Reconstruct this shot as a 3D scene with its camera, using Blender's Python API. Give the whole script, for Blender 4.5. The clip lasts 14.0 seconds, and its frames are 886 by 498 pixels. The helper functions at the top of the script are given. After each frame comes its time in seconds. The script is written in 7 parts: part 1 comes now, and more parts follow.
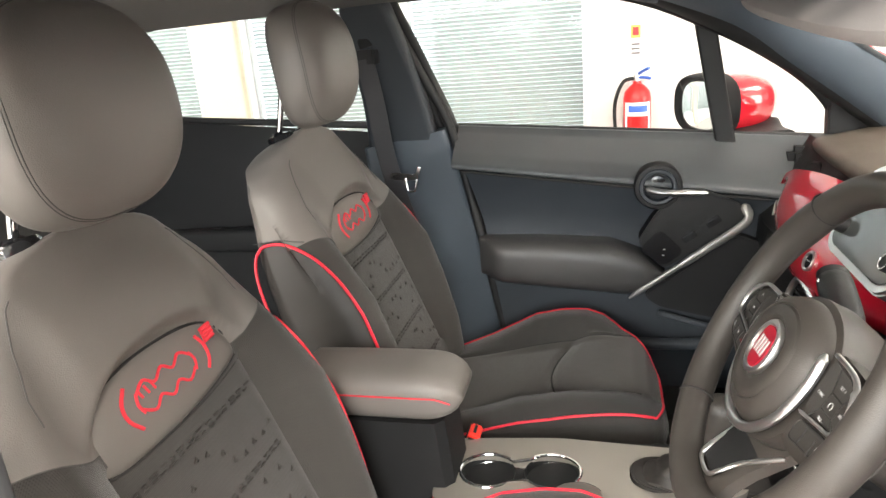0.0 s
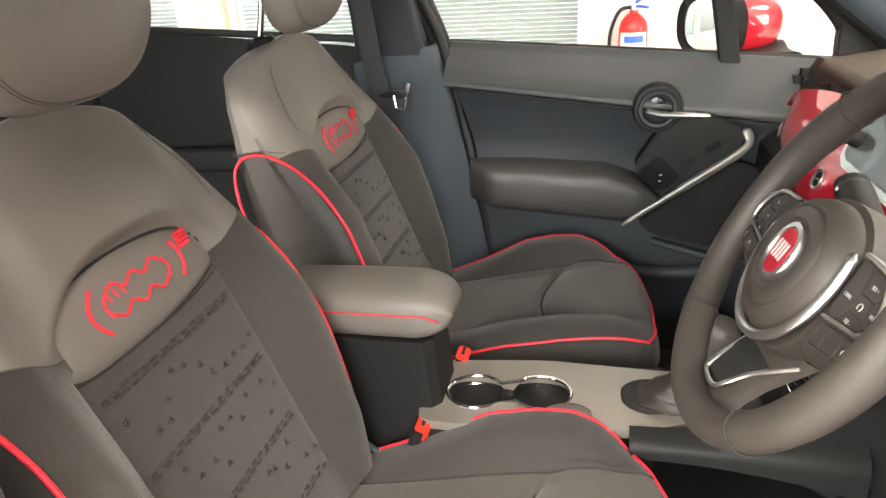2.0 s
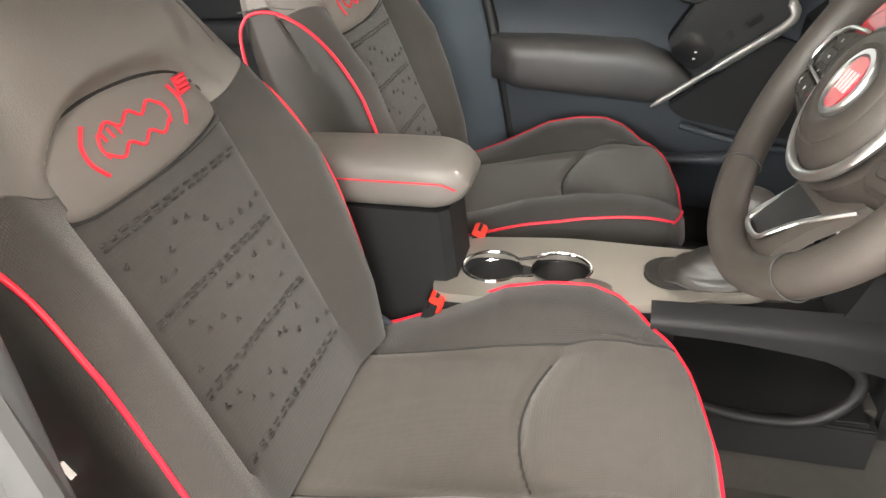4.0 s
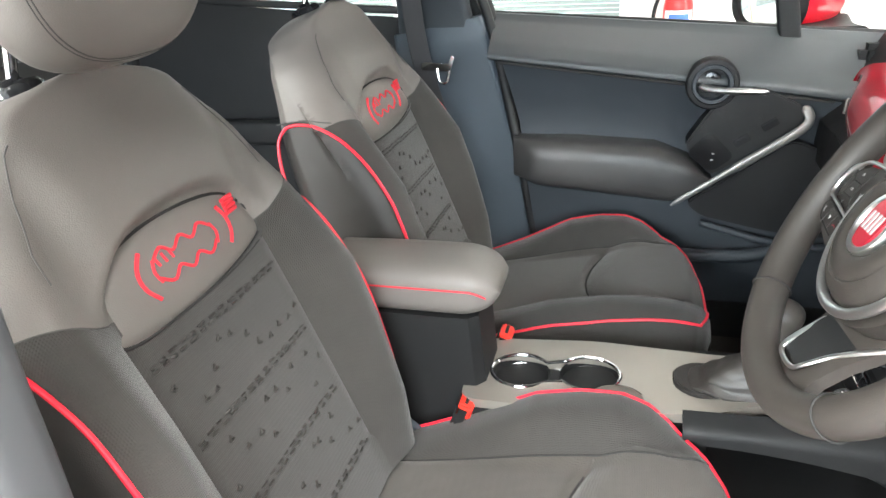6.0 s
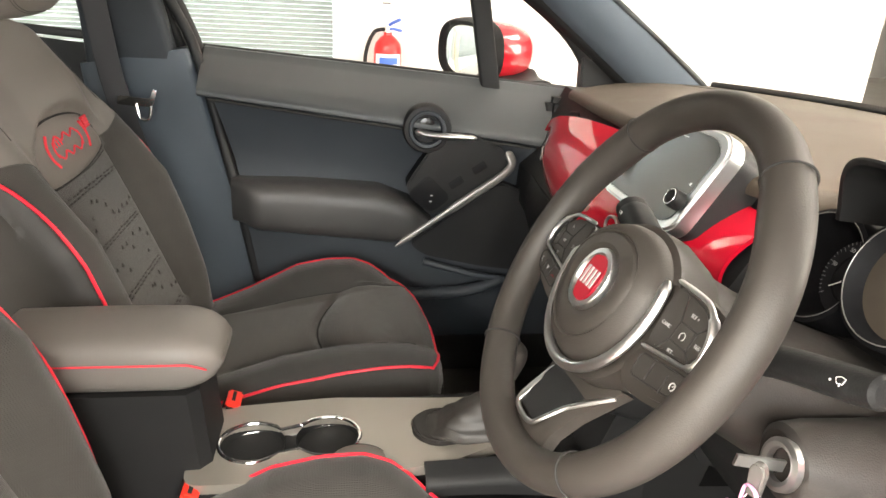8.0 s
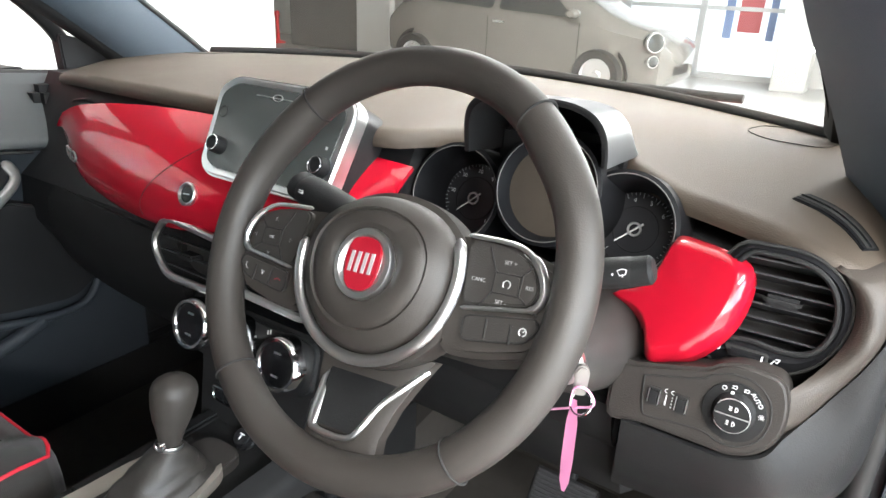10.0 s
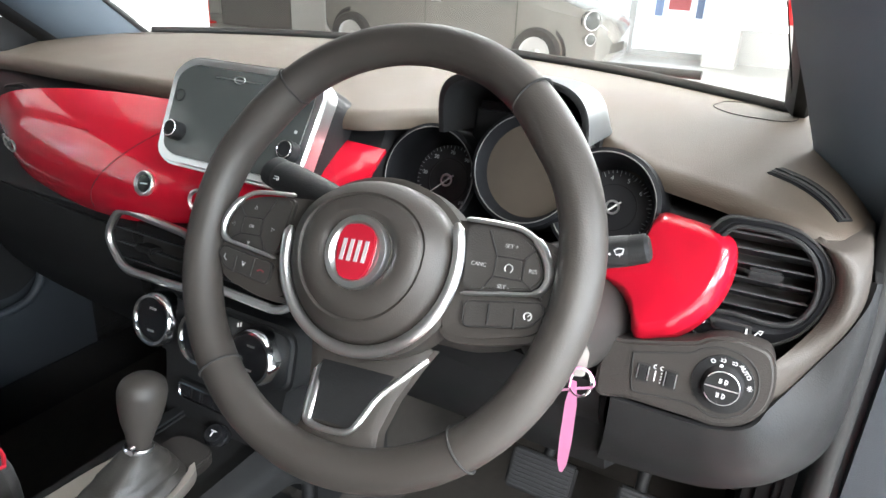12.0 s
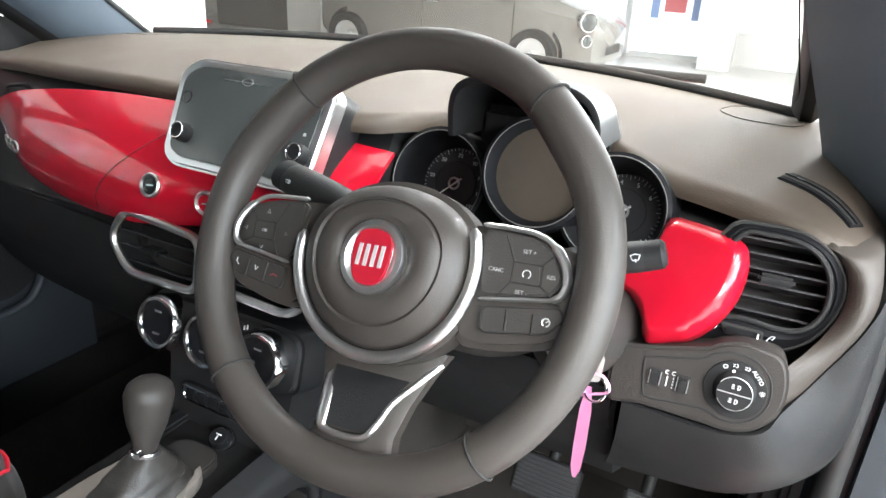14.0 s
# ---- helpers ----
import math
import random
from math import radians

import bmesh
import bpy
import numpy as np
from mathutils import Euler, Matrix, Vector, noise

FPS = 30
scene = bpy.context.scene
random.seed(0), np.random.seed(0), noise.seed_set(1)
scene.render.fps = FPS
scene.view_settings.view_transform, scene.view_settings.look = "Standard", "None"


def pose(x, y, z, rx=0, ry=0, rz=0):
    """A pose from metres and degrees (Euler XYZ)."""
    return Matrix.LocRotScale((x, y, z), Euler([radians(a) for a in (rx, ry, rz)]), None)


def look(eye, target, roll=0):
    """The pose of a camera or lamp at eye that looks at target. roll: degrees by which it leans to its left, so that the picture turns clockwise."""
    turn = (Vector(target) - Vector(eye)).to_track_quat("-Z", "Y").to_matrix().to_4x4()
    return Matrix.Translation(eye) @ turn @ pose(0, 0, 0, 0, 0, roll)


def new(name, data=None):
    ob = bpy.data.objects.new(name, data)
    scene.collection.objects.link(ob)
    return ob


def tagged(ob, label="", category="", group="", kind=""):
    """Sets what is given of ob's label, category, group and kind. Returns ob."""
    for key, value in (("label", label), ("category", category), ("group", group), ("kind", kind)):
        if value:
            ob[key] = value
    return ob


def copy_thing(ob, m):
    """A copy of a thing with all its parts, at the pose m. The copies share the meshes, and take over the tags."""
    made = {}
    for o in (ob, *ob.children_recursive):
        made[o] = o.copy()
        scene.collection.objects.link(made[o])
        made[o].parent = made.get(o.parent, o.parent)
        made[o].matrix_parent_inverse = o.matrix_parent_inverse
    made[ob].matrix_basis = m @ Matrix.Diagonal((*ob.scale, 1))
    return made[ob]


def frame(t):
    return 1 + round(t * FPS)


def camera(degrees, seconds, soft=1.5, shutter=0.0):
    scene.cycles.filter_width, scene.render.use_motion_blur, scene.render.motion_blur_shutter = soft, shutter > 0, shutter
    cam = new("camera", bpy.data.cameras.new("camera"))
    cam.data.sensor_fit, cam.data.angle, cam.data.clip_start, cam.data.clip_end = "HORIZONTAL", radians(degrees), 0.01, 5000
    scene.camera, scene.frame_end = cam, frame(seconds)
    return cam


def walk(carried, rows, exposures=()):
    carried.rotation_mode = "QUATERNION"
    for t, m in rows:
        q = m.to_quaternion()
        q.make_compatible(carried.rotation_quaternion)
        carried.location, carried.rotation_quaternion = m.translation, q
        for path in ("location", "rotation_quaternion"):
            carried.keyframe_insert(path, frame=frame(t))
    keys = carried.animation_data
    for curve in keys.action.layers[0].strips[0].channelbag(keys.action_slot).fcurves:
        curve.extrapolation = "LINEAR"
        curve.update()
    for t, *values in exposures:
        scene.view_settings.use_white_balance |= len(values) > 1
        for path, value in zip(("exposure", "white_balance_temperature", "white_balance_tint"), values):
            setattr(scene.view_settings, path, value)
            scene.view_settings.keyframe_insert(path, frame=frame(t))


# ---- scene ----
cam = camera(66.6, 14.0)
PATH = [
    (0, (-0.021, -1.053, 1.411), (-0.502, 0.789, 0.8), -4.8),
    (0.5, (-0.019, -1.05, 1.411), (-0.489, 0.796, 0.801), -4.7),
    (1, (-0.025, -1.043, 1.404), (-0.491, 0.803, 0.792), -4.6),
    (1.5, (-0.033, -1.029, 1.384), (-0.501, 0.811, 0.754), -4.5),
    (2, (-0.044, -1.017, 1.35), (-0.478, 0.773, 0.571), -3.4),
    (2.5, (-0.052, -1.012, 1.325), (-0.479, 0.741, 0.461), -2.4),
    (3, (-0.054, -1.008, 1.286), (-0.499, 0.688, 0.324), -2.6),
    (5.5, (-0.074, -0.993, 1.261), (-0.556, 0.654, 0.235), -3.9),
    (6, (-0.081, -1.002, 1.325), (-0.594, 0.749, 0.505), -3.3),
    (6.5, (-0.088, -1.025, 1.363), (-0.632, 0.779, 0.692), -2.5),
    (7, (-0.111, -1.03, 1.351), (-0.593, 0.804, 0.717), -0.0),
    (7.5, (-0.121, -1.008, 1.339), (-0.244, 0.862, 0.64), 2.8),
    (8, (-0.092, -0.925, 1.328), (0.189, 0.915, 0.596), 3.3),
    (8.5, (-0.152, -0.836, 1.31), (0.732, 0.792, 0.557), 5.3),
    (9, (-0.234, -0.787, 1.313), (1.016, 0.58, 0.559), 5.0),
    (9.2, (-0.252, -0.774, 1.312), (1.098, 0.507, 0.58), 4.3),
    (11.3, (-0.275, -0.697, 1.311), (1.324, 0.193, 0.504), 2.6),
    (11.5, (-0.277, -0.694, 1.309), (1.327, 0.199, 0.515), 2.5),
    (12, (-0.277, -0.688, 1.307), (1.339, 0.185, 0.516), 2.5),
    (12.5, (-0.276, -0.686, 1.309), (1.346, 0.178, 0.519), 2.5),
    (13, (-0.28, -0.68, 1.307), (1.347, 0.181, 0.525), 2.7),
    (13.5, (-0.28, -0.676, 1.306), (1.342, 0.189, 0.519), 2.7),
    (14, (-0.283, -0.671, 1.309), (1.342, 0.188, 0.52), 2.9),
]
BALANCE = [(0.0, 1.0, 6500, 10), (2.0, 1.05, 6800, 10), (2.5, 1.17, 6750, 10), (3.0, 1.2, 6700, 10), (5.5, 1.42, 6150, 7), (6.0, 1.4, 5950, 6), (6.5, 1.22, 6050, 7), (7.0, 1.06, 6350, 9),
           (8.0, 1.06, 6800, 10), (8.5, 1.16, 6800, 8), (9.2, 1.04, 6300, 8), (11.3, 1.21, 5750, 7), (14.0, 1.21, 5750, 7)]
walk(cam, [(t, look(eye, target, roll)) for t, eye, target, roll in PATH], BALANCE)

# ---- world, lights, exposure ----
world = bpy.data.worlds.new("showroom_world")
scene.world = world
world.use_nodes = True
wn = world.node_tree
sky = wn.nodes.new("ShaderNodeTexSky")
sky.sky_type = "NISHITA"
sky.sun_disc = False
sky.sun_elevation, sky.sun_rotation = radians(40), radians(200)
wn.links.new(sky.outputs[0], wn.nodes["Background"].inputs[0])
wn.nodes["Background"].inputs[1].default_value = 0.12


def lamp(name, eye, target, w, h, watts, color):
    data = bpy.data.lights.new(name, "AREA")
    data.shape, data.size, data.size_y, data.energy, data.color = "RECTANGLE", w, h, watts, color
    ob = new(name, data)
    ob.matrix_world = look(eye, target)
    return ob


WARM, COOL = (1.0, 0.93, 0.84), (0.86, 0.94, 1.0)
# unseen showroom ceiling panels, and a cool fill lamp added on the driver's side
for lx, ly, lw in ((-3.0, -2.2, 130), (0.2, -2.2, 120), (4.2, -2.2, 160), (-3.6, -5.2, 480), (0.9, -5.4, 170), (-3.0, 1.2, 5), (0.6, 1.4, 7), (4.2, 1.2, 85)):
    lamp("ceiling_lamp", (lx, ly, 3.55), (lx, ly, 0), 1.6, 1.2, lw, WARM)
lamp("driver_side_fill", (-0.6, -6.3, 2.2), (-0.5, -0.3, 1.2), 6.0, 2.0, 260, COOL)
lamp("street_window_light", (9.3, -2.0, 1.9), (0, -0.3, 1.1), 5.0, 2.6, 300, WARM)

# ---- materials ----


def mat(name, color, rough=0.5, metal=0.0, spec=0.5, grain=0.0, scale=400.0, var=0.0, vscale=12.0, coat=0.0, emit=0.0,
        trans=0.0, ior=1.45, sheen=0.0, rvar=0.0):
    """A principled material with a fine bump (grain) and a broad colour and gloss variation."""
    m = bpy.data.materials.new(name)
    m.use_nodes = True
    nt = m.node_tree
    p = nt.nodes["Principled BSDF"]
    ins = p.inputs
    ins["Base Color"].default_value = (*color, 1)
    ins["Roughness"].default_value, ins["Metallic"].default_value = rough, metal
    ins["Specular IOR Level"].default_value, ins["IOR"].default_value = spec, ior
    ins["Coat Weight"].default_value, ins["Coat Roughness"].default_value = coat, 0.04
    ins["Transmission Weight"].default_value = trans
    ins["Sheen Weight"].default_value = sheen
    if emit:
        ins["Emission Color"].default_value, ins["Emission Strength"].default_value = (*color, 1), emit
    tc = nt.nodes.new("ShaderNodeTexCoord")
    if var or rvar:
        no = nt.nodes.new("ShaderNodeTexNoise")
        no.inputs["Scale"].default_value, no.inputs["Detail"].default_value = vscale, 5
        nt.links.new(tc.outputs["Object"], no.inputs["Vector"])
        if var:
            mix = nt.nodes.new("ShaderNodeMix")
            mix.data_type = "RGBA"
            mix.inputs["A"].default_value = (*[c * (1 - var) for c in color], 1)
            mix.inputs["B"].default_value = (*[min(1, c * (1 + var)) for c in color], 1)
            nt.links.new(no.outputs["Fac"], mix.inputs["Factor"])
            nt.links.new(mix.outputs["Result"], ins["Base Color"])
        if rvar:
            mr = nt.nodes.new("ShaderNodeMapRange")
            mr.inputs["From Min"].default_value, mr.inputs["From Max"].default_value = 0.3, 0.7
            mr.inputs["To Min"].default_value, mr.inputs["To Max"].default_value = max(0.02, rough - rvar), min(1, rough + rvar)
            nt.links.new(no.outputs["Fac"], mr.inputs["Value"])
            nt.links.new(mr.outputs["Result"], ins["Roughness"])
    if grain:
        fine = nt.nodes.new("ShaderNodeTexVoronoi" if scale < 900 else "ShaderNodeTexNoise")
        fine.inputs["Scale"].default_value = scale
        nt.links.new(tc.outputs["Object"], fine.inputs["Vector"])
        bump = nt.nodes.new("ShaderNodeBump")
        bump.inputs["Strength"].default_value, bump.inputs["Distance"].default_value = grain, 0.0006
        nt.links.new(fine.outputs[0], bump.inputs["Height"])
        nt.links.new(bump.outputs["Normal"], ins["Normal"])
    return m


def weave(name, color, period=0.0022):
    """Woven seat cloth: crossing fine waves as relief and a faint mottled shade."""
    m = mat(name, color, 0.85, var=0.18, vscale=40, sheen=0.25)
    nt = m.node_tree
    tc = nt.nodes.new("ShaderNodeTexCoord")
    acc = None
    for d in ("X", "Y", "Z"):
        w = nt.nodes.new("ShaderNodeTexWave")
        w.bands_direction = d
        w.inputs["Scale"].default_value = 0.314 / period
        w.inputs["Distortion"].default_value = 0.6
        nt.links.new(tc.outputs["Object"], w.inputs["Vector"])
        if acc is None:
            acc = w.outputs["Fac"]
        else:
            a = nt.nodes.new("ShaderNodeMath")
            a.operation = "ADD"
            nt.links.new(acc, a.inputs[0])
            nt.links.new(w.outputs["Fac"], a.inputs[1])
            acc = a.outputs[0]
    bump = nt.nodes.new("ShaderNodeBump")
    bump.inputs["Strength"].default_value, bump.inputs["Distance"].default_value = 0.25, 0.0008
    nt.links.new(acc, bump.inputs["Height"])
    nt.links.new(bump.outputs["Normal"], nt.nodes["Principled BSDF"].inputs["Normal"])
    return m


LEATHER = mat("seat_leatherette", (0.142, 0.129, 0.118), 0.44, grain=0.25, scale=700, var=0.1, vscale=9, rvar=0.06)
LEATHER_DARK = mat("side_leatherette", (0.028, 0.0255, 0.0235), 0.55, grain=0.25, scale=700, var=0.1, rvar=0.06)
ARMPAD = mat("door_armrest_vinyl", (0.046, 0.044, 0.043), 0.45, grain=0.25, scale=700, var=0.1, rvar=0.06)
CLOTH = weave("seat_cloth", (0.05, 0.0435, 0.037))
CLOTH_INSERT = weave("backrest_insert_cloth", (0.03, 0.0272, 0.0245))
CLOTH_DARK = weave("seat_bolster_cloth", (0.028, 0.025, 0.022))
PIPING = mat("red_piping", (0.75, 0.02, 0.045), 0.45, grain=0.3, scale=900)
THREAD = mat("red_thread", (0.7, 0.03, 0.05), 0.6)
GREY_THREAD = mat("grey_thread", (0.06, 0.058, 0.055), 0.7)
EMBOSS = mat("embossed_cloth", (0.03, 0.027, 0.024), 0.6, var=0.1, vscale=80)
SEAM = mat("seam_shadow_gap", (0.02, 0.019, 0.018), 0.9)
DASH = mat("dash_soft_plastic", (0.056, 0.043, 0.031), 0.62, grain=0.35, scale=650, var=0.08, vscale=6, rvar=0.05)
# hood plastic: the blue-grey base carries the cool light it reflects
HOOD_SHEEN = mat("hood_plastic_cool_sheen", (0.056, 0.06, 0.064), 0.43, grain=0.25, scale=650, var=0.06, vscale=6, rvar=0.05)
BLACK = mat("black_plastic", (0.0145, 0.0145, 0.0148), 0.5, spec=0.26, grain=0.25, scale=600, var=0.12, rvar=0.06)
BLACK_GLOSS = mat("piano_black", (0.012, 0.012, 0.013), 0.12, var=0.1)
GAITER = mat("gaiter_leather", (0.03, 0.027, 0.024), 0.45, grain=0.3, scale=500, var=0.15, vscale=30, rvar=0.08)
SLAT = mat("slat_plastic", (0.032, 0.032, 0.034), 0.35, var=0.1)
COLUMN = mat("column_plastic", (0.026, 0.023, 0.021), 0.5, grain=0.3, scale=650, var=0.1, rvar=0.05)
END = mat("dash_end_plastic", (0.022, 0.0185, 0.016), 0.58, grain=0.3, scale=650, var=0.1, rvar=0.05)
DARK = mat("dark_interior_plastic", (0.0135, 0.0135, 0.0138), 0.6, spec=0.24, grain=0.3, scale=600, var=0.15)
# door trim made lighter: window light on the upper pad, put into its colour
DOOR_PAD_LIT = mat("door_upper_pad_lit", (0.052, 0.056, 0.058), 0.42, grain=0.3, scale=650, var=0.08, rvar=0.06)
DOORP = mat("door_trim_plastic", (0.034, 0.0395, 0.046), 0.5, spec=0.35, grain=0.3, scale=650, var=0.08, rvar=0.05)
PILLAR = mat("pillar_trim", (0.066, 0.081, 0.098), 0.5, grain=0.3, scale=650, var=0.08)
SEALGREY = mat("grey_door_seal", (0.075, 0.077, 0.08), 0.6, var=0.06)
SHUT = mat("shut_face_paint", (0.07, 0.072, 0.076), 0.45, var=0.05)
RUBBER = mat("rubber_seal", (0.012, 0.012, 0.012), 0.6)
RED = mat("red_gloss_fascia", (0.37, 0.004, 0.017), 0.33, spec=0.08, coat=1.0, var=0.06, vscale=5)
EMBLEM_RED = mat("emblem_red_enamel", (0.3, 0.008, 0.02), 0.3, coat=0.6, var=0.08, vscale=60)
PALE = mat("pale_enamel", (0.36, 0.33, 0.33), 0.35)
DIM_RED = mat("dim_red_marking", (0.22, 0.02, 0.03), 0.6)
KEYPAD = mat("switch_key_plastic", (0.03, 0.0275, 0.025), 0.5, grain=0.2, scale=800, var=0.08)
DIM = mat("dim_marking", (0.3, 0.3, 0.3), 0.6)
CHROME = mat("chrome", (0.85, 0.85, 0.86), 0.12, metal=1.0, rvar=0.03)
SATIN = mat("satin_chrome", (0.74, 0.74, 0.74), 0.34, metal=1.0, rvar=0.05)
STRIP = mat("brushed_grey_trim", (0.24, 0.23, 0.22), 0.36, metal=0.6, rvar=0.06)
SILVER = mat("silver_console_paint", (0.33, 0.305, 0.27), 0.33, metal=0.55, var=0.06, rvar=0.05)
RIM = mat("wheel_leather", (0.037, 0.0325, 0.0285), 0.5, grain=0.16, scale=800, var=0.12, vscale=14, rvar=0.07)
WHITE = mat("white_marking", (0.8, 0.8, 0.8), 0.5)
SCREEN = mat("screen_glass", (0.06, 0.066, 0.064), 0.12, rvar=0.02)
# blank display: the tan, mottled base stands in for a reflection of the cabin
DISPLAY_HAZE = mat("display_reflection_tint", (0.06, 0.05, 0.04), 0.13, var=0.25, vscale=18)
HOUSING = mat("gauge_housing", (0.008, 0.008, 0.009), 0.55, spec=0.12, var=0.1)
GAUGE = mat("gauge_face", (0.018, 0.018, 0.02), 0.35)
GLASS = mat("window_glass", (0.97, 0.99, 0.985), 0.0, trans=1.0, ior=1.2)
MIRROR = mat("mirror_glass", (0.9, 0.92, 0.92), 0.02, metal=1.0)
BUCKLE_RED = mat("buckle_red", (0.75, 0.035, 0.02), 0.4)
BELT = mat("belt_webbing", (0.025, 0.025, 0.028), 0.7, grain=0.4, scale=900)
PINK = mat("pink_tag", (0.7, 0.3, 0.5), 0.6, var=0.05)
CARPET = mat("carpet", (0.034, 0.03, 0.026), 0.95, grain=0.8, scale=1500, var=0.25, vscale=60)
HEADLINER = mat("headliner_cloth", (0.16, 0.15, 0.145), 0.9, grain=0.4, scale=1200, var=0.05)
BODY_RED = mat("red_body_paint", (0.55, 0.008, 0.02), 0.2, coat=1.0, var=0.04)
WALL = mat("white_wall_paint", (0.6, 0.592, 0.565), 0.7, grain=0.1, scale=300, var=0.03, vscale=2)
CREAM = mat("cream_column_paint", (0.52, 0.49, 0.375), 0.6, var=0.04, vscale=3)
FLOOR = mat("showroom_floor_tile", (0.5, 0.49, 0.47), 0.16, var=0.04, vscale=1.5, rvar=0.05)
CEIL = mat("ceiling_board", (0.8, 0.8, 0.79), 0.85, var=0.03)
ALU = mat("aluminium_frame", (0.62, 0.63, 0.63), 0.4, metal=0.4, var=0.04)
BLIND = mat("blind_slat", (0.4, 0.445, 0.43), 0.55, var=0.04)
GREYPAINT = mat("grey_car_paint", (0.17, 0.162, 0.145), 0.22, metal=0.25, coat=0.8, var=0.05)
TYRE = mat("tyre_rubber", (0.02, 0.02, 0.02), 0.8, grain=0.5, scale=200)
GREYPANEL = mat("grey_display_panel", (0.12, 0.115, 0.11), 0.5, var=0.06)
SURROUND = mat("soft_surround", (0.04, 0.033, 0.027), 0.55, grain=0.3, scale=650, var=0.07, vscale=8)
EXT_RED = mat("extinguisher_red", (0.7, 0.012, 0.012), 0.3, var=0.05)
BLUE = mat("label_blue", (0.05, 0.13, 0.5), 0.5)
PALE_RED = mat("pale_red_display", (0.5, 0.12, 0.13), 0.6, var=0.1)
PALE_BLUE = mat("pale_blue_display", (0.22, 0.3, 0.5), 0.6, var=0.1)
YELLOW = mat("sign_orange", (0.85, 0.42, 0.08), 0.5)
DAYLIGHT = mat("daylight_backdrop", (0.95, 0.98, 1.0), 0.9, emit=0.33)

# ---- mesh helpers ----
ORIGIN = {}


def thing(name, x, y, z, label, category, group="", kind=""):
    """An empty at the base of a thing."""
    ob = new(name)
    ob.location = (x, y, z)
    ob.empty_display_size = 0.05
    ORIGIN[ob] = Vector((x, y, z))
    return tagged(ob, label, category, group, kind)


def part(name, bm, material, parent=None, label="", sharp=38.0):
    """Links a bmesh, in world coordinates, as one mesh object under a thing or a part."""
    o = ORIGIN.get(parent, Vector())
    bmesh.ops.translate(bm, vec=-o, verts=bm.verts)
    bmesh.ops.recalc_face_normals(bm, faces=bm.faces)
    lim = radians(sharp)
    for f in bm.faces:
        f.smooth = True
    for e in bm.edges:
        if len(e.link_faces) == 2 and e.calc_face_angle(0) > lim:
            e.smooth = False
    me = bpy.data.meshes.new(name)
    bm.to_mesh(me)
    bm.free()
    me.materials.append(material)
    ob = new(name, me)
    if parent is not None:
        ob.parent = parent
    ORIGIN[ob] = o
    return tagged(ob, label)


def solo(name, bm, material, label, category, kind="", group=""):
    return tagged(part(name, bm, material), label, category, group, kind)


class Fr:
    """A local frame: origin, right, up; the normal is right x up."""

    def __init__(self, o, u, v, k=1.0):
        self.k = k
        self.o, self.u = Vector(o), Vector(u).normalized()
        v = Vector(v)
        self.v = (v - self.u * v.dot(self.u)).normalized()
        self.n = self.u.cross(self.v)

    def __call__(self, a, b, c=0.0):
        return self.o + (self.u * a + self.v * b + self.n * c) * self.k


def bev(bm, r, seg=2, ang=35):
    es = [e for e in bm.edges if len(e.link_faces) == 2 and e.calc_face_angle(0) > radians(ang)]
    if es and r > 0:
        bmesh.ops.bevel(bm, geom=es, offset=r, segments=seg, affect="EDGES", clamp_overlap=True)
    return bm


def box(x0, x1, y0, y1, z0, z1, r=0.0, bm=None, seg=2):
    b = bmesh.new()
    vs = [b.verts.new((x, y, z)) for x in (x0, x1) for y in (y0, y1) for z in (z0, z1)]
    for q in ((0, 1, 3, 2), (4, 6, 7, 5), (0, 4, 5, 1), (2, 3, 7, 6), (0, 2, 6, 4), (1, 5, 7, 3)):
        b.faces.new([vs[i] for i in q])
    bmesh.ops.recalc_face_normals(b, faces=b.faces)
    bev(b, r, seg)
    return join(bm, b)


def join(bm, b):
    if bm is None:
        return b
    me = bpy.data.meshes.new("tmp")
    b.to_mesh(me)
    b.free()
    bm.from_mesh(me)
    bpy.data.meshes.remove(me)
    return bm


def fbox(fr, a0, a1, b0, b1, c0, c1, r=0.0, bm=None):
    b = box(a0, a1, b0, b1, c0, c1, r)
    for v in b.verts:
        v.co = fr(*v.co)
    return join(bm, b)


def prism(fr, pts, c0, c1, r=0.0, bm=None, seg=2):
    """A flat outline in a frame, extruded from c0 to c1, with rounded edges."""
    b = bmesh.new()
    lo = [b.verts.new((p[0], p[1], c0)) for p in pts]
    hi = [b.verts.new((p[0], p[1], c1)) for p in pts]
    b.faces.new(lo[::-1])
    b.faces.new(hi)
    k = len(pts)
    for i in range(k):
        b.faces.new((lo[i], lo[(i + 1) % k], hi[(i + 1) % k], hi[i]))
    bmesh.ops.recalc_face_normals(b, faces=b.faces)
    if r:
        es = [e for e in b.edges if abs(e.verts[0].co.z - e.verts[1].co.z) < 1e-6 and abs(e.verts[0].co.z - c1) < 1e-6]
        bmesh.ops.bevel(b, geom=es, offset=r, segments=seg, affect="EDGES", clamp_overlap=True)
    for v in b.verts:
        v.co = fr(*v.co)
    return join(bm, b)


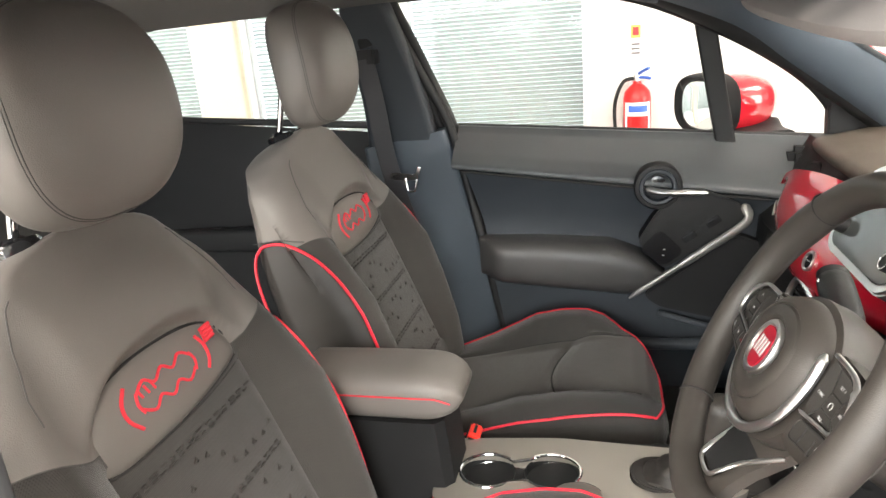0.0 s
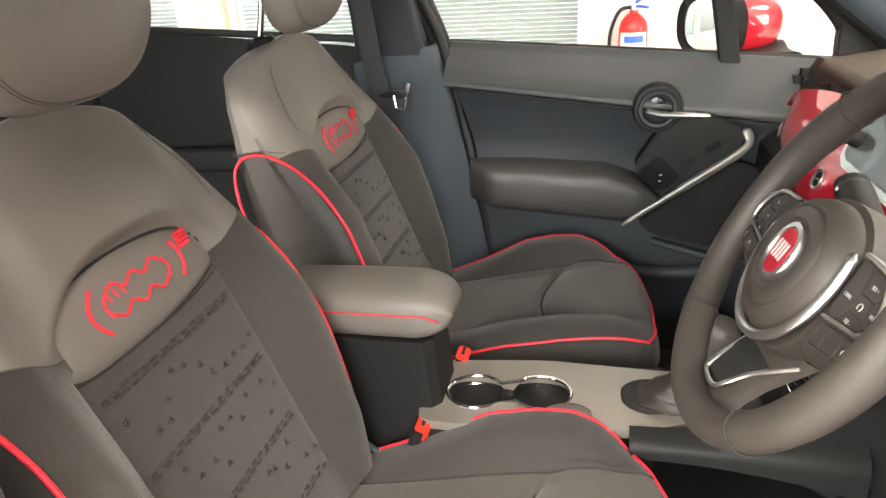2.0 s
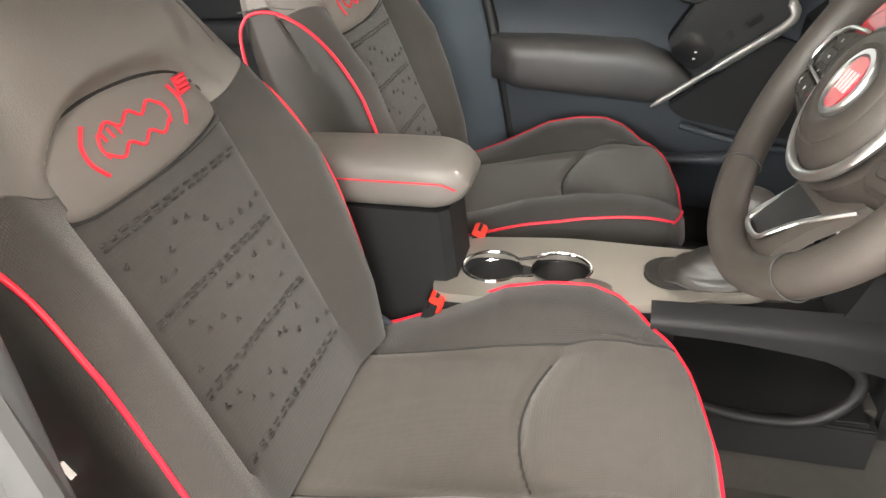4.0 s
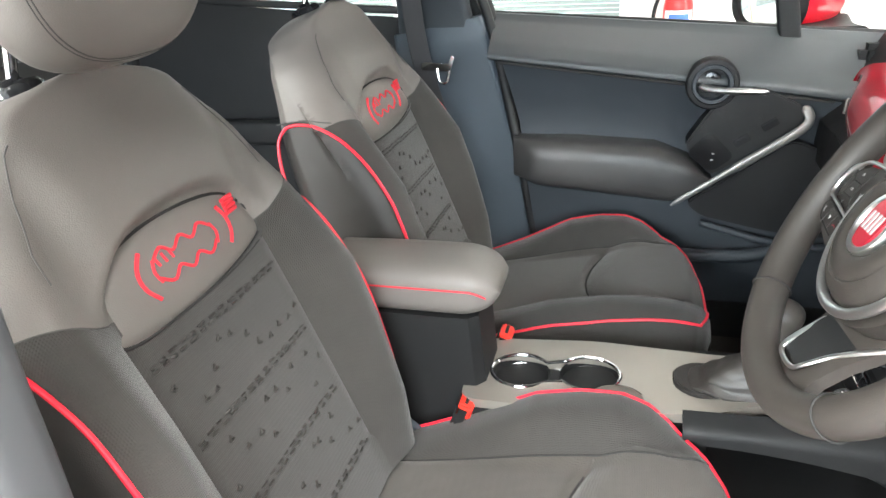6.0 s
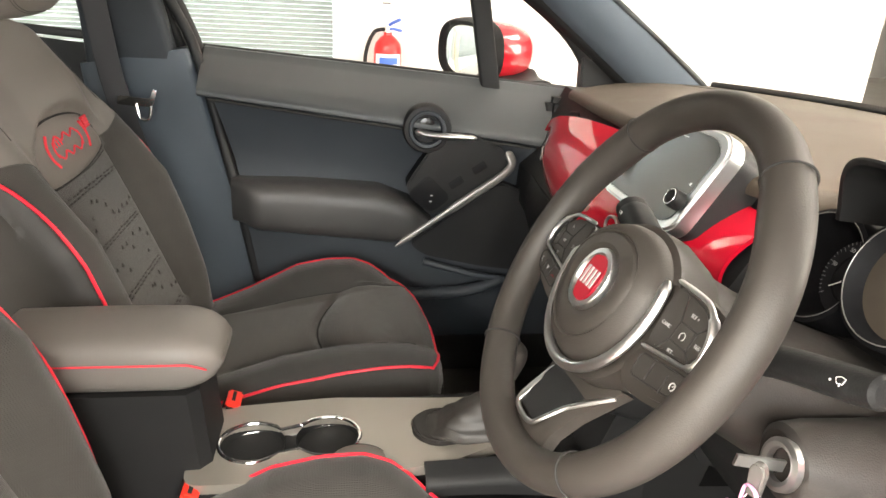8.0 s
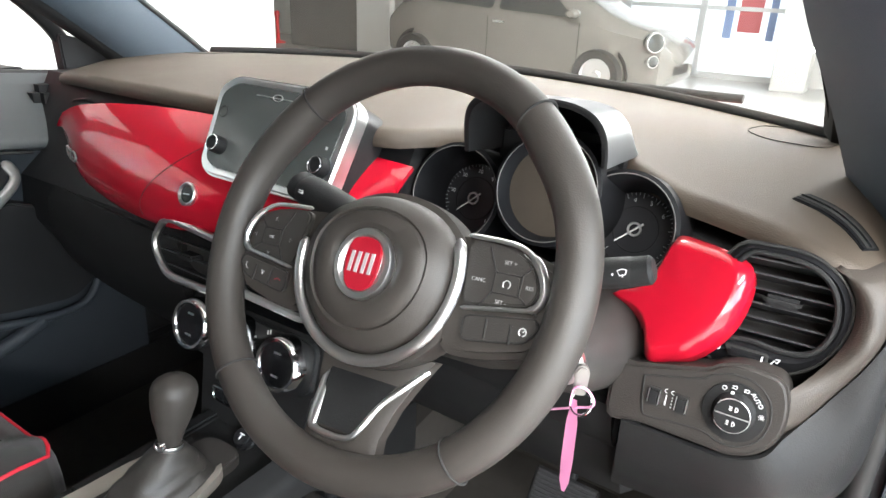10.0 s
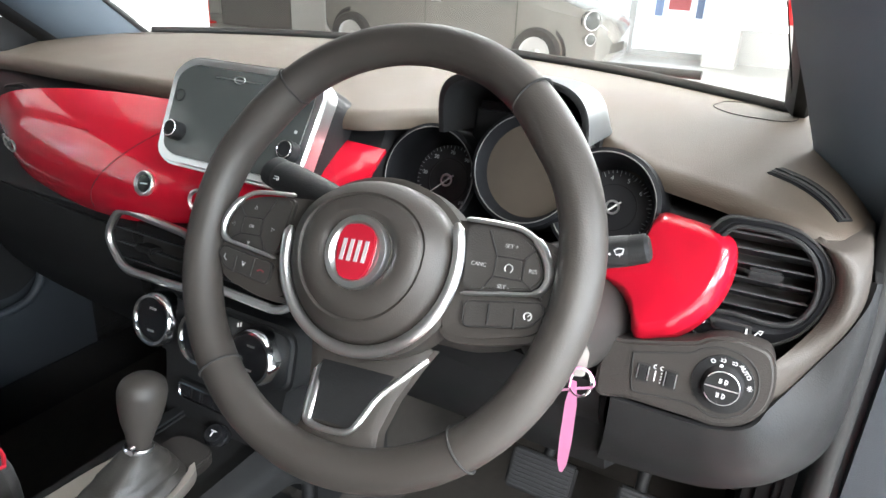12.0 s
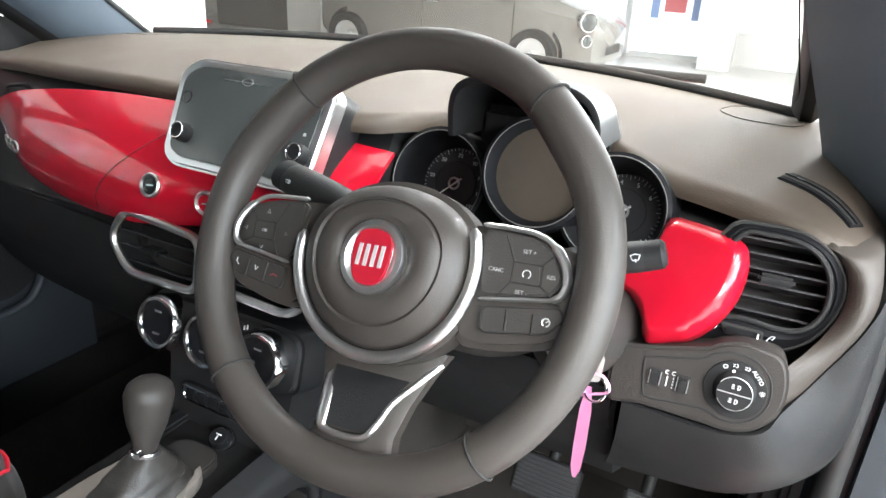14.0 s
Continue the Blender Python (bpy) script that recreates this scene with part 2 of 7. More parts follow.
def smooth_path(pts, n=8, closed=False):
    """A Catmull-Rom curve through points."""
    ps = [Vector(p) for p in pts]
    k = len(ps)
    out = []
    for i in range(k if closed else k - 1):
        p0 = ps[(i - 1) % k] if closed or i else ps[0]
        p1, p2 = ps[i], ps[(i + 1) % k]
        p3 = ps[(i + 2) % k] if closed or i + 2 < k else ps[-1]
        for j in range(n):
            t = j / n
            out.append(0.5 * (2 * p1 + (p2 - p0) * t + (2 * p0 - 5 * p1 + 4 * p2 - p3) * t * t + (3 * p1 - p0 - 3 * p2 + p3) * t ** 3))
    if not closed:
        out.append(ps[-1])
    return out


def rounded(pts, r, n=5):
    """A 2D outline with rounded corners."""
    out = []
    k = len(pts)
    for i in range(k):
        a, b, c = (Vector(pts[(i + d) % k]) for d in (-1, 0, 1))
        ra = min(r, (a - b).length * 0.45, (c - b).length * 0.45)
        p, q = b + (a - b).normalized() * ra, b + (c - b).normalized() * ra
        for j in range(n + 1):
            t = j / n
            out.append((p * (1 - t) ** 2 + b * 2 * t * (1 - t) + q * t * t)[:])
    return out


def tube(pts, r, closed=False, n=10, bm=None, squash=1.0, up=(0, 0, 1)):
    """A round bar along points; r may be a list."""
    b = bm or bmesh.new()
    ps = [Vector(p) for p in pts]
    k = len(ps)
    rings = []
    side = None
    for i, p in enumerate(ps):
        d = (ps[(i + 1) % k] - ps[i - 1]) if closed else (ps[min(i + 1, k - 1)] - ps[max(i - 1, 0)])
        d.normalize()
        if side is None:
            side = d.cross(Vector(up))
            if side.length < 1e-4:
                side = d.cross(Vector((1, 0, 0)))
        side = (side - d * side.dot(d)).normalized()
        nor = d.cross(side)
        ri = r[i] if isinstance(r, (list, tuple)) else r
        rings.append([b.verts.new(p + side * (ri * math.cos(a)) + nor * (ri * squash * math.sin(a)))
                      for a in (2 * math.pi * j / n for j in range(n))])
    for i in range(k if closed else k - 1):
        A, B = rings[i], rings[(i + 1) % k]
        for j in range(n):
            b.faces.new((A[j], A[(j + 1) % n], B[(j + 1) % n], B[j]))
    if not closed:
        b.faces.new(rings[0][::-1])
        b.faces.new(rings[-1])
    return b


def loft(rings, bm=None, closed=True, caps=True):
    b = bm or bmesh.new()
    vs = [[b.verts.new(p) for p in ring] for ring in rings]
    n = len(vs[0])
    for A, B in zip(vs, vs[1:]):
        for j in range(n if closed else n - 1):
            b.faces.new((A[j], A[(j + 1) % n], B[(j + 1) % n], B[j]))
    if caps and closed:
        b.faces.new(vs[0][::-1])
        b.faces.new(vs[-1])
    return b


def revolve(fr, prof, n=32, bm=None, a0=0.0, a1=360.0, sx=1.0, sy=1.0):
    """Turns a profile of (radius, height) about the frame's normal."""
    full = abs(a1 - a0) > 359.9
    b = bm or bmesh.new()
    k = n if full else n + 1
    cols = []
    for j in range(k):
        a = radians(a0 + (a1 - a0) * j / n)
        cols.append([b.verts.new(fr(r * sx * math.cos(a), r * sy * math.sin(a), h)) for r, h in prof])
    for j in range(n):
        A, B = cols[j], cols[(j + 1) % k]
        for i in range(len(prof) - 1):
            if prof[i][0] < 1e-7 and prof[i + 1][0] < 1e-7:
                continue
            b.faces.new((A[i], A[i + 1], B[i + 1], B[i]))
    bmesh.ops.remove_doubles(b, verts=b.verts, dist=1e-6)
    if not full:
        bmesh.ops.holes_fill(b, edges=[e for e in b.edges if e.is_boundary])
    return b


def sheet(f, nu, nv, thick=0.004, bm=None):
    """A curved plate from f(u, v), u and v in 0..1, given thickness away from its front."""
    b = bmesh.new()
    g = [[b.verts.new(f(i / nu, j / nv)) for j in range(nv + 1)] for i in range(nu + 1)]
    for i in range(nu):
        for j in range(nv):
            b.faces.new((g[i][j], g[i + 1][j], g[i + 1][j + 1], g[i][j + 1]))
    bmesh.ops.remove_doubles(b, verts=b.verts, dist=1e-6)
    b.normal_update()
    if thick:
        bmesh.ops.solidify(b, geom=b.faces[:], thickness=thick)
    return join(bm, b)


def lerp(x, xs, ys):
    return float(np.interp(x, xs, ys))


def sstep(a, b, x):
    t = min(1, max(0, (x - a) / (b - a)))
    return t * t * (3 - 2 * t)


def words(text, size, fr, a, b, material, parent, name="marking", c=0.0008, turn=0.0):
    """Flat built-in lettering, centred in a frame."""
    cu = bpy.data.curves.new("tmp_text", "FONT")
    cu.body, cu.size, cu.align_x, cu.align_y, cu.extrude = text, size, "CENTER", "CENTER", 0.0003
    ob = new("tmp_text", cu)
    me = bpy.data.meshes.new_from_object(ob)
    bpy.data.objects.remove(ob)
    bpy.data.curves.remove(cu)
    bm = bmesh.new()
    bm.from_mesh(me)
    bpy.data.meshes.remove(me)
    t = radians(turn)
    for v in bm.verts:
        x, y, z = v.co
        v.co = fr(a + x * math.cos(t) - y * math.sin(t), b + x * math.sin(t) + y * math.cos(t), c + z)
    return part(name, bm, material, parent)

# ---- showroom structure ----
solo("floor", box(-9, 13, -7, 12.5, -0.1, 0.0), FLOOR, "polished pale showroom floor", "floor", "structure")
solo("ceiling", box(-9, 13, -7, 12.5, 3.7, 3.85), CEIL, "white showroom ceiling", "ceiling", "structure")


def wall_with_windows(name, x0, x1, y, holes, label, zt=3.7, thick=0.16):
    """A wall along x at y, with openings (xa, xb, za, zb) that go through it."""
    bm = None
    x = x0
    for xa, xb, za, zb in holes:
        bm = box(x, xa, y, y + thick, 0, zt, bm=bm)
        bm = box(xa, xb, y, y + thick, 0, za, bm=bm)
        bm = box(xa, xb, y, y + thick, zb, zt, bm=bm)
        x = xb
    bm = box(x, x1, y, y + thick, 0, zt, bm=bm)
    return solo(name, bm, WALL, label, "wall", "structure")


WY = 3.2
OPEN = [(-6.2, -2.75, 0.45, 2.6), (-2.4, -1.5, 0.45, 2.6), (-1.28, -0.13, 0.45, 2.6)]
wall_with_windows("wall_side", -9, 3.3, WY, OPEN, "white office wall with glazed openings")
solo("wall_front", box(11.2, 11.36, -7, 12.5, 0, 3.7), WALL, "white far wall", "wall", "structure")
solo("wall_back", box(-9.16, -9, -7, 9, 0, 3.7), WALL, "white wall behind", "wall", "structure")
solo("wall_street", box(-9, 13, -7.16, -7, 0, 3.7), WALL, "white wall beside the driver's side", "wall", "structure")
solo("wall_deep", box(3.14, 13, 12.3, 12.46, 0, 3.7), WALL, "white wall at the deep end", "wall", "structure")
solo("wall_return", box(3.14, 3.3, WY + 0.16, 12.3, 0, 3.7), WALL, "white return wall", "wall", "structure")
solo("column", box(-2.745, -2.405, WY - 0.06, WY + 0.02, 0, 3.7, 0.006), CREAM, "cream column between the office windows", "column", "structure")

for wi, (xa, xb, za, zb) in enumerate(OPEN):
    win = thing(f"window_{wi + 1}", (xa + xb) / 2, WY + 0.05, za, "aluminium office window with closed venetian blind", "window", kind="structure")
    for nm, q in (("window_frame", (xa, xa + 0.045, za, zb)), ("window_frame", (xb - 0.045, xb, za, zb)),
                  ("window_frame", (xa + 0.045, xb - 0.045, zb - 0.05, zb)), ("window_sill", (xa + 0.045, xb - 0.045, za, za + 0.04))):
        part(nm, box(q[0], q[1], WY + 0.01, WY + 0.09, q[2], q[3], 0.004), ALU, win)
    pane = part("pane", box(xa + 0.045, xb - 0.045, WY + 0.03, WY + 0.036, za + 0.04, zb - 0.05), GLASS, win)
    pane.visible_shadow = False
    z = za + 0.07
    slat_mesh = None
    while z < zb - 0.08:
        if slat_mesh is None:
            bm = bmesh.new()
            y0 = WY + 0.10
            for k, (dy, dz) in enumerate(((-0.011, -0.0085), (-0.004, 0.001), (0.006, 0.008), (0.011, 0.0095))):
                for xx in (xa + 0.05, xb - 0.05):
                    bm.verts.new((xx, y0 + dy, z + dz))
            bm.verts.ensure_lookup_table()
            for k in range(3):
                bm.faces.new([bm.verts[i] for i in (2 * k, 2 * k + 1, 2 * k + 3, 2 * k + 2)])
            bmesh.ops.solidify(bm, geom=bm.faces[:], thickness=0.0008)
            first = part("slat", bm, BLIND, win)
            slat_mesh, z_first = first.data, z
        else:
            ob = new("slat", slat_mesh)
            ob.parent = win
            ob.location = (0, 0, z - z_first)
        z += 0.0255
    solo("daylight", box(xa - 0.3, xb + 0.3, WY + 0.5, WY + 0.52, za - 0.3, zb + 0.3), DAYLIGHT,
         "bright daylight behind the blind", "daylight", "structure")

# fire extinguisher and its sign on the white wall
ext = thing("fire_extinguisher", 0.135, 3.1, 0.6, "red fire extinguisher with blue and white label hung on the wall", "fire extinguisher")
fe = Fr((0.135, 3.09, 0.6), (1, 0, 0), (0, 1, 0))
part("body", revolve(fe, [(0, 0), (0.07, 0), (0.078, 0.012), (0.078, 0.36), (0.07, 0.395), (0.045, 0.425), (0.024, 0.44), (0.022, 0.455), (0, 0.455)], 28), EXT_RED, ext)
part("label_band", revolve(fe, [(0.0785, 0.14), (0.0795, 0.14), (0.0795, 0.34), (0.0785, 0.34)], 20, a0=210, a1=330), WHITE, ext, "white label")
part("label_patch", revolve(fe, [(0.08, 0.285), (0.081, 0.285), (0.081, 0.322), (0.08, 0.322)], 16, a0=232, a1=312), BLUE, ext, "blue print")
part("label_patch", revolve(fe, [(0.08, 0.145), (0.081, 0.145), (0.081, 0.262), (0.08, 0.262)], 16, a0=225, a1=318), EXT_RED, ext, "red print")
part("valve", revolve(fe, [(0, 0.45), (0.02, 0.45), (0.02, 0.485), (0.012, 0.5), (0, 0.5)], 14), SATIN, ext)
part("handle", tube(smooth_path([(0.135, 3.09, 1.085), (0.155, 3.06, 1.105), (0.195, 3.0, 1.13)]), 0.009), BLUE, ext, "blue squeeze lever")
part("handle", tube(smooth_path([(0.125, 3.09, 1.07), (0.165, 3.06, 1.075), (0.205, 3.02, 1.07)]), 0.008), BLUE, ext, "blue carrying lever")
part("hose", tube(smooth_path([(0.12, 3.09, 1.07), (0.055, 3.09, 1.05), (0.01, 3.09, 0.93), (0.015, 3.09, 0.76), (0.045, 3.09, 0.64)]), 0.011), BLACK, ext, "black rubber hose")
part("bracket", box(0.095, 0.175, 3.165, 3.2, 0.9, 1.05, 0.004), SATIN, ext)
sign = thing("safety_sign", 0.128, 3.19, 1.19, "narrow white and orange safety sign on the wall", "sign")
part("panel", box(0.095, 0.162, 3.19, 3.2, 1.185, 1.37, 0.002), WHITE, sign)
part("panel_top", box(0.1, 0.157, 3.186, 3.19, 1.29, 1.362, 0.001), YELLOW, sign, "orange upper field")
part("pictogram", box(0.112, 0.145, 3.184, 3.186, 1.305, 1.35), EXT_RED, sign)
for k in range(3):
    part("text_line", box(0.104, 0.153, 3.187, 3.19, 1.2 + 0.025 * k, 1.211 + 0.025 * k), GREYPANEL, sign)

# far end of the showroom seen through the windscreen
solo("display_panel", box(9.5, 9.9, 7.8, 9.6, 0, 2.1, 0.02), GREYPANEL, "dark grey display panel by the far wall", "panel")
solo("white_panel", box(9.3, 9.45, 6.95, 7.7, 0, 2.3, 0.01), WALL, "white upright display board", "panel")
solo("red_post", revolve(Fr((9.5, 9.95, 0), (1, 0, 0), (0, 1, 0)), [(0, 0), (0.14, 0), (0.14, 0.03), (0.035, 0.06), (0.035, 0.5), (0.055, 0.52), (0.045, 0.6), (0, 0.62)], 18), EXT_RED, "slim red barrier post", "post")
shop = thing("glazed_front", 11.1, -0.6, 0, "glazed showroom front with red and blue displays outside", "window", kind="structure")
for k, yy in enumerate((-3.2, -2.0, -0.8, 1.0, 2.2, 3.4)):
    part("mullion", box(11.05, 11.2, yy - 0.05, yy + 0.05, 0.05, 3.0, 0.006), ALU, shop)
part("transom", box(11.06, 11.19, -3.2, 3.4, 1.02, 1.08, 0.004), ALU, shop)
for y0, y1, m in ((-3.15, -2.05, DAYLIGHT), (-1.95, -0.85, DAYLIGHT), (1.05, 2.15, DAYLIGHT), (2.25, 3.35, DAYLIGHT)):
    part("pane", box(11.12, 11.14, y0, y1, 0.1, 2.95), m, shop)
for y0, z0, w, h, m in ((1.35, 0.72, 0.32, 0.5, PALE_RED), (1.15, 0.62, 0.1, 0.62, PALE_BLUE), (1.75, 0.62, 0.12, 0.62, PALE_BLUE)):
    part("poster", box(11.09, 11.12, y0, y0 + w, z0, z0 + h), m, shop)
solo("column", box(10.4, 10.8, 0.5, 0.95, 0, 3.7, 0.01), WALL, "white square column on the showroom floor", "column", "structure")
ex2 = thing("fire_extinguisher", 11.1, -0.06, 0.62, "small red fire extinguisher on the far wall", "fire extinguisher")
part("body", revolve(Fr((11.11, -0.06, 0.62), (1, 0, 0), (0, 1, 0)), [(0, 0), (0.07, 0), (0.075, 0.02), (0.075, 0.36), (0.05, 0.42), (0.02, 0.45), (0, 0.45)], 20), EXT_RED, ex2)
part("valve", box(11.08, 11.14, -0.1, -0.02, 1.06, 1.14, 0.008), BLACK, ex2)


def hatchback(x, y, label):
    """A small rounded hatchback that points towards -y, its flank facing -x."""
    car = thing("parked_car", x + 0.8, y + 1.8, 0, label, "car")

    def along(a):
        return 0.92 - (0.92 - a) * 0.8 if a < 0.92 else 0.92 + (a - 0.92) * 1.27

    # stations along the length: y, half width at waist, roof half width, roof height, waist height, sill
    st = [(-0.02, 0.52, 0.42, 0.64, 0.55, 0.28), (0.06, 0.68, 0.56, 0.74, 0.62, 0.2), (0.3, 0.76, 0.6, 0.84, 0.68, 0.18), (0.75, 0.8, 0.62, 0.95, 0.74, 0.18), (1.0, 0.81, 0.6, 1.03, 0.8, 0.2),
          (1.5, 0.815, 0.56, 1.4, 0.86, 0.2), (1.9, 0.815, 0.57, 1.48, 0.9, 0.2), (2.5, 0.815, 0.57, 1.46, 0.92, 0.2), (3.0, 0.8, 0.55, 1.36, 0.92, 0.2), (3.35, 0.76, 0.5, 1.12, 0.85, 0.24), (3.52, 0.64, 0.4, 0.8, 0.72, 0.32), (3.55, 0.5, 0.35, 0.7, 0.62, 0.4)]
    rings = []
    for yy, w, rw, rz, wz, sz in st:
        half = [(0, rz), (rw * 0.7, rz - 0.008), (rw, rz - 0.05), (w * 0.93 + rw * 0.07, wz + 0.06), (w, wz - 0.02), (w * 1.0, 0.52), (w * 0.98, sz + 0.06), (w * 0.9, sz)]
        ring = [(x + 0.82 + a, y + along(yy), b) for a, b in half] + [(x + 0.82 - a, y + along(yy), b) for a, b in half[::-1][:-1]]
        rings.append(ring)
    part("body", loft(rings), GREYPAINT, car)
    gl = Fr((x + 0.02, y, 0), (0, 1, 0), (0, 0, 1))
    for pts in (((1.2, 0.93), (1.62, 1.33), (2.0, 1.37), (2.03, 0.98)), ((2.1, 0.98), (2.08, 1.37), (2.6, 1.34), (2.95, 1.05))):
        bm = bmesh.new()
        vs = []
        for a, b in rounded(pts, 0.05):
            dx = 0.228 * (b - 0.96) / 0.45 - 0.01
            vs.append(bm.verts.new((x + 0.02 + dx - 0.006, y + along(a), b)))
        bm.faces.new(vs)
        bmesh.ops.solidify(bm, geom=bm.faces[:], thickness=0.006)
        part("side_window", bm, SCREEN, car)
    for wy in (0.92, 3.05):
        for wx, s in ((x + 0.03, -1), (x + 1.6, 1)):
            fr = Fr((wx, y + along(wy), 0.3), (0, 1, 0), (0, 0, 1))
            wheel = part("wheel", revolve(fr, [(0.19, 0.02), (0.2, 0.09), (0.285, 0.1), (0.305, 0.07), (0.305, -0.1), (0.19, -0.1)] if s > 0 else [(0.19, -0.02), (0.2, -0.09), (0.285, -0.1), (0.305, -0.07), (0.305, 0.1), (0.19, 0.1)], 32), TYRE, car)
            part("rim", revolve(fr, [(0, -0.06 if s < 0 else 0.06), (0.04, -0.07 if s < 0 else 0.07), (0.06, -0.03 if s < 0 else 0.03), (0.185, -0.04 if s < 0 else 0.04), (0.2, -0.085 if s < 0 else 0.085), (0.205, 0)], 24), SATIN, wheel)
            if s < 0:
                for k in range(7):
                    a = 2 * math.pi * k / 7
                    part("spoke", tube([fr(0.03 * math.cos(a), 0.03 * math.sin(a), 0.07), fr(0.19 * math.cos(a), 0.19 * math.sin(a), 0.07)], 0.018, n=6), SATIN, wheel)
                part("arch", revolve(fr, [(0.33, 0.05), (0.37, 0.06), (0.37, 0.0), (0.33, 0.0)], 26, a0=-5, a1=185), BLACK, wheel)
    for zz, r in ((0.72, 0.1), (0.51, 0.06)):
        hl = Fr((x + 0.065, y + 0.28, zz), (0.75, -0.66, 0), (0, 0, 1))
        light = part("headlight", revolve(hl, [(0, 0.02), (r * 0.6, 0.015), (r, 0.0), (r, -0.1)], 24), SCREEN, car, "clear round headlight")
        part("bezel", revolve(hl, [(r, 0.006), (r + 0.012, 0.004), (r + 0.012, -0.05), (r, -0.05)], 24), CHROME, light)
    part("door_mirror", loft([[(x - 0.02 - 0.1 * k + 0.0, y + 1.25 + 0.09 * math.cos(a) * s2, 0.98 + 0.06 * math.sin(a) * s2) for a in (2 * math.pi * j / 12 for j in range(12))] for k, s2 in ((0, 0.7), (0.6, 1.0), (1.3, 0.9), (1.6, 0.5))]), GREYPAINT, car)
    part("door_handle", box(x - 0.012, x + 0.01, y + along(1.95), y + along(2.08), 0.82, 0.845, 0.005), CHROME, car)
    part("door_seam", box(x + 0.0005, x + 0.008, y + along(1.14), y + along(1.14) + 0.006, 0.3, 0.88), SEAM, car)
    part("door_seam", box(x + 0.0005, x + 0.008, y + along(2.14), y + along(2.14) + 0.006, 0.3, 0.9), SEAM, car)
    part("grille", box(x + 0.5, x + 1.14, y + along(-0.02) - 0.003, y + along(0.1), 0.3, 0.45, 0.02), BLACK, car)
    return car


hatchback(7.6, 1.5, "grey-beige rounded hatchback parked across the showroom")

# ---- car shell ----


def car_floor():
    t = thing("car_floor", 0.0, 0, 0.25, "dark carpeted floor pan with centre tunnel", "car floor", kind="structure")
    part("carpet", box(-1.7, 0.95, -0.72, 0.72, 0.27, 0.33, 0.01), CARPET, t)
    part("tunnel", loft([[(x, -0.15, 0.33), (x, -0.11, h), (x, 0.11, h), (x, 0.15, 0.33)] for x, h in ((-1.6, 0.42), (-0.5, 0.5), (0.5, 0.5), (0.9, 0.56))]), CARPET, t)
    part("firewall", box(0.86, 0.95, -0.72, 0.72, 0.33, 1.0, 0.01), CARPET, t)
    part("underbody", box(-1.9, 1.9, -0.8, 0.8, 0.2, 0.27, 0.02), DARK, t)
    return t


car_floor()
for wx in (-1.25, 1.3):
    for s in (-1, 1):
        fr = Fr((wx, s * 0.8, 0.33), (1, 0, 0), (0, 0, 1))
        tw = thing("road_wheel", wx, s * 0.8, 0, "black tyre on a silver alloy rim under the car", "car wheel", "road wheels")
        part("tyre", revolve(fr, [(0.21, -0.1), (0.31, -0.1), (0.33, -0.07), (0.33, 0.07), (0.31, 0.1), (0.21, 0.1)], 36), TYRE, tw)
        part("rim", revolve(fr, [(0.0, -0.07), (0.2, -0.08), (0.215, -0.1), (0.215, 0.1), (0.2, 0.08), (0.0, 0.07)], 32), SATIN, tw)


def sill(s):
    return solo("door_sill", loft([[(x, s * 0.7, 0.27), (x, s * 0.7, 0.40), (x, s * 0.76, 0.44), (x, s * 0.84, 0.42), (x, s * 0.86, 0.2), (x, s * 0.74, 0.2)][::s] for x in (-1.6, -0.3, 0.85)]), BODY_RED,
                "red painted door sill", "sill", "structure")


sill(1), sill(-1)
for s, kx, kz in ((-1, 0.52, 0.95), (1, 0.4, 1.08)):
    solo("sill_trim", box(-1.5, 0.86, s * 0.74 - 0.06, s * 0.74 + 0.04, 0.3, 0.455, 0.02), DARK, "black plastic sill trim", "sill trim", "structure")
    solo("kick_panel", box(kx, 0.95, s * 0.735 - 0.03, s * 0.735 + 0.02, 0.3, kz, 0.015), DARK, "dark footwell side panel", "kick panel", "structure")

roof = thing("car_roof", -0.6, 0, 1.5, "red roof with light grey headliner", "car roof", kind="structure")


def roof_pt(x, y, lift):
    e = abs(y) / 0.62
    zx = lerp(x, (-1.9, -1.2, -0.5, 0.0, 0.28), (1.47, 1.545, 1.56, 1.545, 1.505))
    return (x, y, zx - 0.045 * e ** 3 + lift)


part("headliner", sheet(lambda u, v: roof_pt(-1.9 + 2.18 * u, -0.6 + 1.2 * v, -0.02), 24, 18, 0.01), HEADLINER, roof)
part("roof_skin", sheet(lambda u, v: roof_pt(-1.95 + 2.25 * u, -0.63 + 1.26 * v, 0.045), 24, 18, -0.01), BODY_RED, roof)
part("front_header", loft([[roof_pt(0.22, y, -0.03), roof_pt(0.30, y, -0.035), roof_pt(0.33, y, 0.02), roof_pt(0.24, y, 0.05)] for y in (-0.6, -0.4, -0.2, 0, 0.2, 0.4, 0.6)]), HEADLINER, roof)
for s in (-1, 1):
    part("roof_rail", tube(smooth_path([(-1.9, s * 0.64, 1.45), (-1.2, s * 0.64, 1.535), (-0.5, s * 0.64, 1.53), (-0.1, s * 0.64, 1.5), (0.09, s * 0.645, 1.465)]), 0.042, squash=0.8), PILLAR, roof, "grey side roof trim")


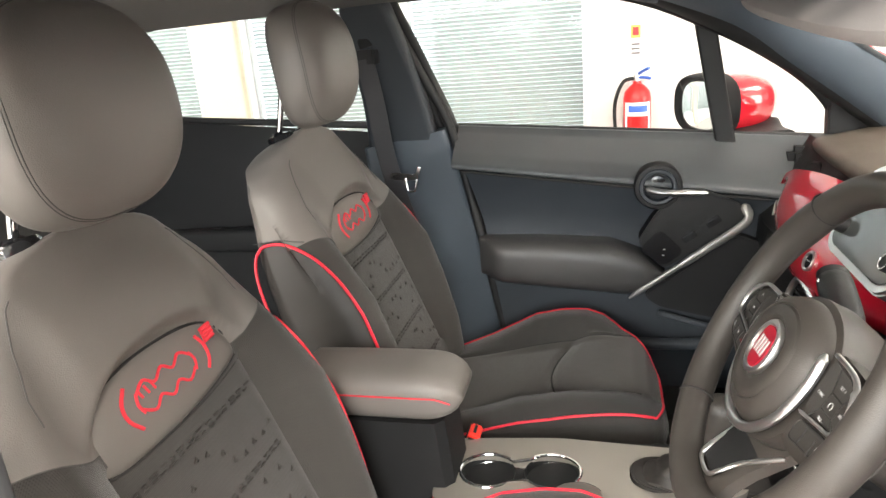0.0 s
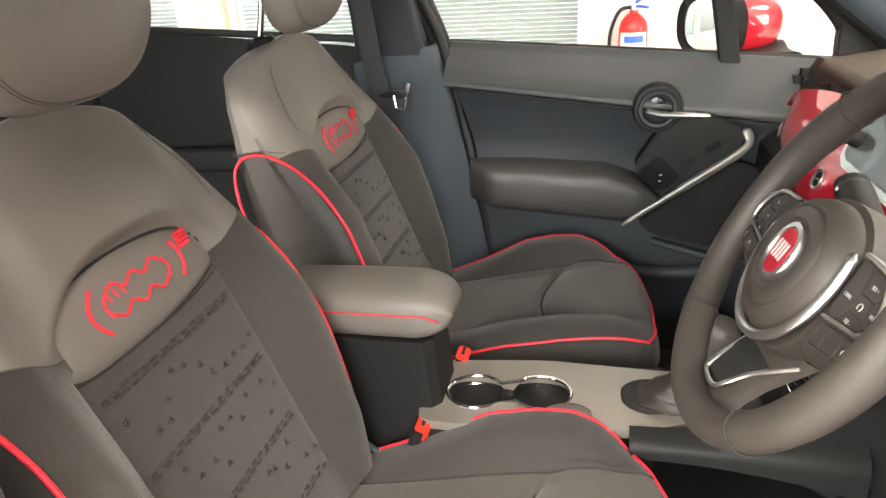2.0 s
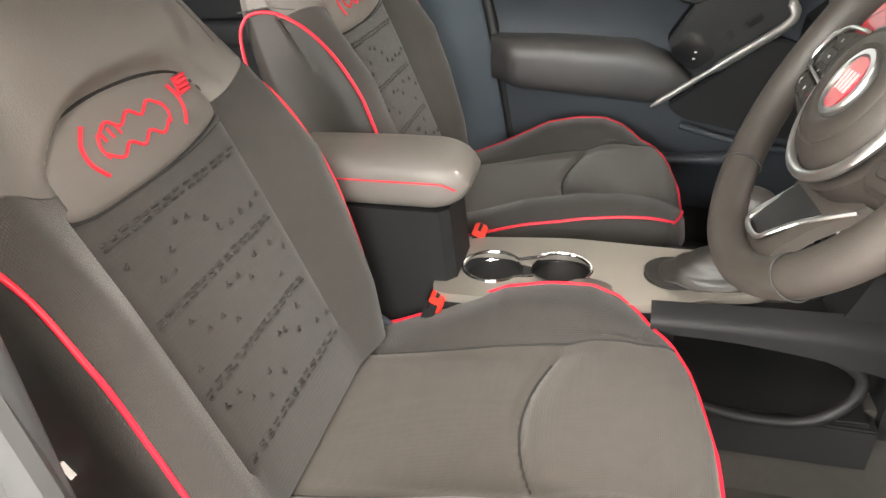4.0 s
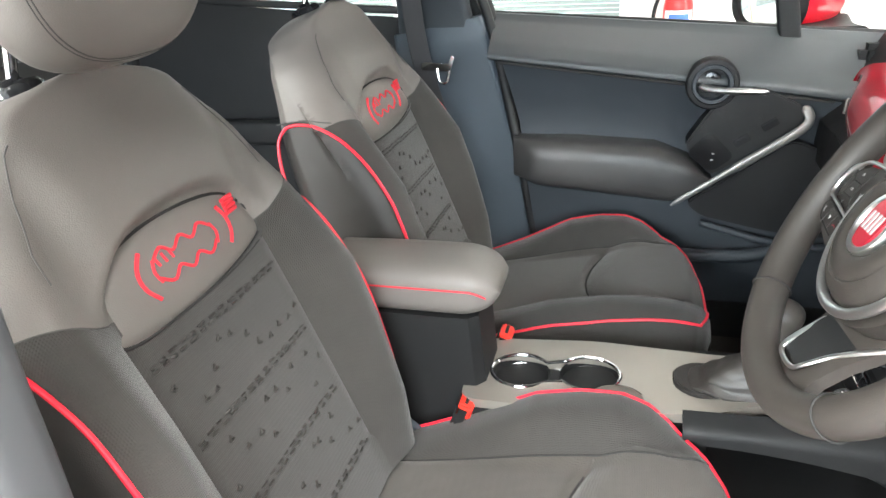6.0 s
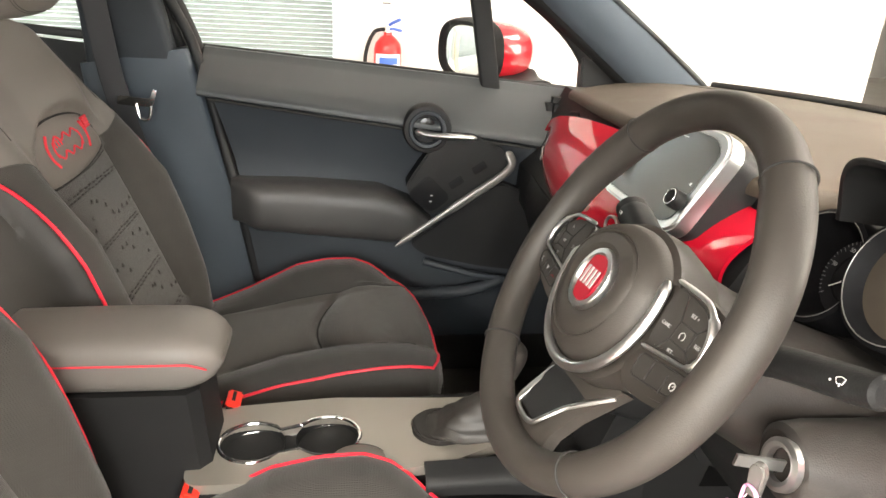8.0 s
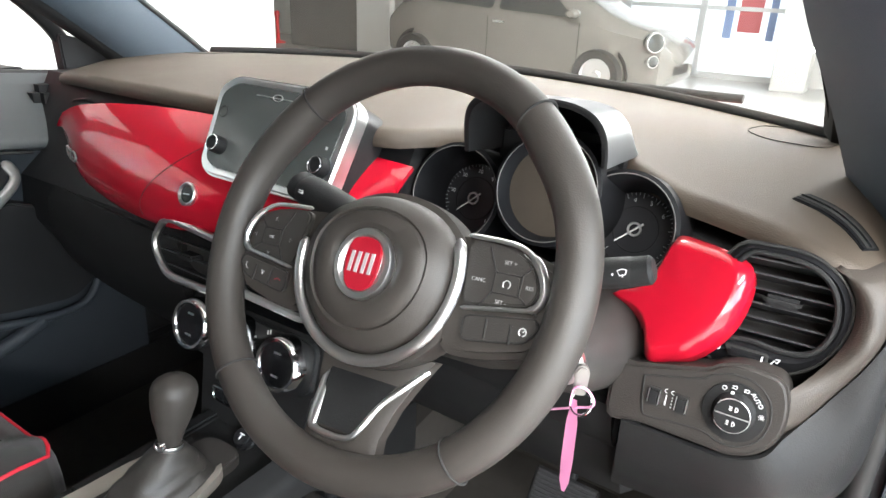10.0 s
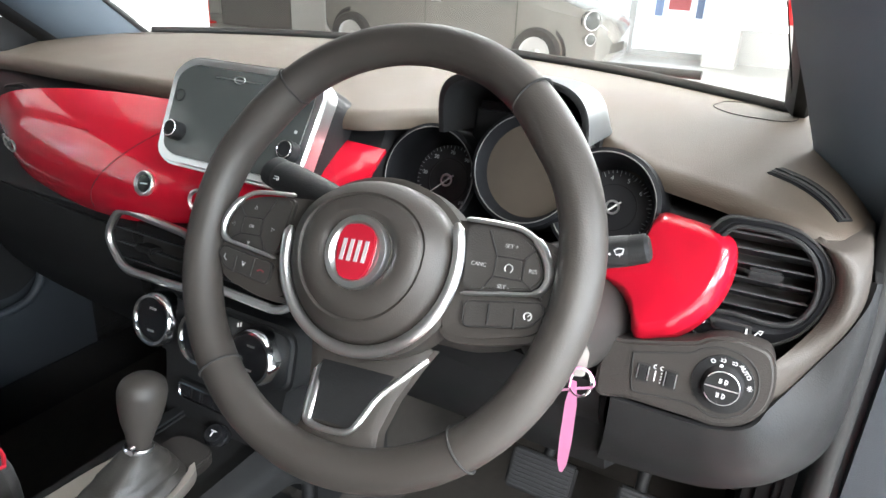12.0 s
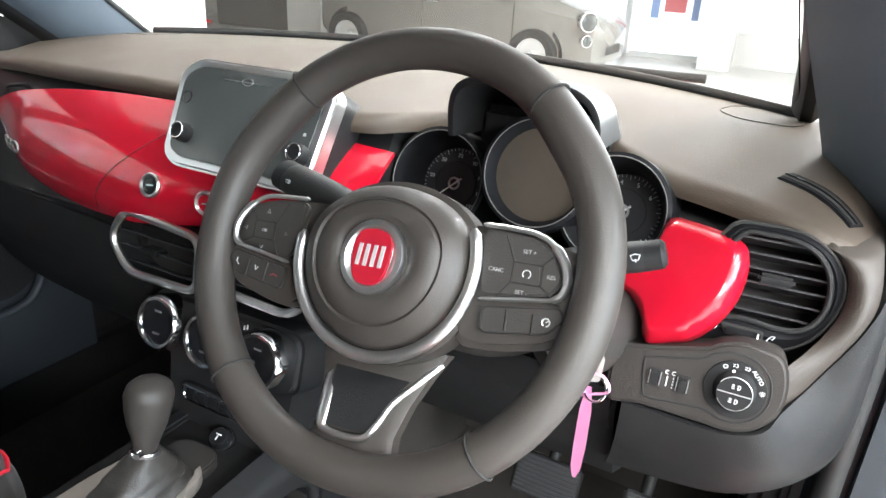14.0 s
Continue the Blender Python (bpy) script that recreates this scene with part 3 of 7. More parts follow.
def bar(path, w, d, bm=None, n=10, wdir=(1, 0, 0)):
    """A soft rectangular strut along a path, w wide along wdir and d deep across it."""
    ps = smooth_path(path, 5)
    rings = []
    for i, p in enumerate(ps):
        t = (ps[min(i + 1, len(ps) - 1)] - ps[max(i - 1, 0)]).normalized()
        a = Vector(wdir) - t * t.dot(Vector(wdir))
        a.normalize()
        b = t.cross(a)
        f = i / (len(ps) - 1)
        ww = w[0] + (w[1] - w[0]) * f if isinstance(w, tuple) else w
        ring = []
        for q in rounded([(-ww / 2, -d / 2), (ww / 2, -d / 2), (ww / 2, d / 2), (-ww / 2, d / 2)], min(ww, d) * 0.32, 3):
            ring.append(p + a * q[0] + b * q[1])
        rings.append(ring)
    return loft(rings, bm)


for s, side in ((1, "passenger"), (-1, "driver")):
    ap = thing("a_pillar", 0.6, s * 0.68, 1.1, "grey-blue trimmed windscreen pillar", "pillar", kind="structure")
    oy = 0.0 if s > 0 else 0.035
    if s < 0:
        inner = smooth_path([(0.7, -0.705, 1.06), (0.63, -0.698, 1.105), (0.56, -0.678, 1.175), (0.5, -0.66, 1.232), (0.4, -0.646, 1.29), (0.22, -0.628, 1.395), (0.06, -0.61, 1.465)], 5)
        outer = smooth_path([(0.56, -0.80, 1.0), (0.5, -0.795, 1.09), (0.43, -0.788, 1.18), (0.37, -0.778, 1.245), (0.27, -0.757, 1.32), (0.14, -0.72, 1.41), (0.04, -0.69, 1.48)], 5)
        part("pillar_trim", sheet(lambda u, v: inner[round(u * 30)].lerp(outer[round(u * 30)], v) + Vector((0.012, 0, 0.014)) * (-math.sin(math.pi * v) * 1.0), 30, 8, -0.03), PILLAR, ap)
    else:
        inner = smooth_path([(0.8, 0.652, 1.105), (0.66, 0.634, 1.208), (0.54, 0.62, 1.291), (0.483, 0.62, 1.331), (0.425, 0.62, 1.373), (0.28, 0.612, 1.472), (0.06, 0.6, 1.515)], 5)
        outer = smooth_path([(0.76, 0.7, 1.0), (0.65, 0.695, 1.08), (0.572, 0.69, 1.137), (0.478, 0.69, 1.209), (0.384, 0.69, 1.279), (0.259, 0.69, 1.372), (0.06, 0.68, 1.455)], 5)
        edge = smooth_path([(0.74, 0.735, 0.98), (0.63, 0.73, 1.07), (0.55, 0.722, 1.135), (0.457, 0.72, 1.204), (0.361, 0.72, 1.274), (0.233, 0.72, 1.356), (0.06, 0.71, 1.442)], 5)
        part("pillar_trim", sheet(lambda u, v: inner[round(u * 30)].lerp(outer[round(u * 30)], v) + Vector((-0.016, -0.012, 0)) * math.sin(math.pi * v) ** 0.7, 30, 8, 0.02), PILLAR, ap)
        part("door_seal", sheet(lambda u, v: outer[round(u * 30)].lerp(edge[round(u * 30)], v) + Vector((-0.004, -0.004, 0)) * math.sin(math.pi * v), 30, 4, 0.012), RUBBER, ap, "black door seal")
    part("outer_skin", bar([(0.84, s * (0.775 + oy + (0.03 if s < 0 else 0.0)), 1.07), (0.69, s * (0.765 + oy + (0.03 if s < 0 else 0.0)), 1.19), (0.52, s * (0.745 + oy + (0.03 if s < 0 else 0.0)), 1.295), (0.27, s * (0.705 + oy + (0.03 if s < 0 else 0.0)), 1.42), (0.08, s * (0.68 + oy + (0.03 if s < 0 else 0.0)), 1.49)], 0.06, 0.03, wdir=(0.5, 0, 0.8)), BODY_RED, ap)
    part("frit_band", tube(smooth_path([(0.79, s * 0.668, 1.155), (0.66, s * 0.665, 1.25), (0.5, s * 0.648, 1.35), (0.3, s * 0.615, 1.445)] if s < 0 else inner[:26]), 0.004 if s > 0 else 0.024, squash=1.6), RUBBER, ap, "black windscreen edge")

ws = thing("windscreen", 0.7, 0, 1.15, "clear curved windscreen with black edge", "windscreen", kind="structure")


def ws_pt(u, v, off=0.0):
    y = -0.66 + 1.32 * u
    e = (y / 0.66) ** 2
    return Vector((0.965 - 0.17 * e - (0.62 - 0.1 * e) * v, y * (1 - 0.07 * v), 1.145 - 0.015 * e + 0.325 * v - 0.02 * e * v + off))


pane = part("glass", sheet(lambda u, v: ws_pt(u, v), 24, 12, 0.004), GLASS, ws)
pane.visible_shadow = False
part("lower_seal", tube([ws_pt(u / 24, 0, 0.002) for u in range(25)], 0.008, squash=1.2), RUBBER, ws, "black lower edge band")
part("upper_seal", tube([ws_pt(u / 24, 1, -0.002) for u in range(25)], 0.012), RUBBER, ws)
bonnet = solo("bonnet", sheet(lambda u, v: (1.0 + 0.85 * v - 0.12 * (2 * u - 1) ** 2 * (1 - v), -0.72 + 1.44 * u, 1.07 - 0.1 * v - 0.22 * v ** 4 - 0.06 * (2 * u - 1) ** 4), 20, 14, 0.01), BODY_RED, "red bonnet ahead of the windscreen", "bonnet", "structure")
cowl = solo("cowl", sheet(lambda u, v: (0.955 - 0.16 * (2 * u - 1) ** 2 + 0.075 * v, -0.7 + 1.4 * u, 1.115 - 0.05 * v), 20, 3, 0.008), BLACK, "black cowl panel below the windscreen", "cowl", "structure")
part("wiper", tube(smooth_path([(0.99, -0.5, 1.14), (1.0, -0.1, 1.135), (1.01, 0.3, 1.125)]), 0.008), RUBBER, tagged(thing("wiper_arm", 1.0, -0.1, 1.12, "black wiper resting on the cowl", "wiper")))

# ---- passenger door ----
XA, XB = -0.43, 0.5


def sill_z(x):
    return 1.158 - 0.076 * (x + 0.415)


def mid_z(x):
    return 1.058 - 0.125 * (x + 0.4)


door = thing("door_1", 0.05, 0.72, 0.45, "closed passenger door with dark grey trim panel", "car door")


def panel_edge(z):
    """The slanting rear edge of the door panel."""
    return lerp(z, (0.45, 0.6, 0.87, 1.15), (-0.285, -0.31, -0.355, -0.43))


part("door_skin", box(-0.46, 0.62, 0.86, 0.885, 0.42, 1.07, 0.01), BODY_RED, door, "red outer skin")


def door_low(u, v):
    z = mid_z(0) * (1 - v) + 0.42 * v
    zt = None
    x0 = panel_edge(z)
    x = x0 + (0.55 - x0) * u
    z = mid_z(x) * (1 - v) + 0.42 * v
    y = 0.665 + 0.03 * math.sin(math.pi * min(1, v * 2.2)) + 0.02 * v
    return (x, y, z)


part("lower_panel", sheet(door_low, 40, 30, -0.03), DOORP, door)


def door_up(u, v):
    x = XA + 0.005 + (0.55 - XA) * u
    zs, zm = sill_z(x) + 0.003, mid_z(x) + 0.004
    y = lerp(v, (0, 0.12, 0.3, 0.6, 0.85, 0.95, 1), (0.80, 0.765, 0.735, 0.685, 0.652, 0.65, 0.66))
    dz = lerp(v, (0, 0.12, 1), (0.02, 0.0, 1))
    return (x, y, zs * (1 - v) + zm * v if v > 0.1 else zs - 0.004 * v)


part("upper_panel", sheet(door_up, 30, 24, -0.02), DOOR_PAD_LIT, door, "soft upper pad, its grey lightened for window light")
part("trim_line", tube([(x, 0.652, mid_z(x) + 0.001) for x in np.linspace(-0.4, 0.35, 20)], 0.0035, n=6), SEAM, door, "dark joint line")

# armrest
arm_top = lambda x: lerp(x, (-0.36, -0.2, -0.02, 0.06, 0.115), (0.872, 0.872, 0.862, 0.832, 0.782))
arm_bot = lambda x: lerp(x, (-0.36, -0.3, 0.02, 0.115), (0.77, 0.752, 0.722, 0.762))
rings = []
for x in np.linspace(-0.365, 0.115, 26):
    t, b = arm_top(x), arm_bot(x)
    d = 0.05 * sstep(-0.37, -0.30, x) * (1 - 0.35 * sstep(0.06, 0.115, x)) + 0.012
    ring = []
    for k in range(14):
        a = math.pi * k / 13
        e = 0.6
        ring.append((x, 0.672 - d * abs(math.sin(a)) ** e, (t + b) / 2 + (t - b) / 2 * (abs(math.cos(a)) ** e) * (1 if math.cos(a) > 0 else -1)))
    ring += [(x, 0.70, b), (x, 0.70, t)]
    rings.append(ring)
part("armrest", loft(rings), ARMPAD, door, "padded dark grey armrest")
# pull handle and switch panel with satin strip
strip = [(0.025, 0.615, 0.722), (0.1, 0.617, 0.776), (0.2, 0.625, 0.845), (0.285, 0.635, 0.903), (0.305, 0.643, 0.93), (0.292, 0.652, 0.957)]
part("satin_strip", tube(smooth_path(strip, 6), [0.003, 0.005] + [0.0075] * 8 + [0.011] * 15 + [0.0125] * 4 + [0.009, 0.004], squash=0.55, n=12, up=(0, 1, 0)), STRIP, door, "satin silver strip along the door pull")
sw = [(0.11, 0.79), (0.2, 0.852), (0.283, 0.912), (0.297, 0.935), (0.283, 0.962), (0.2, 1.0), (0.14, 1.0), (0.09, 0.94), (0.045, 0.865)]
fd = Fr((0, 0.642, 0), (1, 0, 0), (0, 0, 1))
part("switch_panel", prism(fd, rounded(sw, 0.02), -0.05, 0.0, 0.004), BLACK, door, "black switch panel")
part("pull_cup", prism(fd, rounded([(0.05, 0.845), (0.11, 0.8), (0.16, 0.84), (0.1, 0.9)], 0.02), -0.002, 0.004, 0.002), BLACK_GLOSS, door)
for a, b in ((0.16, 0.862), (0.215, 0.9)):
    part("window_switch", prism(fd, rounded([(a, b), (a + 0.03, b + 0.02), (a + 0.02, b + 0.035), (a - 0.01, b + 0.014)], 0.004), 0.0, 0.007, 0.002), BLACK_GLOSS, door)
part("marking", fbox(fd, 0.108, 0.114, 0.845, 0.848, 0.0045, 0.005), WHITE, door)
part("marking", fbox(fd, 0.106, 0.112, 0.83, 0.833, 0.0045, 0.005), WHITE, door)
hx, hz = 0.094, 1.007
fh = Fr((hx, 0.648, hz), (1, 0, 0), (0, 0, 1))
ring_part = part("handle_bezel", revolve(fh, [(0.058, -0.03), (0.058, 0.002), (0.054, 0.009), (0.046, 0.01), (0.043, 0.004), (0.04, -0.012), (0, -0.014)], 40), BLACK, door, "round black handle bezel")
part("inner_ring", revolve(fh, [(0.046, 0.006), (0.043, 0.0115), (0.036, 0.0105), (0.033, 0.0)], 40), DOORP, ring_part, "grey inner ring")
part("lock_button", revolve(Fr(fh(0, 0.006, -0.012), (1, 0, 0), (0, 0, 1)), [(0.02, 0), (0.019, 0.006), (0.01, 0.008), (0, 0.008)], 20), BLACK_GLOSS, ring_part)
lev = [fh(-0.028, -0.004, 0.006), fh(0.0, -0.01, 0.016), fh(0.04, -0.012, 0.022), fh(0.085, -0.013, 0.022), fh(0.116, -0.015, 0.02)]
part("door_lever", tube(smooth_path(lev, 6), [0.004, 0.008] + [0.0095] * 8 + [0.0085] * 8 + [0.007] * 5 + [0.005, 0.003], squash=0.9), SATIN, door, "satin silver opening lever")
part("speaker_pocket", prism(Fr((0, 0.662, 0), (1, 0, 0), (0, 0, 1)), rounded([(0.06, 0.715), (0.28, 0.88), (0.356, 0.85), (0.44, 0.79), (0.45, 0.68), (0.385, 0.635), (0.25, 0.65), (0.1, 0.682)], 0.03), -0.03, 0.006, 0.004), DARK, door, "black lower trim with map pocket")
part("map_pocket", tube(smooth_path([(0.1, 0.655, 0.665), (0.24, 0.64, 0.633), (0.37, 0.64, 0.62), (0.425, 0.64, 0.66), (0.438, 0.645, 0.735), (0.43, 0.655, 0.8)]), 0.009), DOORP, door)
part("pocket_lip", tube(smooth_path([(-0.3, 0.655, 0.6), (0.0, 0.64, 0.585), (0.2, 0.635, 0.59), (0.3, 0.64, 0.62)]), 0.016), DOORP, door)
part("seal", tube(smooth_path([(-0.285, 0.695, 0.42), (-0.325, 0.695, 0.65), (-0.367, 0.695, 0.88), (-0.437, 0.74, 1.15), (-0.5, 0.725, 1.3), (-0.575, 0.67, 1.49)]), 0.012), RUBBER, door, "black rubber door seal")
# window frame of the door
part("window_frame", bar([(-0.48, 0.8, 1.15), (-0.53, 0.765, 1.3), (-0.585, 0.71, 1.48)], 0.035, 0.04), BLACK, door)
part("window_frame", bar([(0.515, 0.785, 1.08), (0.505, 0.78, 1.16), (0.41, 0.765, 1.26), (0.22, 0.735, 1.375), (0.0, 0.71, 1.465), (-0.3, 0.7, 1.5), (-0.58, 0.7, 1.505)], 0.02, 0.03, wdir=(0, 1, 0)), BLACK, door)
part("quarter_bar", bar([(0.268, 0.775, 1.07), (0.24, 0.765, 1.2), (0.2, 0.745, 1.39)], 0.048, 0.025), BLACK, door, "black quarter window bar")
part("mirror_triangle", prism(Fr((0, 0.76, 0), (1, 0, 0), (0, 0, 1)), rounded([(0.495, 1.06), (0.49, 1.175), (0.66, 1.13), (0.68, 1.04)], 0.012), -0.03, 0.0, 0.004), BLACK, door, "black corner trim")
part("belt_moulding", bar([(-0.46, 0.805, 1.155), (0.05, 0.8, 1.118), (0.5, 0.785, 1.085)], 0.02, 0.025, wdir=(0, 1, 0)), RUBBER, door)
g = part("window_glass", sheet(lambda u, v: (-0.47 + u * (0.68 - 0.06 * v) - 0.1 * v + 0.03 * v * u, 0.80 - 0.1 * v ** 1.4, sill_z(-0.47 + 0.68 * u) + (1.49 - 0.1 * u ** 3 - sill_z(-0.47 + 0.68 * u)) * v), 10, 8, 0.004), GLASS, door)
g.visible_shadow = False

# door mirror
mir = thing("door_mirror", 0.33, 0.9, 1.08, "red door mirror with black rim and stalk", "door mirror")
mf = Fr((0.212, 0.945, 1.163), (0.42, -0.907, 0), (0, 0, 1))
msec = [(1.0, 0.0), (1.05, -0.02), (1.07, -0.05), (1.04, -0.1), (0.93, -0.15), (0.7, -0.19), (0.38, -0.212), (0.05, -0.218)]


def mring(s, w):
    return [mf(0.118 * s * (abs(math.cos(a)) ** 0.75) * (1 if math.cos(a) > 0 else -1), 0.08 * s * (abs(math.sin(a)) ** 0.75) * (1 if math.sin(a) > 0 else -1), w) for a in (2 * math.pi * j / 36 for j in range(36))]


part("housing", loft([mring(0.6, -0.008), mring(0.86, -0.006), mring(0.95, 0.004)] + [mring(s, w) for s, w in msec[:3]]), BLACK, mir, "black mirror rim")
part("cap", loft([mring(s, w) for s, w in msec[2:]]), BODY_RED, mir, "glossy red cap")
part("mirror", loft([[p + mf.u * 0.012 for p in mring(q, w)] for q, w in ((0.8, -0.012), (0.8, -0.004), (0.77, -0.003))]), MIRROR, mir, "mirror glass")
part("stalk", bar([(0.36, 0.95, 1.1), (0.36, 0.88, 1.085), (0.37, 0.8, 1.085)], 0.13, 0.045), BLACK, mir)

# ---- driver's door, out of view, swung wide open to block light from the dash end ----
open_door = thing("door_3", 0.62, -0.86, 0.4, "red driver's door standing wide open with dark trim", "car door")
fo = Fr((0.62, -0.87, 0), (-0.34, -0.94, 0), (0, 0, 1))
part("door_skin", prism(fo, rounded([(0.02, 0.36), (1.0, 0.36), (1.06, 0.7), (1.08, 1.1), (0.02, 1.03)], 0.05), -0.075, -0.045, 0.01), BODY_RED, open_door, "red outer skin")
part("trim_panel", prism(fo, rounded([(0.03, 0.4), (0.97, 0.4), (1.03, 0.72), (1.05, 1.1), (0.03, 1.04)], 0.05), -0.045, 0.0, 0.012), DOORP, open_door, "dark grey trim panel")
part("armrest", prism(fo, rounded([(0.25, 0.76), (0.9, 0.78), (0.9, 0.86), (0.3, 0.84)], 0.03), 0.0, 0.06, 0.02), LEATHER_DARK, open_door)
part("window_frame", tube(smooth_path([fo(0.03, 1.04, -0.04), fo(0.3, 1.24, -0.04), fo(0.62, 1.41, -0.04), fo(0.95, 1.46, -0.04), fo(1.08, 1.43, -0.04), fo(1.07, 1.1, -0.04)]), 0.016), BLACK, open_door)

# ---- pillars and rear side ----
for s in (1, -1):
    bp = thing("b_pillar", -0.55, s * 0.74, 0.45, "grey trimmed middle pillar", "pillar", kind="structure")
    bx, bl = (0.0, 0.0) if s > 0 else (0.045, -0.05)
    part("upper_trim", bar(([] if s > 0 else [(-0.53, -0.755, 0.85), (-0.528, -0.75, 1.0)]) + [(-0.575 + bx, s * 0.745, 1.12), (-0.585 + bx, s * 0.725, 1.25), (-0.605 + bx, s * 0.68, 1.4), (-0.62 + bx, s * 0.645, 1.5)], (0.2, 0.12), 0.055), DOORP if s > 0 else SHUT, bp, "dark grey upper pillar cover")
    part("lower_trim", bar([(-0.46 + bl, s * 0.76, 0.42), (-0.49 + bl, s * 0.755, 0.7), (-0.535 + bl, s * 0.75, 0.95), (-0.57 + bl, s * 0.745, 1.14)], (0.33, 0.24) if s > 0 else (0.26, 0.22), 0.06), PILLAR, bp, "grey-blue lower pillar cover")
    part("outer_skin", bar([(-0.47, s * 0.85, 0.4), (-0.53, s * 0.84, 1.08), (-0.635, s * 0.72, 1.5)], (0.2, 0.1), 0.03), BODY_RED, bp)
    if s > 0:
        part("edge_seal", tube(smooth_path([(-0.33, 0.79, 0.45), (-0.36, 0.79, 0.75), (-0.425, 0.785, 1.1), (-0.49, 0.755, 1.3), (-0.56, 0.69, 1.5)]), 0.014), RUBBER, bp, "door aperture seal")
    else:
        part("edge_seal", tube(smooth_path([(-0.4, -0.76, 0.45), (-0.425, -0.76, 0.75), (-0.46, -0.755, 0.98), (-0.478, -0.75, 1.085)]), 0.02, squash=1.3), SEALGREY, bp, "pale grey door aperture seal")
        part("edge_seal", tube(smooth_path([(-0.48, -0.75, 1.09), (-0.476, -0.745, 1.2), (-0.474, -0.735, 1.3), (-0.5, -0.7, 1.42), (-0.55, -0.66, 1.5)]), 0.02, squash=1.3), SEALGREY, bp, "pale grey door aperture seal")
        part("door_shut_face", bar([(-0.47, -0.83, 0.42), (-0.49, -0.82, 0.8), (-0.51, -0.81, 1.1), (-0.52, -0.79, 1.3), (-0.56, -0.73, 1.5)], 0.1, 0.05), SHUT, bp, "pale painted shut face")
        post = thing("a_post", 0.6, -0.84, 0.3, "dark lower door post with seal", "pillar", kind="structure")
        part("post", box(0.47, 0.85, -0.9, -0.79, 0.25, 1.1, 0.02), DOORP, post)
        part("upper_post", bar([(0.86, -0.80, 1.03), (0.66, -0.79, 1.18), (0.45, -0.775, 1.3), (0.15, -0.735, 1.44)], 0.17, 0.05, wdir=(0.5, 0, 0.8)), DOORP, post)
        part("post_seal", tube(smooth_path([(0.47, -0.785, 0.4), (0.462, -0.785, 0.8), (0.47, -0.785, 1.0), (0.5, -0.78, 1.15)]), 0.014), RUBBER, post, "black door seal")
rd = thing("door_2", -1.0, 0.74, 0.45, "closed rear door with black trim", "car door")
part("trim_panel", sheet(lambda u, v: (-1.5 + 0.83 * u, 0.71 + 0.04 * (1 - v) ** 3 + 0.02 * v, (1.235 - 0.075 * u) * (1 - v) + 0.45 * v), 20, 16, -0.03), DARK, rd)
part("armrest", bar([(-1.35, 0.69, 0.86), (-1.0, 0.68, 0.87), (-0.72, 0.69, 0.86)], 0.05, 0.07, wdir=(0, 1, 0)), BLACK, rd)
part("door_skin", box(-1.5, -0.56, 0.86, 0.885, 0.42, 1.14, 0.01), BODY_RED, rd)
part("window_frame", bar([(-1.5, 0.75, 1.23), (-1.42, 0.72, 1.44), (-1.3, 0.69, 1.53), (-1.05, 0.68, 1.56), (-0.7, 0.68, 1.55)], 0.035, 0.035, wdir=(0, 1, 0)), BLACK, rd)
part("belt_moulding", bar([(-1.5, 0.775, 1.235), (-0.68, 0.785, 1.175)], 0.02, 0.02, wdir=(0, 1, 0)), RUBBER, rd)
g = part("window_glass", sheet(lambda u, v: (-1.46 + 0.78 * u + 0.1 * v * (1 - u), 0.775 - 0.085 * v, 1.235 - 0.055 * u + (0.28 + 0.06 * u) * v), 8, 6, 0.004), GLASS, rd)
g.visible_shadow = False
solo("c_pillar", bar([(-1.62, 0.74, 0.5), (-1.62, 0.73, 1.1), (-1.58, 0.7, 1.3), (-1.45, 0.64, 1.52)], (0.3, 0.2), 0.07), DARK, "dark rear pillar", "pillar", "structure")
solo("c_pillar", bar([(-1.62, -0.74, 0.5), (-1.62, -0.73, 1.1), (-1.58, -0.7, 1.3), (-1.45, -0.64, 1.52)], (0.3, 0.2), 0.07), DARK, "dark rear pillar", "pillar", "structure")
solo("tailgate", sheet(lambda u, v: (-1.98 + 0.25 * v ** 2, -0.72 + 1.44 * u, 0.4 + 1.08 * v), 8, 10, 0.03), DARK, "dark tailgate trim at the rear", "tailgate", "structure")
rb = thing("rear_bench", -1.25, 0, 0.33, "dark cloth rear bench seat", "rear seat")
part("bench_cushion", box(-1.5, -0.98, -0.62, 0.62, 0.34, 0.64, 0.05, seg=3), CLOTH_DARK, rb)
bmr = box(-0.06, 0.08, -0.62, 0.62, 0, 0.58, 0.05, seg=3)
for v in bmr.verts:
    v.co = Vector((-1.48 - 0.35 * v.co.z + v.co.x, v.co.y, 0.58 + v.co.z))
part("bench_back", bmr, CLOTH_DARK, rb)
for yy in (-0.36, 0.36):
    part("rear_headrest", box(-1.78, -1.68, yy - 0.13, yy + 0.13, 1.15, 1.32, 0.045, seg=3), LEATHER_DARK, rb)

# seat belt on the passenger's pillar
belt = thing("seat_belt", -0.6, 0.68, 1.0, "black seat belt hanging on the pillar with chrome tongue", "seat belt")
part("guide", box(-0.66, -0.595, 0.645, 0.675, 1.335, 1.395, 0.012), BLACK, belt, "black belt guide")
part("guide_cover", bar([(-0.625, 0.665, 1.39), (-0.635, 0.66, 1.43), (-0.65, 0.65, 1.46)], 0.04, 0.03), DARK, belt)
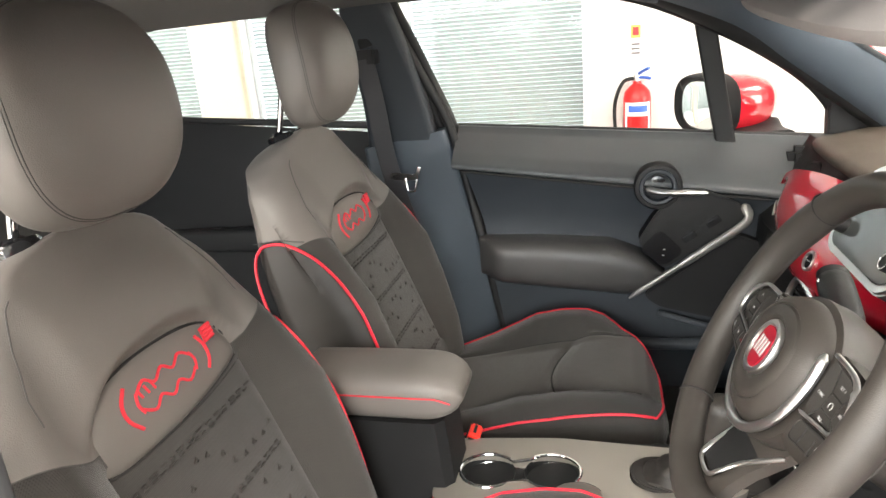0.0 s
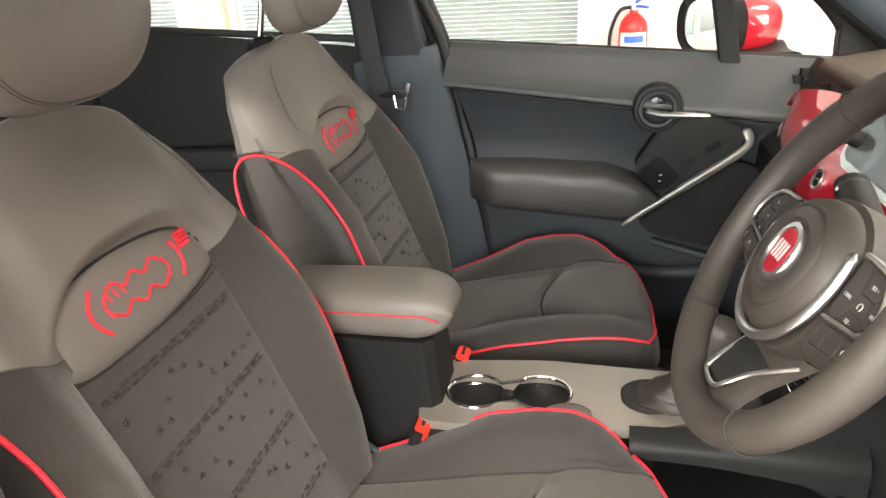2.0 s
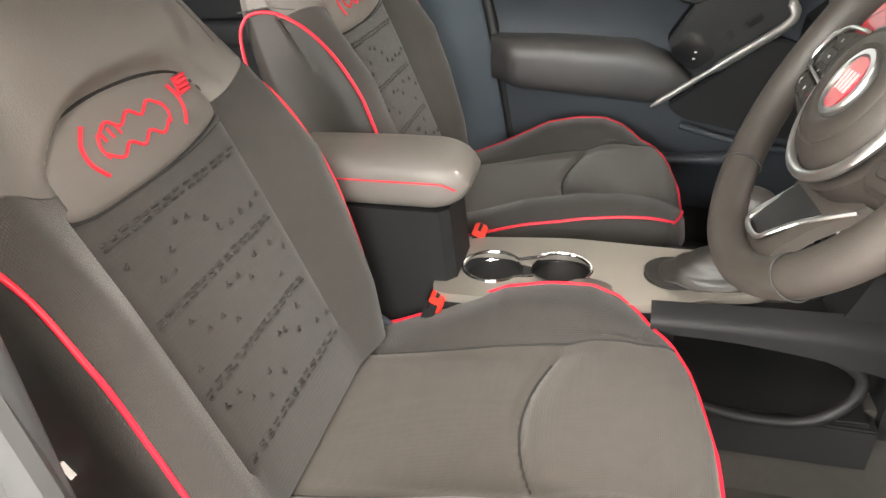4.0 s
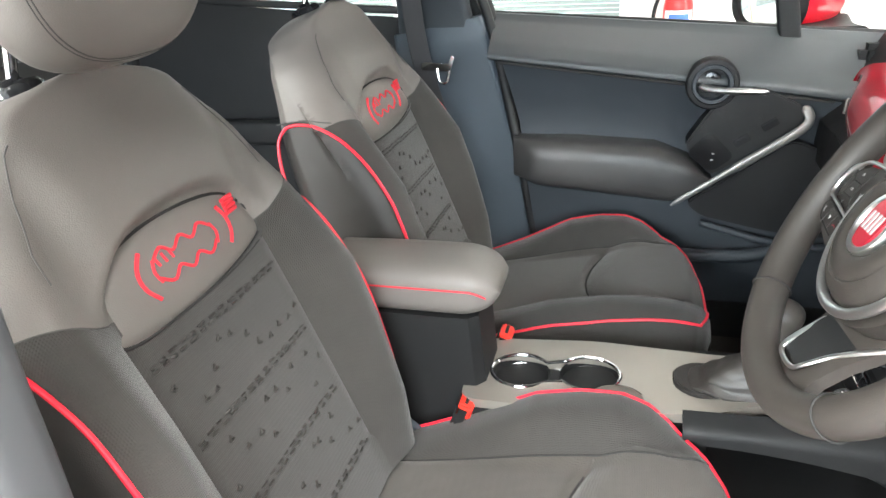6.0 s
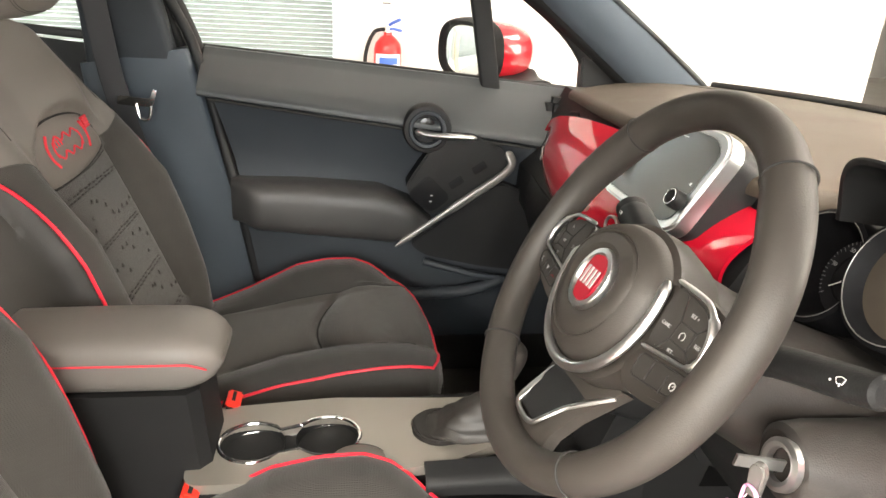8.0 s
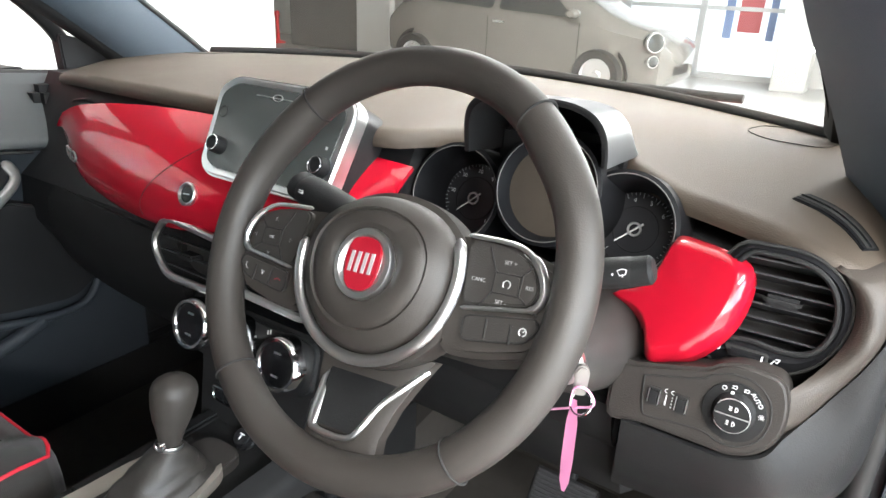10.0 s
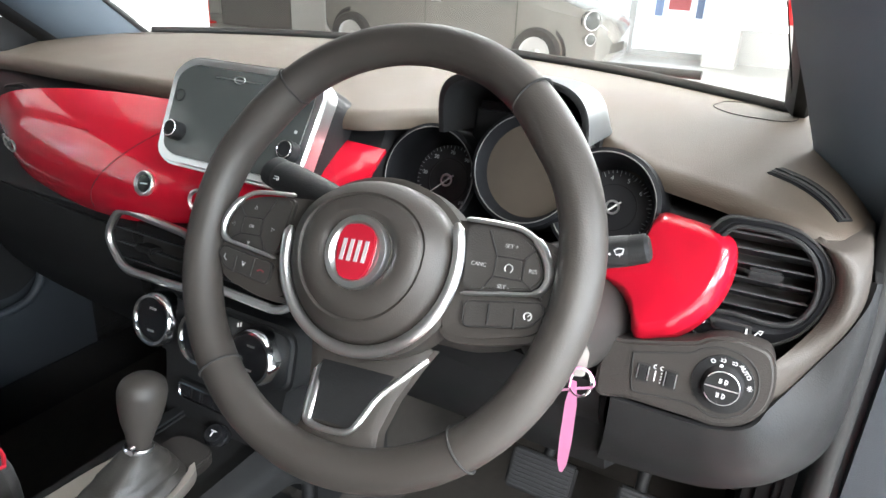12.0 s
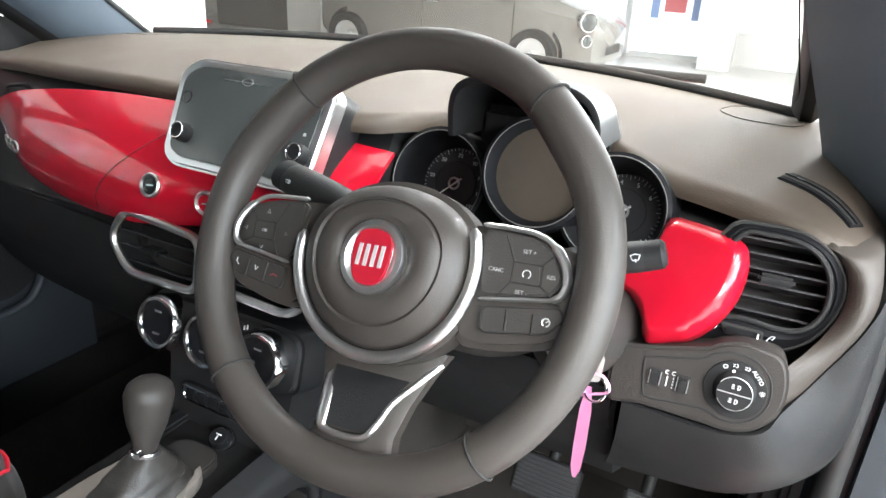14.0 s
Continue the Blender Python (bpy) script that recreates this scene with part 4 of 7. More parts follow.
part("webbing", bar([(-0.63, 0.645, 1.36), (-0.615, 0.65, 1.25), (-0.6, 0.655, 1.1), (-0.57, 0.668, 0.95), (-0.52, 0.69, 0.75), (-0.48, 0.7, 0.55)], 0.048, 0.004, wdir=(0.93, 0.37, 0)), BELT, belt)
part("tongue", prism(Fr((-0.548, 0.655, 1.053), (1, 0, -0.2), (0, 0, 1)), rounded([(-0.045, -0.02), (0.03, -0.01), (0.035, 0.028), (0.026, 0.03), (0.022, 0.008), (-0.045, 0.0)], 0.005), -0.004, 0.003, 0.001), CHROME, belt, "chrome belt tongue")
part("tongue_plate", tube(smooth_path([(-0.555, 0.652, 1.045), (-0.548, 0.65, 1.015), (-0.53, 0.65, 1.012), (-0.522, 0.652, 1.04)]), 0.004), CHROME, belt)

# ---- front seats ----
YC = -0.393
SN = Vector((0.932, 0, 0.363)).normalized()
SU = Vector((-0.363, 0, 0.932)).normalized()
SO = Vector((-0.575, YC, 1.03))
H_KEYS = (-0.47, -0.38, -0.25, -0.15, -0.06, 0.0, 0.04, 0.08, 0.12, 0.155, 0.18, 0.196, 0.206, 0.212)
H_WIDE = (0.235, 0.25, 0.262, 0.264, 0.256, 0.246, 0.238, 0.229, 0.217, 0.199, 0.174, 0.14, 0.096, 0.03)
H_BOLS = (0.03, 0.048, 0.06, 0.064, 0.044, 0.03, 0.02, 0.01, 0.002, -0.006, -0.016, -0.03, -0.04, -0.05)
H_REAR = (0.15, 0.15, 0.145, 0.145, 0.138, 0.132, 0.128, 0.124, 0.12, 0.115, 0.11, 0.102, 0.09, 0.08)


# top edge of the outer side panel, over its depth
ARCH_W = (-0.14, -0.13, -0.118, -0.1, -0.078, -0.046, -0.014, 0.016, 0.05)
ARCH_H = (-0.12, -0.045, 0.006, 0.027, 0.03, 0.02, -0.004, -0.05, -0.1)


def seam_h(w):
    """Height of the seam between the upper leather and the cloth, over the flank's depth."""
    return lerp(w, (-0.13, -0.05, 0.0), (0.046, 0.03, 0.006))


def patch_top(u):
    return 0.04 - 0.062 * (abs(u) / 0.146) ** 3.2


def seat_front(u, h):
    """How far the backrest's front stands before its main plane."""
    wide, bol = lerp(h, H_KEYS, H_WIDE), lerp(h, H_KEYS, H_BOLS)
    a = abs(u)
    w = bol * sstep(0.125, 0.215, a) - 0.014 * sstep(0.08, 0.19, h)
    if h > -0.02:
        w -= 0.012 * (a / 0.22) ** 2 * sstep(-0.02, 0.08, h)
    # the padded shoulder overhangs the patch
    w += 0.018 * sstep(-0.001, 0.016, h - patch_top(u)) * (1 - sstep(0.115, 0.175, a)) * (1 - 0.6 * sstep(0.06, 0.18, h))
    r = min(0.06, wide * 0.6)
    if a > wide - r:
        t = min(1, (a - (wide - r)) / r)
        w -= r * (1 - math.sqrt(max(0, 1 - t * t)))
    if -0.4 < h < -0.05:
        w -= 0.007 * math.exp(-((a - 0.142) / 0.005) ** 2)
    return w


def seat_pt(u, h, w):
    return SO + Vector((0, u + 0.016 * sstep(-0.02, 0.1, h), 0)) + SU * h + SN * w


NS, NM, NW = 18, 30, 10


def back_ring(s, nb=20):
    wide, rear = lerp(s, H_KEYS, H_WIDE), lerp(s, H_KEYS, H_REAR)
    e = min(0.142, wide * 0.72)
    us = [-e - (wide - e) * math.sin(math.pi / 2 * (1 - i / NS)) for i in range(NS)]
    us = us + [-e + 2 * e * i / NM for i in range(NM + 1)] + [-u for u in us[::-1]]
    ring = []
    for u in us:
        h = s + 0.035 * sstep(0.142, 0.24, abs(u)) * math.exp(-((s + 0.03) / 0.05) ** 2)
        ring.append((u, h, seat_front(u, h)))
    r = min(0.06, wide * 0.6)
    wf = min(seat_front(wide, s), seat_front(wide, s + 0.0001))
    wall = [wf + (-rear + 0.035 - wf) * k / (NW + 1) for k in range(1, NW + 1)]
    ring += [(wide, s, w) for w in wall]
    for i in range(1, nb):
        u = wide - 2 * wide * i / nb
        a = abs(u)
        w = -rear
        if a > wide - r:
            t = (a - (wide - r)) / r
            w += r * (1 - math.sqrt(max(0, 1 - t * t)))
        ring.append((u, s, min(w, seat_front(u, s) - 0.004)))
    ring += [(-wide, s, w) for w in wall[::-1]]
    return ring


def side_u(h, w):
    """Half width at which the backrest's flank lies, at height h and depth w."""
    lo, hi = 0.12, lerp(h, H_KEYS, H_WIDE)
    if w <= seat_front(hi, h):
        return hi
    for _ in range(30):
        m = (lo + hi) / 2
        lo, hi = (m, hi) if seat_front(m, h) > w else (lo, m)
    return hi


def build_seat():
    seat = thing("front_seat", -0.2, YC, 0.33, "dark grey sports seat with cloth insert and red piping", "car seat")
    hs = [float(x) for x in np.concatenate([np.linspace(-0.47, -0.03, 56), np.linspace(-0.026, 0.06, 24), np.linspace(0.066, 0.212, 30)])]
    rings = [back_ring(h) for h in hs]
    nf, n = 2 * NS + NM + 1, len(rings[0])
    bms = {}

    def add(key, quad):
        b, seen = bms.setdefault(key, (bmesh.new(), {}))
        vs = []
        for q in quad:
            if q not in seen:
                seen[q] = b.verts.new(seat_pt(*rings[q[0]][q[1]]))
            vs.append(seen[q])
        b.faces.new(vs)

    for i in range(len(rings) - 1):
        low = hs[i + 1] < -0.0299
        for j in range(n):
            k = (j + 1) % n
            quad = ((i, j), (i, k), (i + 1, k), (i + 1, j))
            if j < nf - 1:
                if j < 5 or j >= nf - 6:
                    key = "side" if low else "shoulder"
                elif j < NS or j >= NS + NM:
                    key = ("bolster_r" if j < NS else "bolster_l") if low else "shoulder"
                else:
                    key = "insert" if low else "shoulder"
            else:
                key = "side" if hs[i] < -0.02 else "shell"
            um, hm, wm = (sum(rings[q[0]][q[1]][c] for q in quad) / 4 for c in range(3))
            if um < 0 and j >= nf - 1 and hm > -0.1:
                key = "shoulder" if hm > seam_h(wm) else "side" if hm < lerp(wm, ARCH_W, ARCH_H) else "bolster_r"
            elif um < 0 and key == "side":
                key = "side" if hm < lerp(wm, ARCH_W, ARCH_H) else "bolster_r"
            add(key, quad)
    names = {"insert": ("backrest_insert", CLOTH_INSERT, "embossed dark cloth insert"), "bolster_l": ("side_bolster", CLOTH_DARK, ""), "bolster_r": ("side_bolster", CLOTH_DARK, ""),
             "shoulder": ("upper_backrest", LEATHER, "grey leatherette upper back"), "side": ("side_panel", LEATHER_DARK, ""), "shell": ("back_shell", LEATHER, "")}
    for key, (b, _) in bms.items():
        nm, m, lab = names[key]
        part(nm, b, m, seat, lab, sharp=70)

    # logo patch of smooth leatherette, a little proud
    out = smooth_path([(-0.143, -0.06, 0), (-0.147, -0.012, 0), (-0.125, 0.02, 0), (-0.05, 0.036, 0), (0.04, 0.034, 0), (0.108, 0.018, 0), (0.137, -0.018, 0), (0.138, -0.045, 0), (0.06, -0.062, 0), (-0.04, -0.068, 0)], 6, True)
    bm = bmesh.new()
    cen = Vector((-0.005, -0.018, 0))
    loops = []
    for f, lift in ((1.0, -0.006), (1.0, 0.0), (0.97, 0.003), (0.85, 0.006), (0.6, 0.008), (0.3, 0.0085), (0.02, 0.0085)):
        loops.append([bm.verts.new(seat_pt(p.x, p.y, lift - 0.002)) for p in (cen + (q - cen) * f for q in out)])
    for A, B in zip(loops, loops[1:]):
        for j in range(len(A)):
            k = (j + 1) % len(A)
            bm.faces.new((A[j], A[k], B[k], B[j]))
    bm.faces.new(loops[-1])
    patch = part("backrest_patch", bm, LEATHER, seat, "smooth grey leatherette patch", sharp=70)

    # dark tube round the patch, drawn for the shade line at its edge
    part("patch_shadow_line", tube([seat_pt(p.x, p.y, -0.001) for p in out], 0.0026, True, 6), SEAM, patch)

    def on(u, h, lift=0.0095):
        return seat_pt(u, h, seat_front(u, h) + lift)

    def on_patch(u, h):
        return seat_pt(u, h, 0.0065)

    # red embroidery: bracket arcs, a wavy pair of lines and a small square
    def stitch(path, r=0.0022, lift=0.0085):
        return part("embroidery", tube([on_patch(p.x + 0.013, p.y) for p in smooth_path([(a, b, 0) for a, b in path], 6)], r, n=6), THREAD, patch, "red embroidered mark")

    stitch([(-0.088, 0.014), (-0.1, -0.003), (-0.1, -0.022), (-0.088, -0.04)], 0.0026)
    stitch([(0.058, 0.012), (0.068, -0.004), (0.067, -0.022), (0.056, -0.036)], 0.0026)
    for k, off in enumerate((0.0, -0.026)):
        stitch([(-0.074 + 0.018 * i, 0.001 + off + (0.0065 if i % 2 else -0.0035) * (1 if k == 0 else -1)) for i in range(7)])
    stitch([(-0.074, 0.0), (-0.078, -0.013), (-0.074, -0.026)])
    stitch([(0.034, 0.0), (0.04, -0.013), (0.034, -0.026)])
    for d in range(4):
        stitch([(0.073, 0.014 - 0.0055 * d), (0.095, 0.015 - 0.0055 * d)], 0.003)
    for d in range(3):
        stitch([(-0.07 + 0.012 * d, 0.002), (-0.066 + 0.012 * d, -0.01)], 0.002)

    # embossed dashes and small folded marks on the cloth insert
    rnd = random.Random(4)
    bm = bmesh.new()
    for row in range(4):
        for line in (0.0, -0.007):
            u = -0.132
            while u < 0.13:
                ln = rnd.uniform(0.007, 0.013)
                h = -0.092 - 0.099 * row + line + rnd.uniform(-0.001, 0.001)
                if h > -0.4 and u + ln < 0.135:
                    tube([on(u, h, 0.0), on(u + ln * 0.3, h, 0.0015), on(u + ln * 0.7, h, 0.0015), on(u + ln, h, 0.0)], 0.0018, n=6, bm=bm)
                u += ln + rnd.uniform(0.006, 0.011)
    for row in range(4):
        for k in range(12):
            u, h = -0.118 + 0.0215 * k + rnd.uniform(-0.006, 0.006), -0.118 - 0.099 * row - rnd.choice((0, 0.02, 0.042)) - rnd.uniform(0, 0.008)
            if h < -0.4:
                continue
            for a in (rnd.uniform(0.5, 1.1), rnd.uniform(-0.6, 0.2)):
                du, dh = 0.004 * math.cos(a), 0.0045 * math.sin(a)
                tube([on(u, h, 0.0002), on(u + du, h + dh, 0.0018), on(u + 2 * du, h + 1.5 * dh, 0.0)], 0.0016, n=6, bm=bm)
    tagged(part("embossing", bm, EMBOSS, seat), kind="stuff")

    # piping and stitched seams of the backrest
    for s in (-1, 1):
        path = [(s * 0.248, -0.44, 0.004), (s * 0.256, -0.33, 0.0), (s * 0.257, -0.2, 0.0), (s * 0.255, -0.11, 0.0), (s * 0.252, -0.055, 0.0)]
        back = 0.012 if s < 0 else 0.0075
        pts = [seat_pt(s * (side_u(h, seat_front(0.9 * u, h) - back) + 0.0012), h, seat_front(0.9 * u, h) - back) for u, h, dw in path]
        w0 = seat_front(s * 0.252 * 0.955, -0.055) - 0.004
        tail = [seat_pt(s * (side_u(h, w) + 0.0015), h, w) for u, h, w in ((0.256, -0.15, 0.044), (0.25, -0.088, 0.03), (0.24, -0.034, 0.008), (0.233, 0.0, -0.018), (0.226, 0.02, -0.046), (0.219, 0.03, -0.078), (0.219, 0.027, -0.1), (0.226, 0.006, -0.118), (0.242, -0.045, -0.13), (0.252, -0.12, -0.135))]
        if s < 0:
            pts = pts[:3]
        else:
            tail = [seat_pt(s * 0.2495, -0.04, w0 - 0.012), seat_pt(s * 0.247, -0.045, w0 - 0.03)]
        part("piping", tube(smooth_path(pts + tail, 6), 0.0031, n=8), PIPING, seat, "red piping")
        seam = [on(s * t, -0.03 + 0.035 * sstep(0.142, 0.24, t), 0.0) for t in np.linspace(0.142, 0.235, 12)]
        part("seam", tube(seam, 0.0009, n=6), GREY_THREAD, seat)
        for off, r in ((0.0, 0.0009),):
            up = [on(s * (lerp(t, (0, 0.3, 0.6, 0.85, 1), (0.19, 0.186, 0.168, 0.146, 0.12)) + off), 0.012 + 0.165 * t, 0.0004) for t in np.linspace(0.12, 0.9, 18)]
            part("seam", tube(up, r, n=6), GREY_THREAD, seat)
    part("seam", tube([seat_pt(-(side_u(seam_h(w), w) + 0.0004), seam_h(w), w) for w in np.linspace(-0.11, -0.004, 14)], 0.0011, n=6), GREY_THREAD, seat)
    part("seam", tube([on(u, -0.069 + 0.012 * (u / 0.13) ** 2, 0.0) for u in np.linspace(-0.138, 0.138, 20)], 0.0011, n=6), SEAM, seat)

    # cushion
    xs = np.concatenate([np.linspace(-0.47, 0.04, 90), np.linspace(0.046, 0.104, 16)])

    def half(x):
        return lerp(x, (-0.47, -0.3, -0.05, 0.03, 0.07, 0.09, 0.104), (0.225, 0.236, 0.234, 0.233, 0.226, 0.21, 0.18))

    def far_half(x):
        """Reach of the cushion on its swept-back side."""
        return lerp(x, (-0.47, -0.3, -0.06, -0.03, 0.0, 0.02, 0.05, 0.068, 0.08, 0.09, 0.098, 0.104), (0.225, 0.238, 0.24, 0.236, 0.222, 0.204, 0.157, 0.112, 0.065, 0.005, -0.06, -0.12))

    def top(x, u):
        a = abs(u)
        z = lerp(x, (-0.47, -0.38, -0.25, -0.13, -0.02, 0.04, 0.07, 0.09, 0.1, 0.104), (0.575, 0.585, 0.606, 0.628, 0.648, 0.655, 0.652, 0.641, 0.622, 0.6))
        if u > 0:
            z += lerp(x, (-0.46, -0.4, -0.31, -0.2, -0.13, -0.07, -0.026, 0.02), (-0.02, 0.0, 0.022, 0.06, 0.062, 0.053, 0.032, 0.0)) * sstep(0.12, 0.19, a)
        else:
            z += lerp(x, (-0.46, -0.36, -0.2, -0.09, 0.0, 0.07), (0.0, 0.016, 0.048, 0.048, 0.034, 0.018)) * sstep(0.12, 0.18, a) * (1 - 0.3 * sstep(half(x) - 0.036, half(x), a))
        z -= 0.006 * math.exp(-((a - 0.142) / 0.005) ** 2) * (1 - sstep(0.0, 0.03, x))
        if a < 0.15:
            xc = -0.142 + 0.035 * (u / 0.13) ** 2
            z += 0.010 * sstep(0.0, 0.05, x - xc) * (1 - sstep(0.08, 0.16, x - xc)) - 0.011 * math.exp(-((x - xc) / 0.007) ** 2) * (1 - sstep(0.11, 0.15, a))
        w = far_half(x) if u > 0 else half(x)
        r = 0.035
        if a > w - r:
            t = min(1, (a - (w - r)) / r)
            z -= (0.36 if u > 0 else lerp(x, (-0.12, 0.03), (0.75, 0.35))) * r * (1 - math.sqrt(max(0, 1 - t * t)))
        return z

    def cush(u, x, dz=0.0):
        return Vector((x, YC + 0.038 + u, top(x, u) + dz))

    tops, wings, sides = bmesh.new(), bmesh.new(), bmesh.new()
    prev = prev_s = None
    for x in xs:
        w = half(x)
        wr = far_half(x)
        el, er = -0.142, min(0.142, wr - 0.012)
        us = [-w + (el + w) * math.sin(math.pi / 2 * i / 12) ** 1.4 for i in range(12)]
        us += [el + (er - el) * i / 36 for i in range(37)]
        us += [er + (wr - er) * (1 - math.cos(math.pi / 2 * i / 12) ** 1.4) for i in range(1, 13)]
        row = [cush(u, x) for u in us]
        e0, e1 = top(x, -w), top(x, wr)
        fx = min(x, 0.098)
        ring = [sides.verts.new((fx if k else x, YC + 0.038 + u, z)) for k, (u, z) in enumerate(
            [(-w, e0), (-w - 0.008, e0 - 0.02), (-w - 0.012, 0.52), (-w, 0.42), (wr, 0.42), (wr + 0.012, 0.52), (wr + 0.008, e1 - 0.02), (wr, e1)])]
        if prev:
            for j in range(60):
                b = tops if 12 <= j < 48 else wings
                b.faces.new([b.verts.new(p) for p in (prev[j], prev[j + 1], row[j + 1], row[j])])
            for j in range(7):
                sides.faces.new((prev_s[j], prev_s[j + 1], ring[j + 1], ring[j]))
        prev, prev_s = row, ring
    sides.faces.new(prev_s)
    for b in (tops, wings):
        bmesh.ops.remove_doubles(b, verts=b.verts, dist=1e-6)
    part("cushion_insert", tops, CLOTH, seat, "grey-brown cloth seat insert", sharp=80)
    part("cushion_bolster", wings, CLOTH_DARK, seat, "dark cloth bolster round the insert", sharp=80)
    part("cushion_side", sides, CLOTH_DARK, seat, sharp=50)
    w_end, w_span = half(0.104), half(0.104) + far_half(0.104)
    part("cushion_front", sheet(lambda u, v: (0.104 - 0.012 * v * v + 0.006 * math.sin(math.pi * v), YC + 0.038 - w_end + w_span * u, top(0.104, -w_end + w_span * u) * (1 - v) + 0.44 * v), 30, 8, -0.01), CLOTH_DARK, seat)
    pp = [cush(-half(x) + 0.003, x, 0.001) for x in np.linspace(-0.44, 0.078, 24)]
    pp += [cush(u, 0.0955 - 0.008 * (u / 0.2) ** 8, 0.003) for u in np.linspace(-0.198, -0.06, 10)]
    pp += [cush(far_half(x) - 0.002, x, 0.0025) for x in np.concatenate([np.linspace(0.094, 0.0, 20), np.linspace(-0.01, -0.44, 24)])]
    part("piping", tube(pp, 0.0029, n=8), PIPING, seat, "red piping round the cushion")
    for s in (-1, 1):
        part("seam", tube([cush(s * 0.142, x, 0.0002) for x in np.linspace(-0.43, 0.052, 34)], 0.0018, n=6), SEAM, seat)
    crease = [cush(u, -0.142 + 0.035 * (u / 0.13) ** 2, 0.001) for u in np.linspace(-0.115, 0.115, 20)]
    part("seam", tube(crease, 0.0022, n=6), SEAM, seat)
    part("seat_base", box(-0.42, 0.06, YC - 0.2, YC + 0.2, 0.36, 0.44, 0.02), DARK, seat)
    for s in (-1, 1):
        part("seat_rail", box(-0.45, 0.1, YC + s * 0.17 - 0.025, YC + s * 0.17 + 0.025, 0.33, 0.365, 0.006), BLACK, seat)
    part("recliner_cover", prism(Fr((-0.45, YC - 0.262, 0.58), (1, 0, 0), (0, 0, 1)), rounded([(-0.12, -0.06), (0.3, -0.1), (0.34, -0.02), (0.05, 0.02), (0.0, 0.12), (-0.1, 0.1)], 0.03), -0.02, 0.012, 0.008), BLACK, seat)

    # headrest: a soft rounded block on two chrome posts
    hc, hu, hn = Vector((-0.615, YC + 0.018, 1.357)), Vector((-0.2, 0, 1)).normalized(), Vector((1, 0, 0.2)).normalized()

    def head(a, b, grow=0.0):
        ca, sa, cb, sb = math.cos(a), math.sin(a), math.cos(b), math.sin(b)
        p = lambda v, e: abs(v) ** e * (1 if v >= 0 else -1)
        y = (0.14 + grow) * p(ca, 0.72) * p(cb, 0.55)
        z = (0.128 + grow) * p(sa, 0.78) * p(cb, 0.55)
        w = (0.06 + grow) * p(sb, 0.62)
        w += -0.02 * (z / 0.128) ** 2 + 0.012 * (z / 0.128)
        y *= 1 - 0.03 * max(0, -z / 0.128) ** 2
        return hc + Vector((0, y, 0)) + hu * z + hn * w

    bm = bmesh.new()
    NA, NB = 56, 28
    g = [[bm.verts.new(head(2 * math.pi * i / NA, -math.pi / 2 + math.pi * j / NB)) for i in range(NA)] for j in range(1, NB)]
    for A, B in zip(g, g[1:]):
        for i in range(NA):
            k = (i + 1) % NA
            bm.faces.new((A[i], A[k], B[k], B[i]))
    bm.faces.new(g[0][::-1])
    bm.faces.new(g[-1])
    hr = part("headrest", bm, LEATHER, seat, "rounded grey leatherette headrest", sharp=80)
    for bb, r in ((0.36, 0.0008), (0.3, 0.0007), (-0.5, 0.0008)):
        part("seam", tube([head(2 * math.pi * i / NA, bb, -0.0002) for i in range(NA)], r, True, 6), GREY_THREAD, hr)
    for s in (-1, 1):
        px = -0.69
        part("post", tube([(px - 0.012, YC + 0.015 + s * 0.062, 1.19), (px + 0.02, YC + 0.015 + s * 0.062, 1.33)], 0.0065, n=14), CHROME, seat, "chrome headrest post")
        part("post_collar", revolve(Fr((px - 0.006, YC + 0.015 + s * 0.062, 1.215), (1, 0, 0.35), (0, 1, 0)), [(0, 0.008), (0.011, 0.008), (0.014, 0.004), (0.026, 0.002), (0.03, -0.004), (0.03, -0.03)], 24), BLACK_GLOSS, seat, "glossy black post collar")
    tag = [seat_pt(-0.262, -0.262 + d, -0.055) for d in (0.0, 0.02)]
    part("label_tag", tube(tag, 0.006, n=8, squash=0.25), WHITE, seat, "small white sewn label")
    return seat


seat_a = tagged(build_seat(), group="front seats")
seat_b = copy_thing(seat_a, pose(-0.2 - 0.012, YC + 0.715, 0.33 + 0.012))
tagged(seat_b, label="dark grey passenger sports seat with red piping beside the door")

# ---- centre console ----
con = thing("centre_console", -0.05, -0.02, 0.45, "silver and black centre console between the seats", "centre console")


def con_top(x):
    return lerp(x, (-0.32, -0.1, 0.05, 0.12, 0.3), (0.648, 0.662, 0.668, 0.675, 0.685))


fc = Fr((0, 0, 0), (1, 0, 0), (0, 1, 0))
CY = -0.042
rings = []
for x in np.linspace(-0.33, 0.06, 10):
    w = lerp(x, (-0.33, -0.1, 0.1, 0.34), (0.098, 0.1, 0.095, 0.09))
    t = con_top(x) - 0.012
    rings.append([(x, CY + 0.015 - w - 0.01, 0.42), (x, CY + 0.015 - w, t), (x, CY + 0.015 + w, t), (x, CY + 0.015 + w + 0.01, 0.42)])
part("console_body", loft(rings), BLACK, con, "black console body")


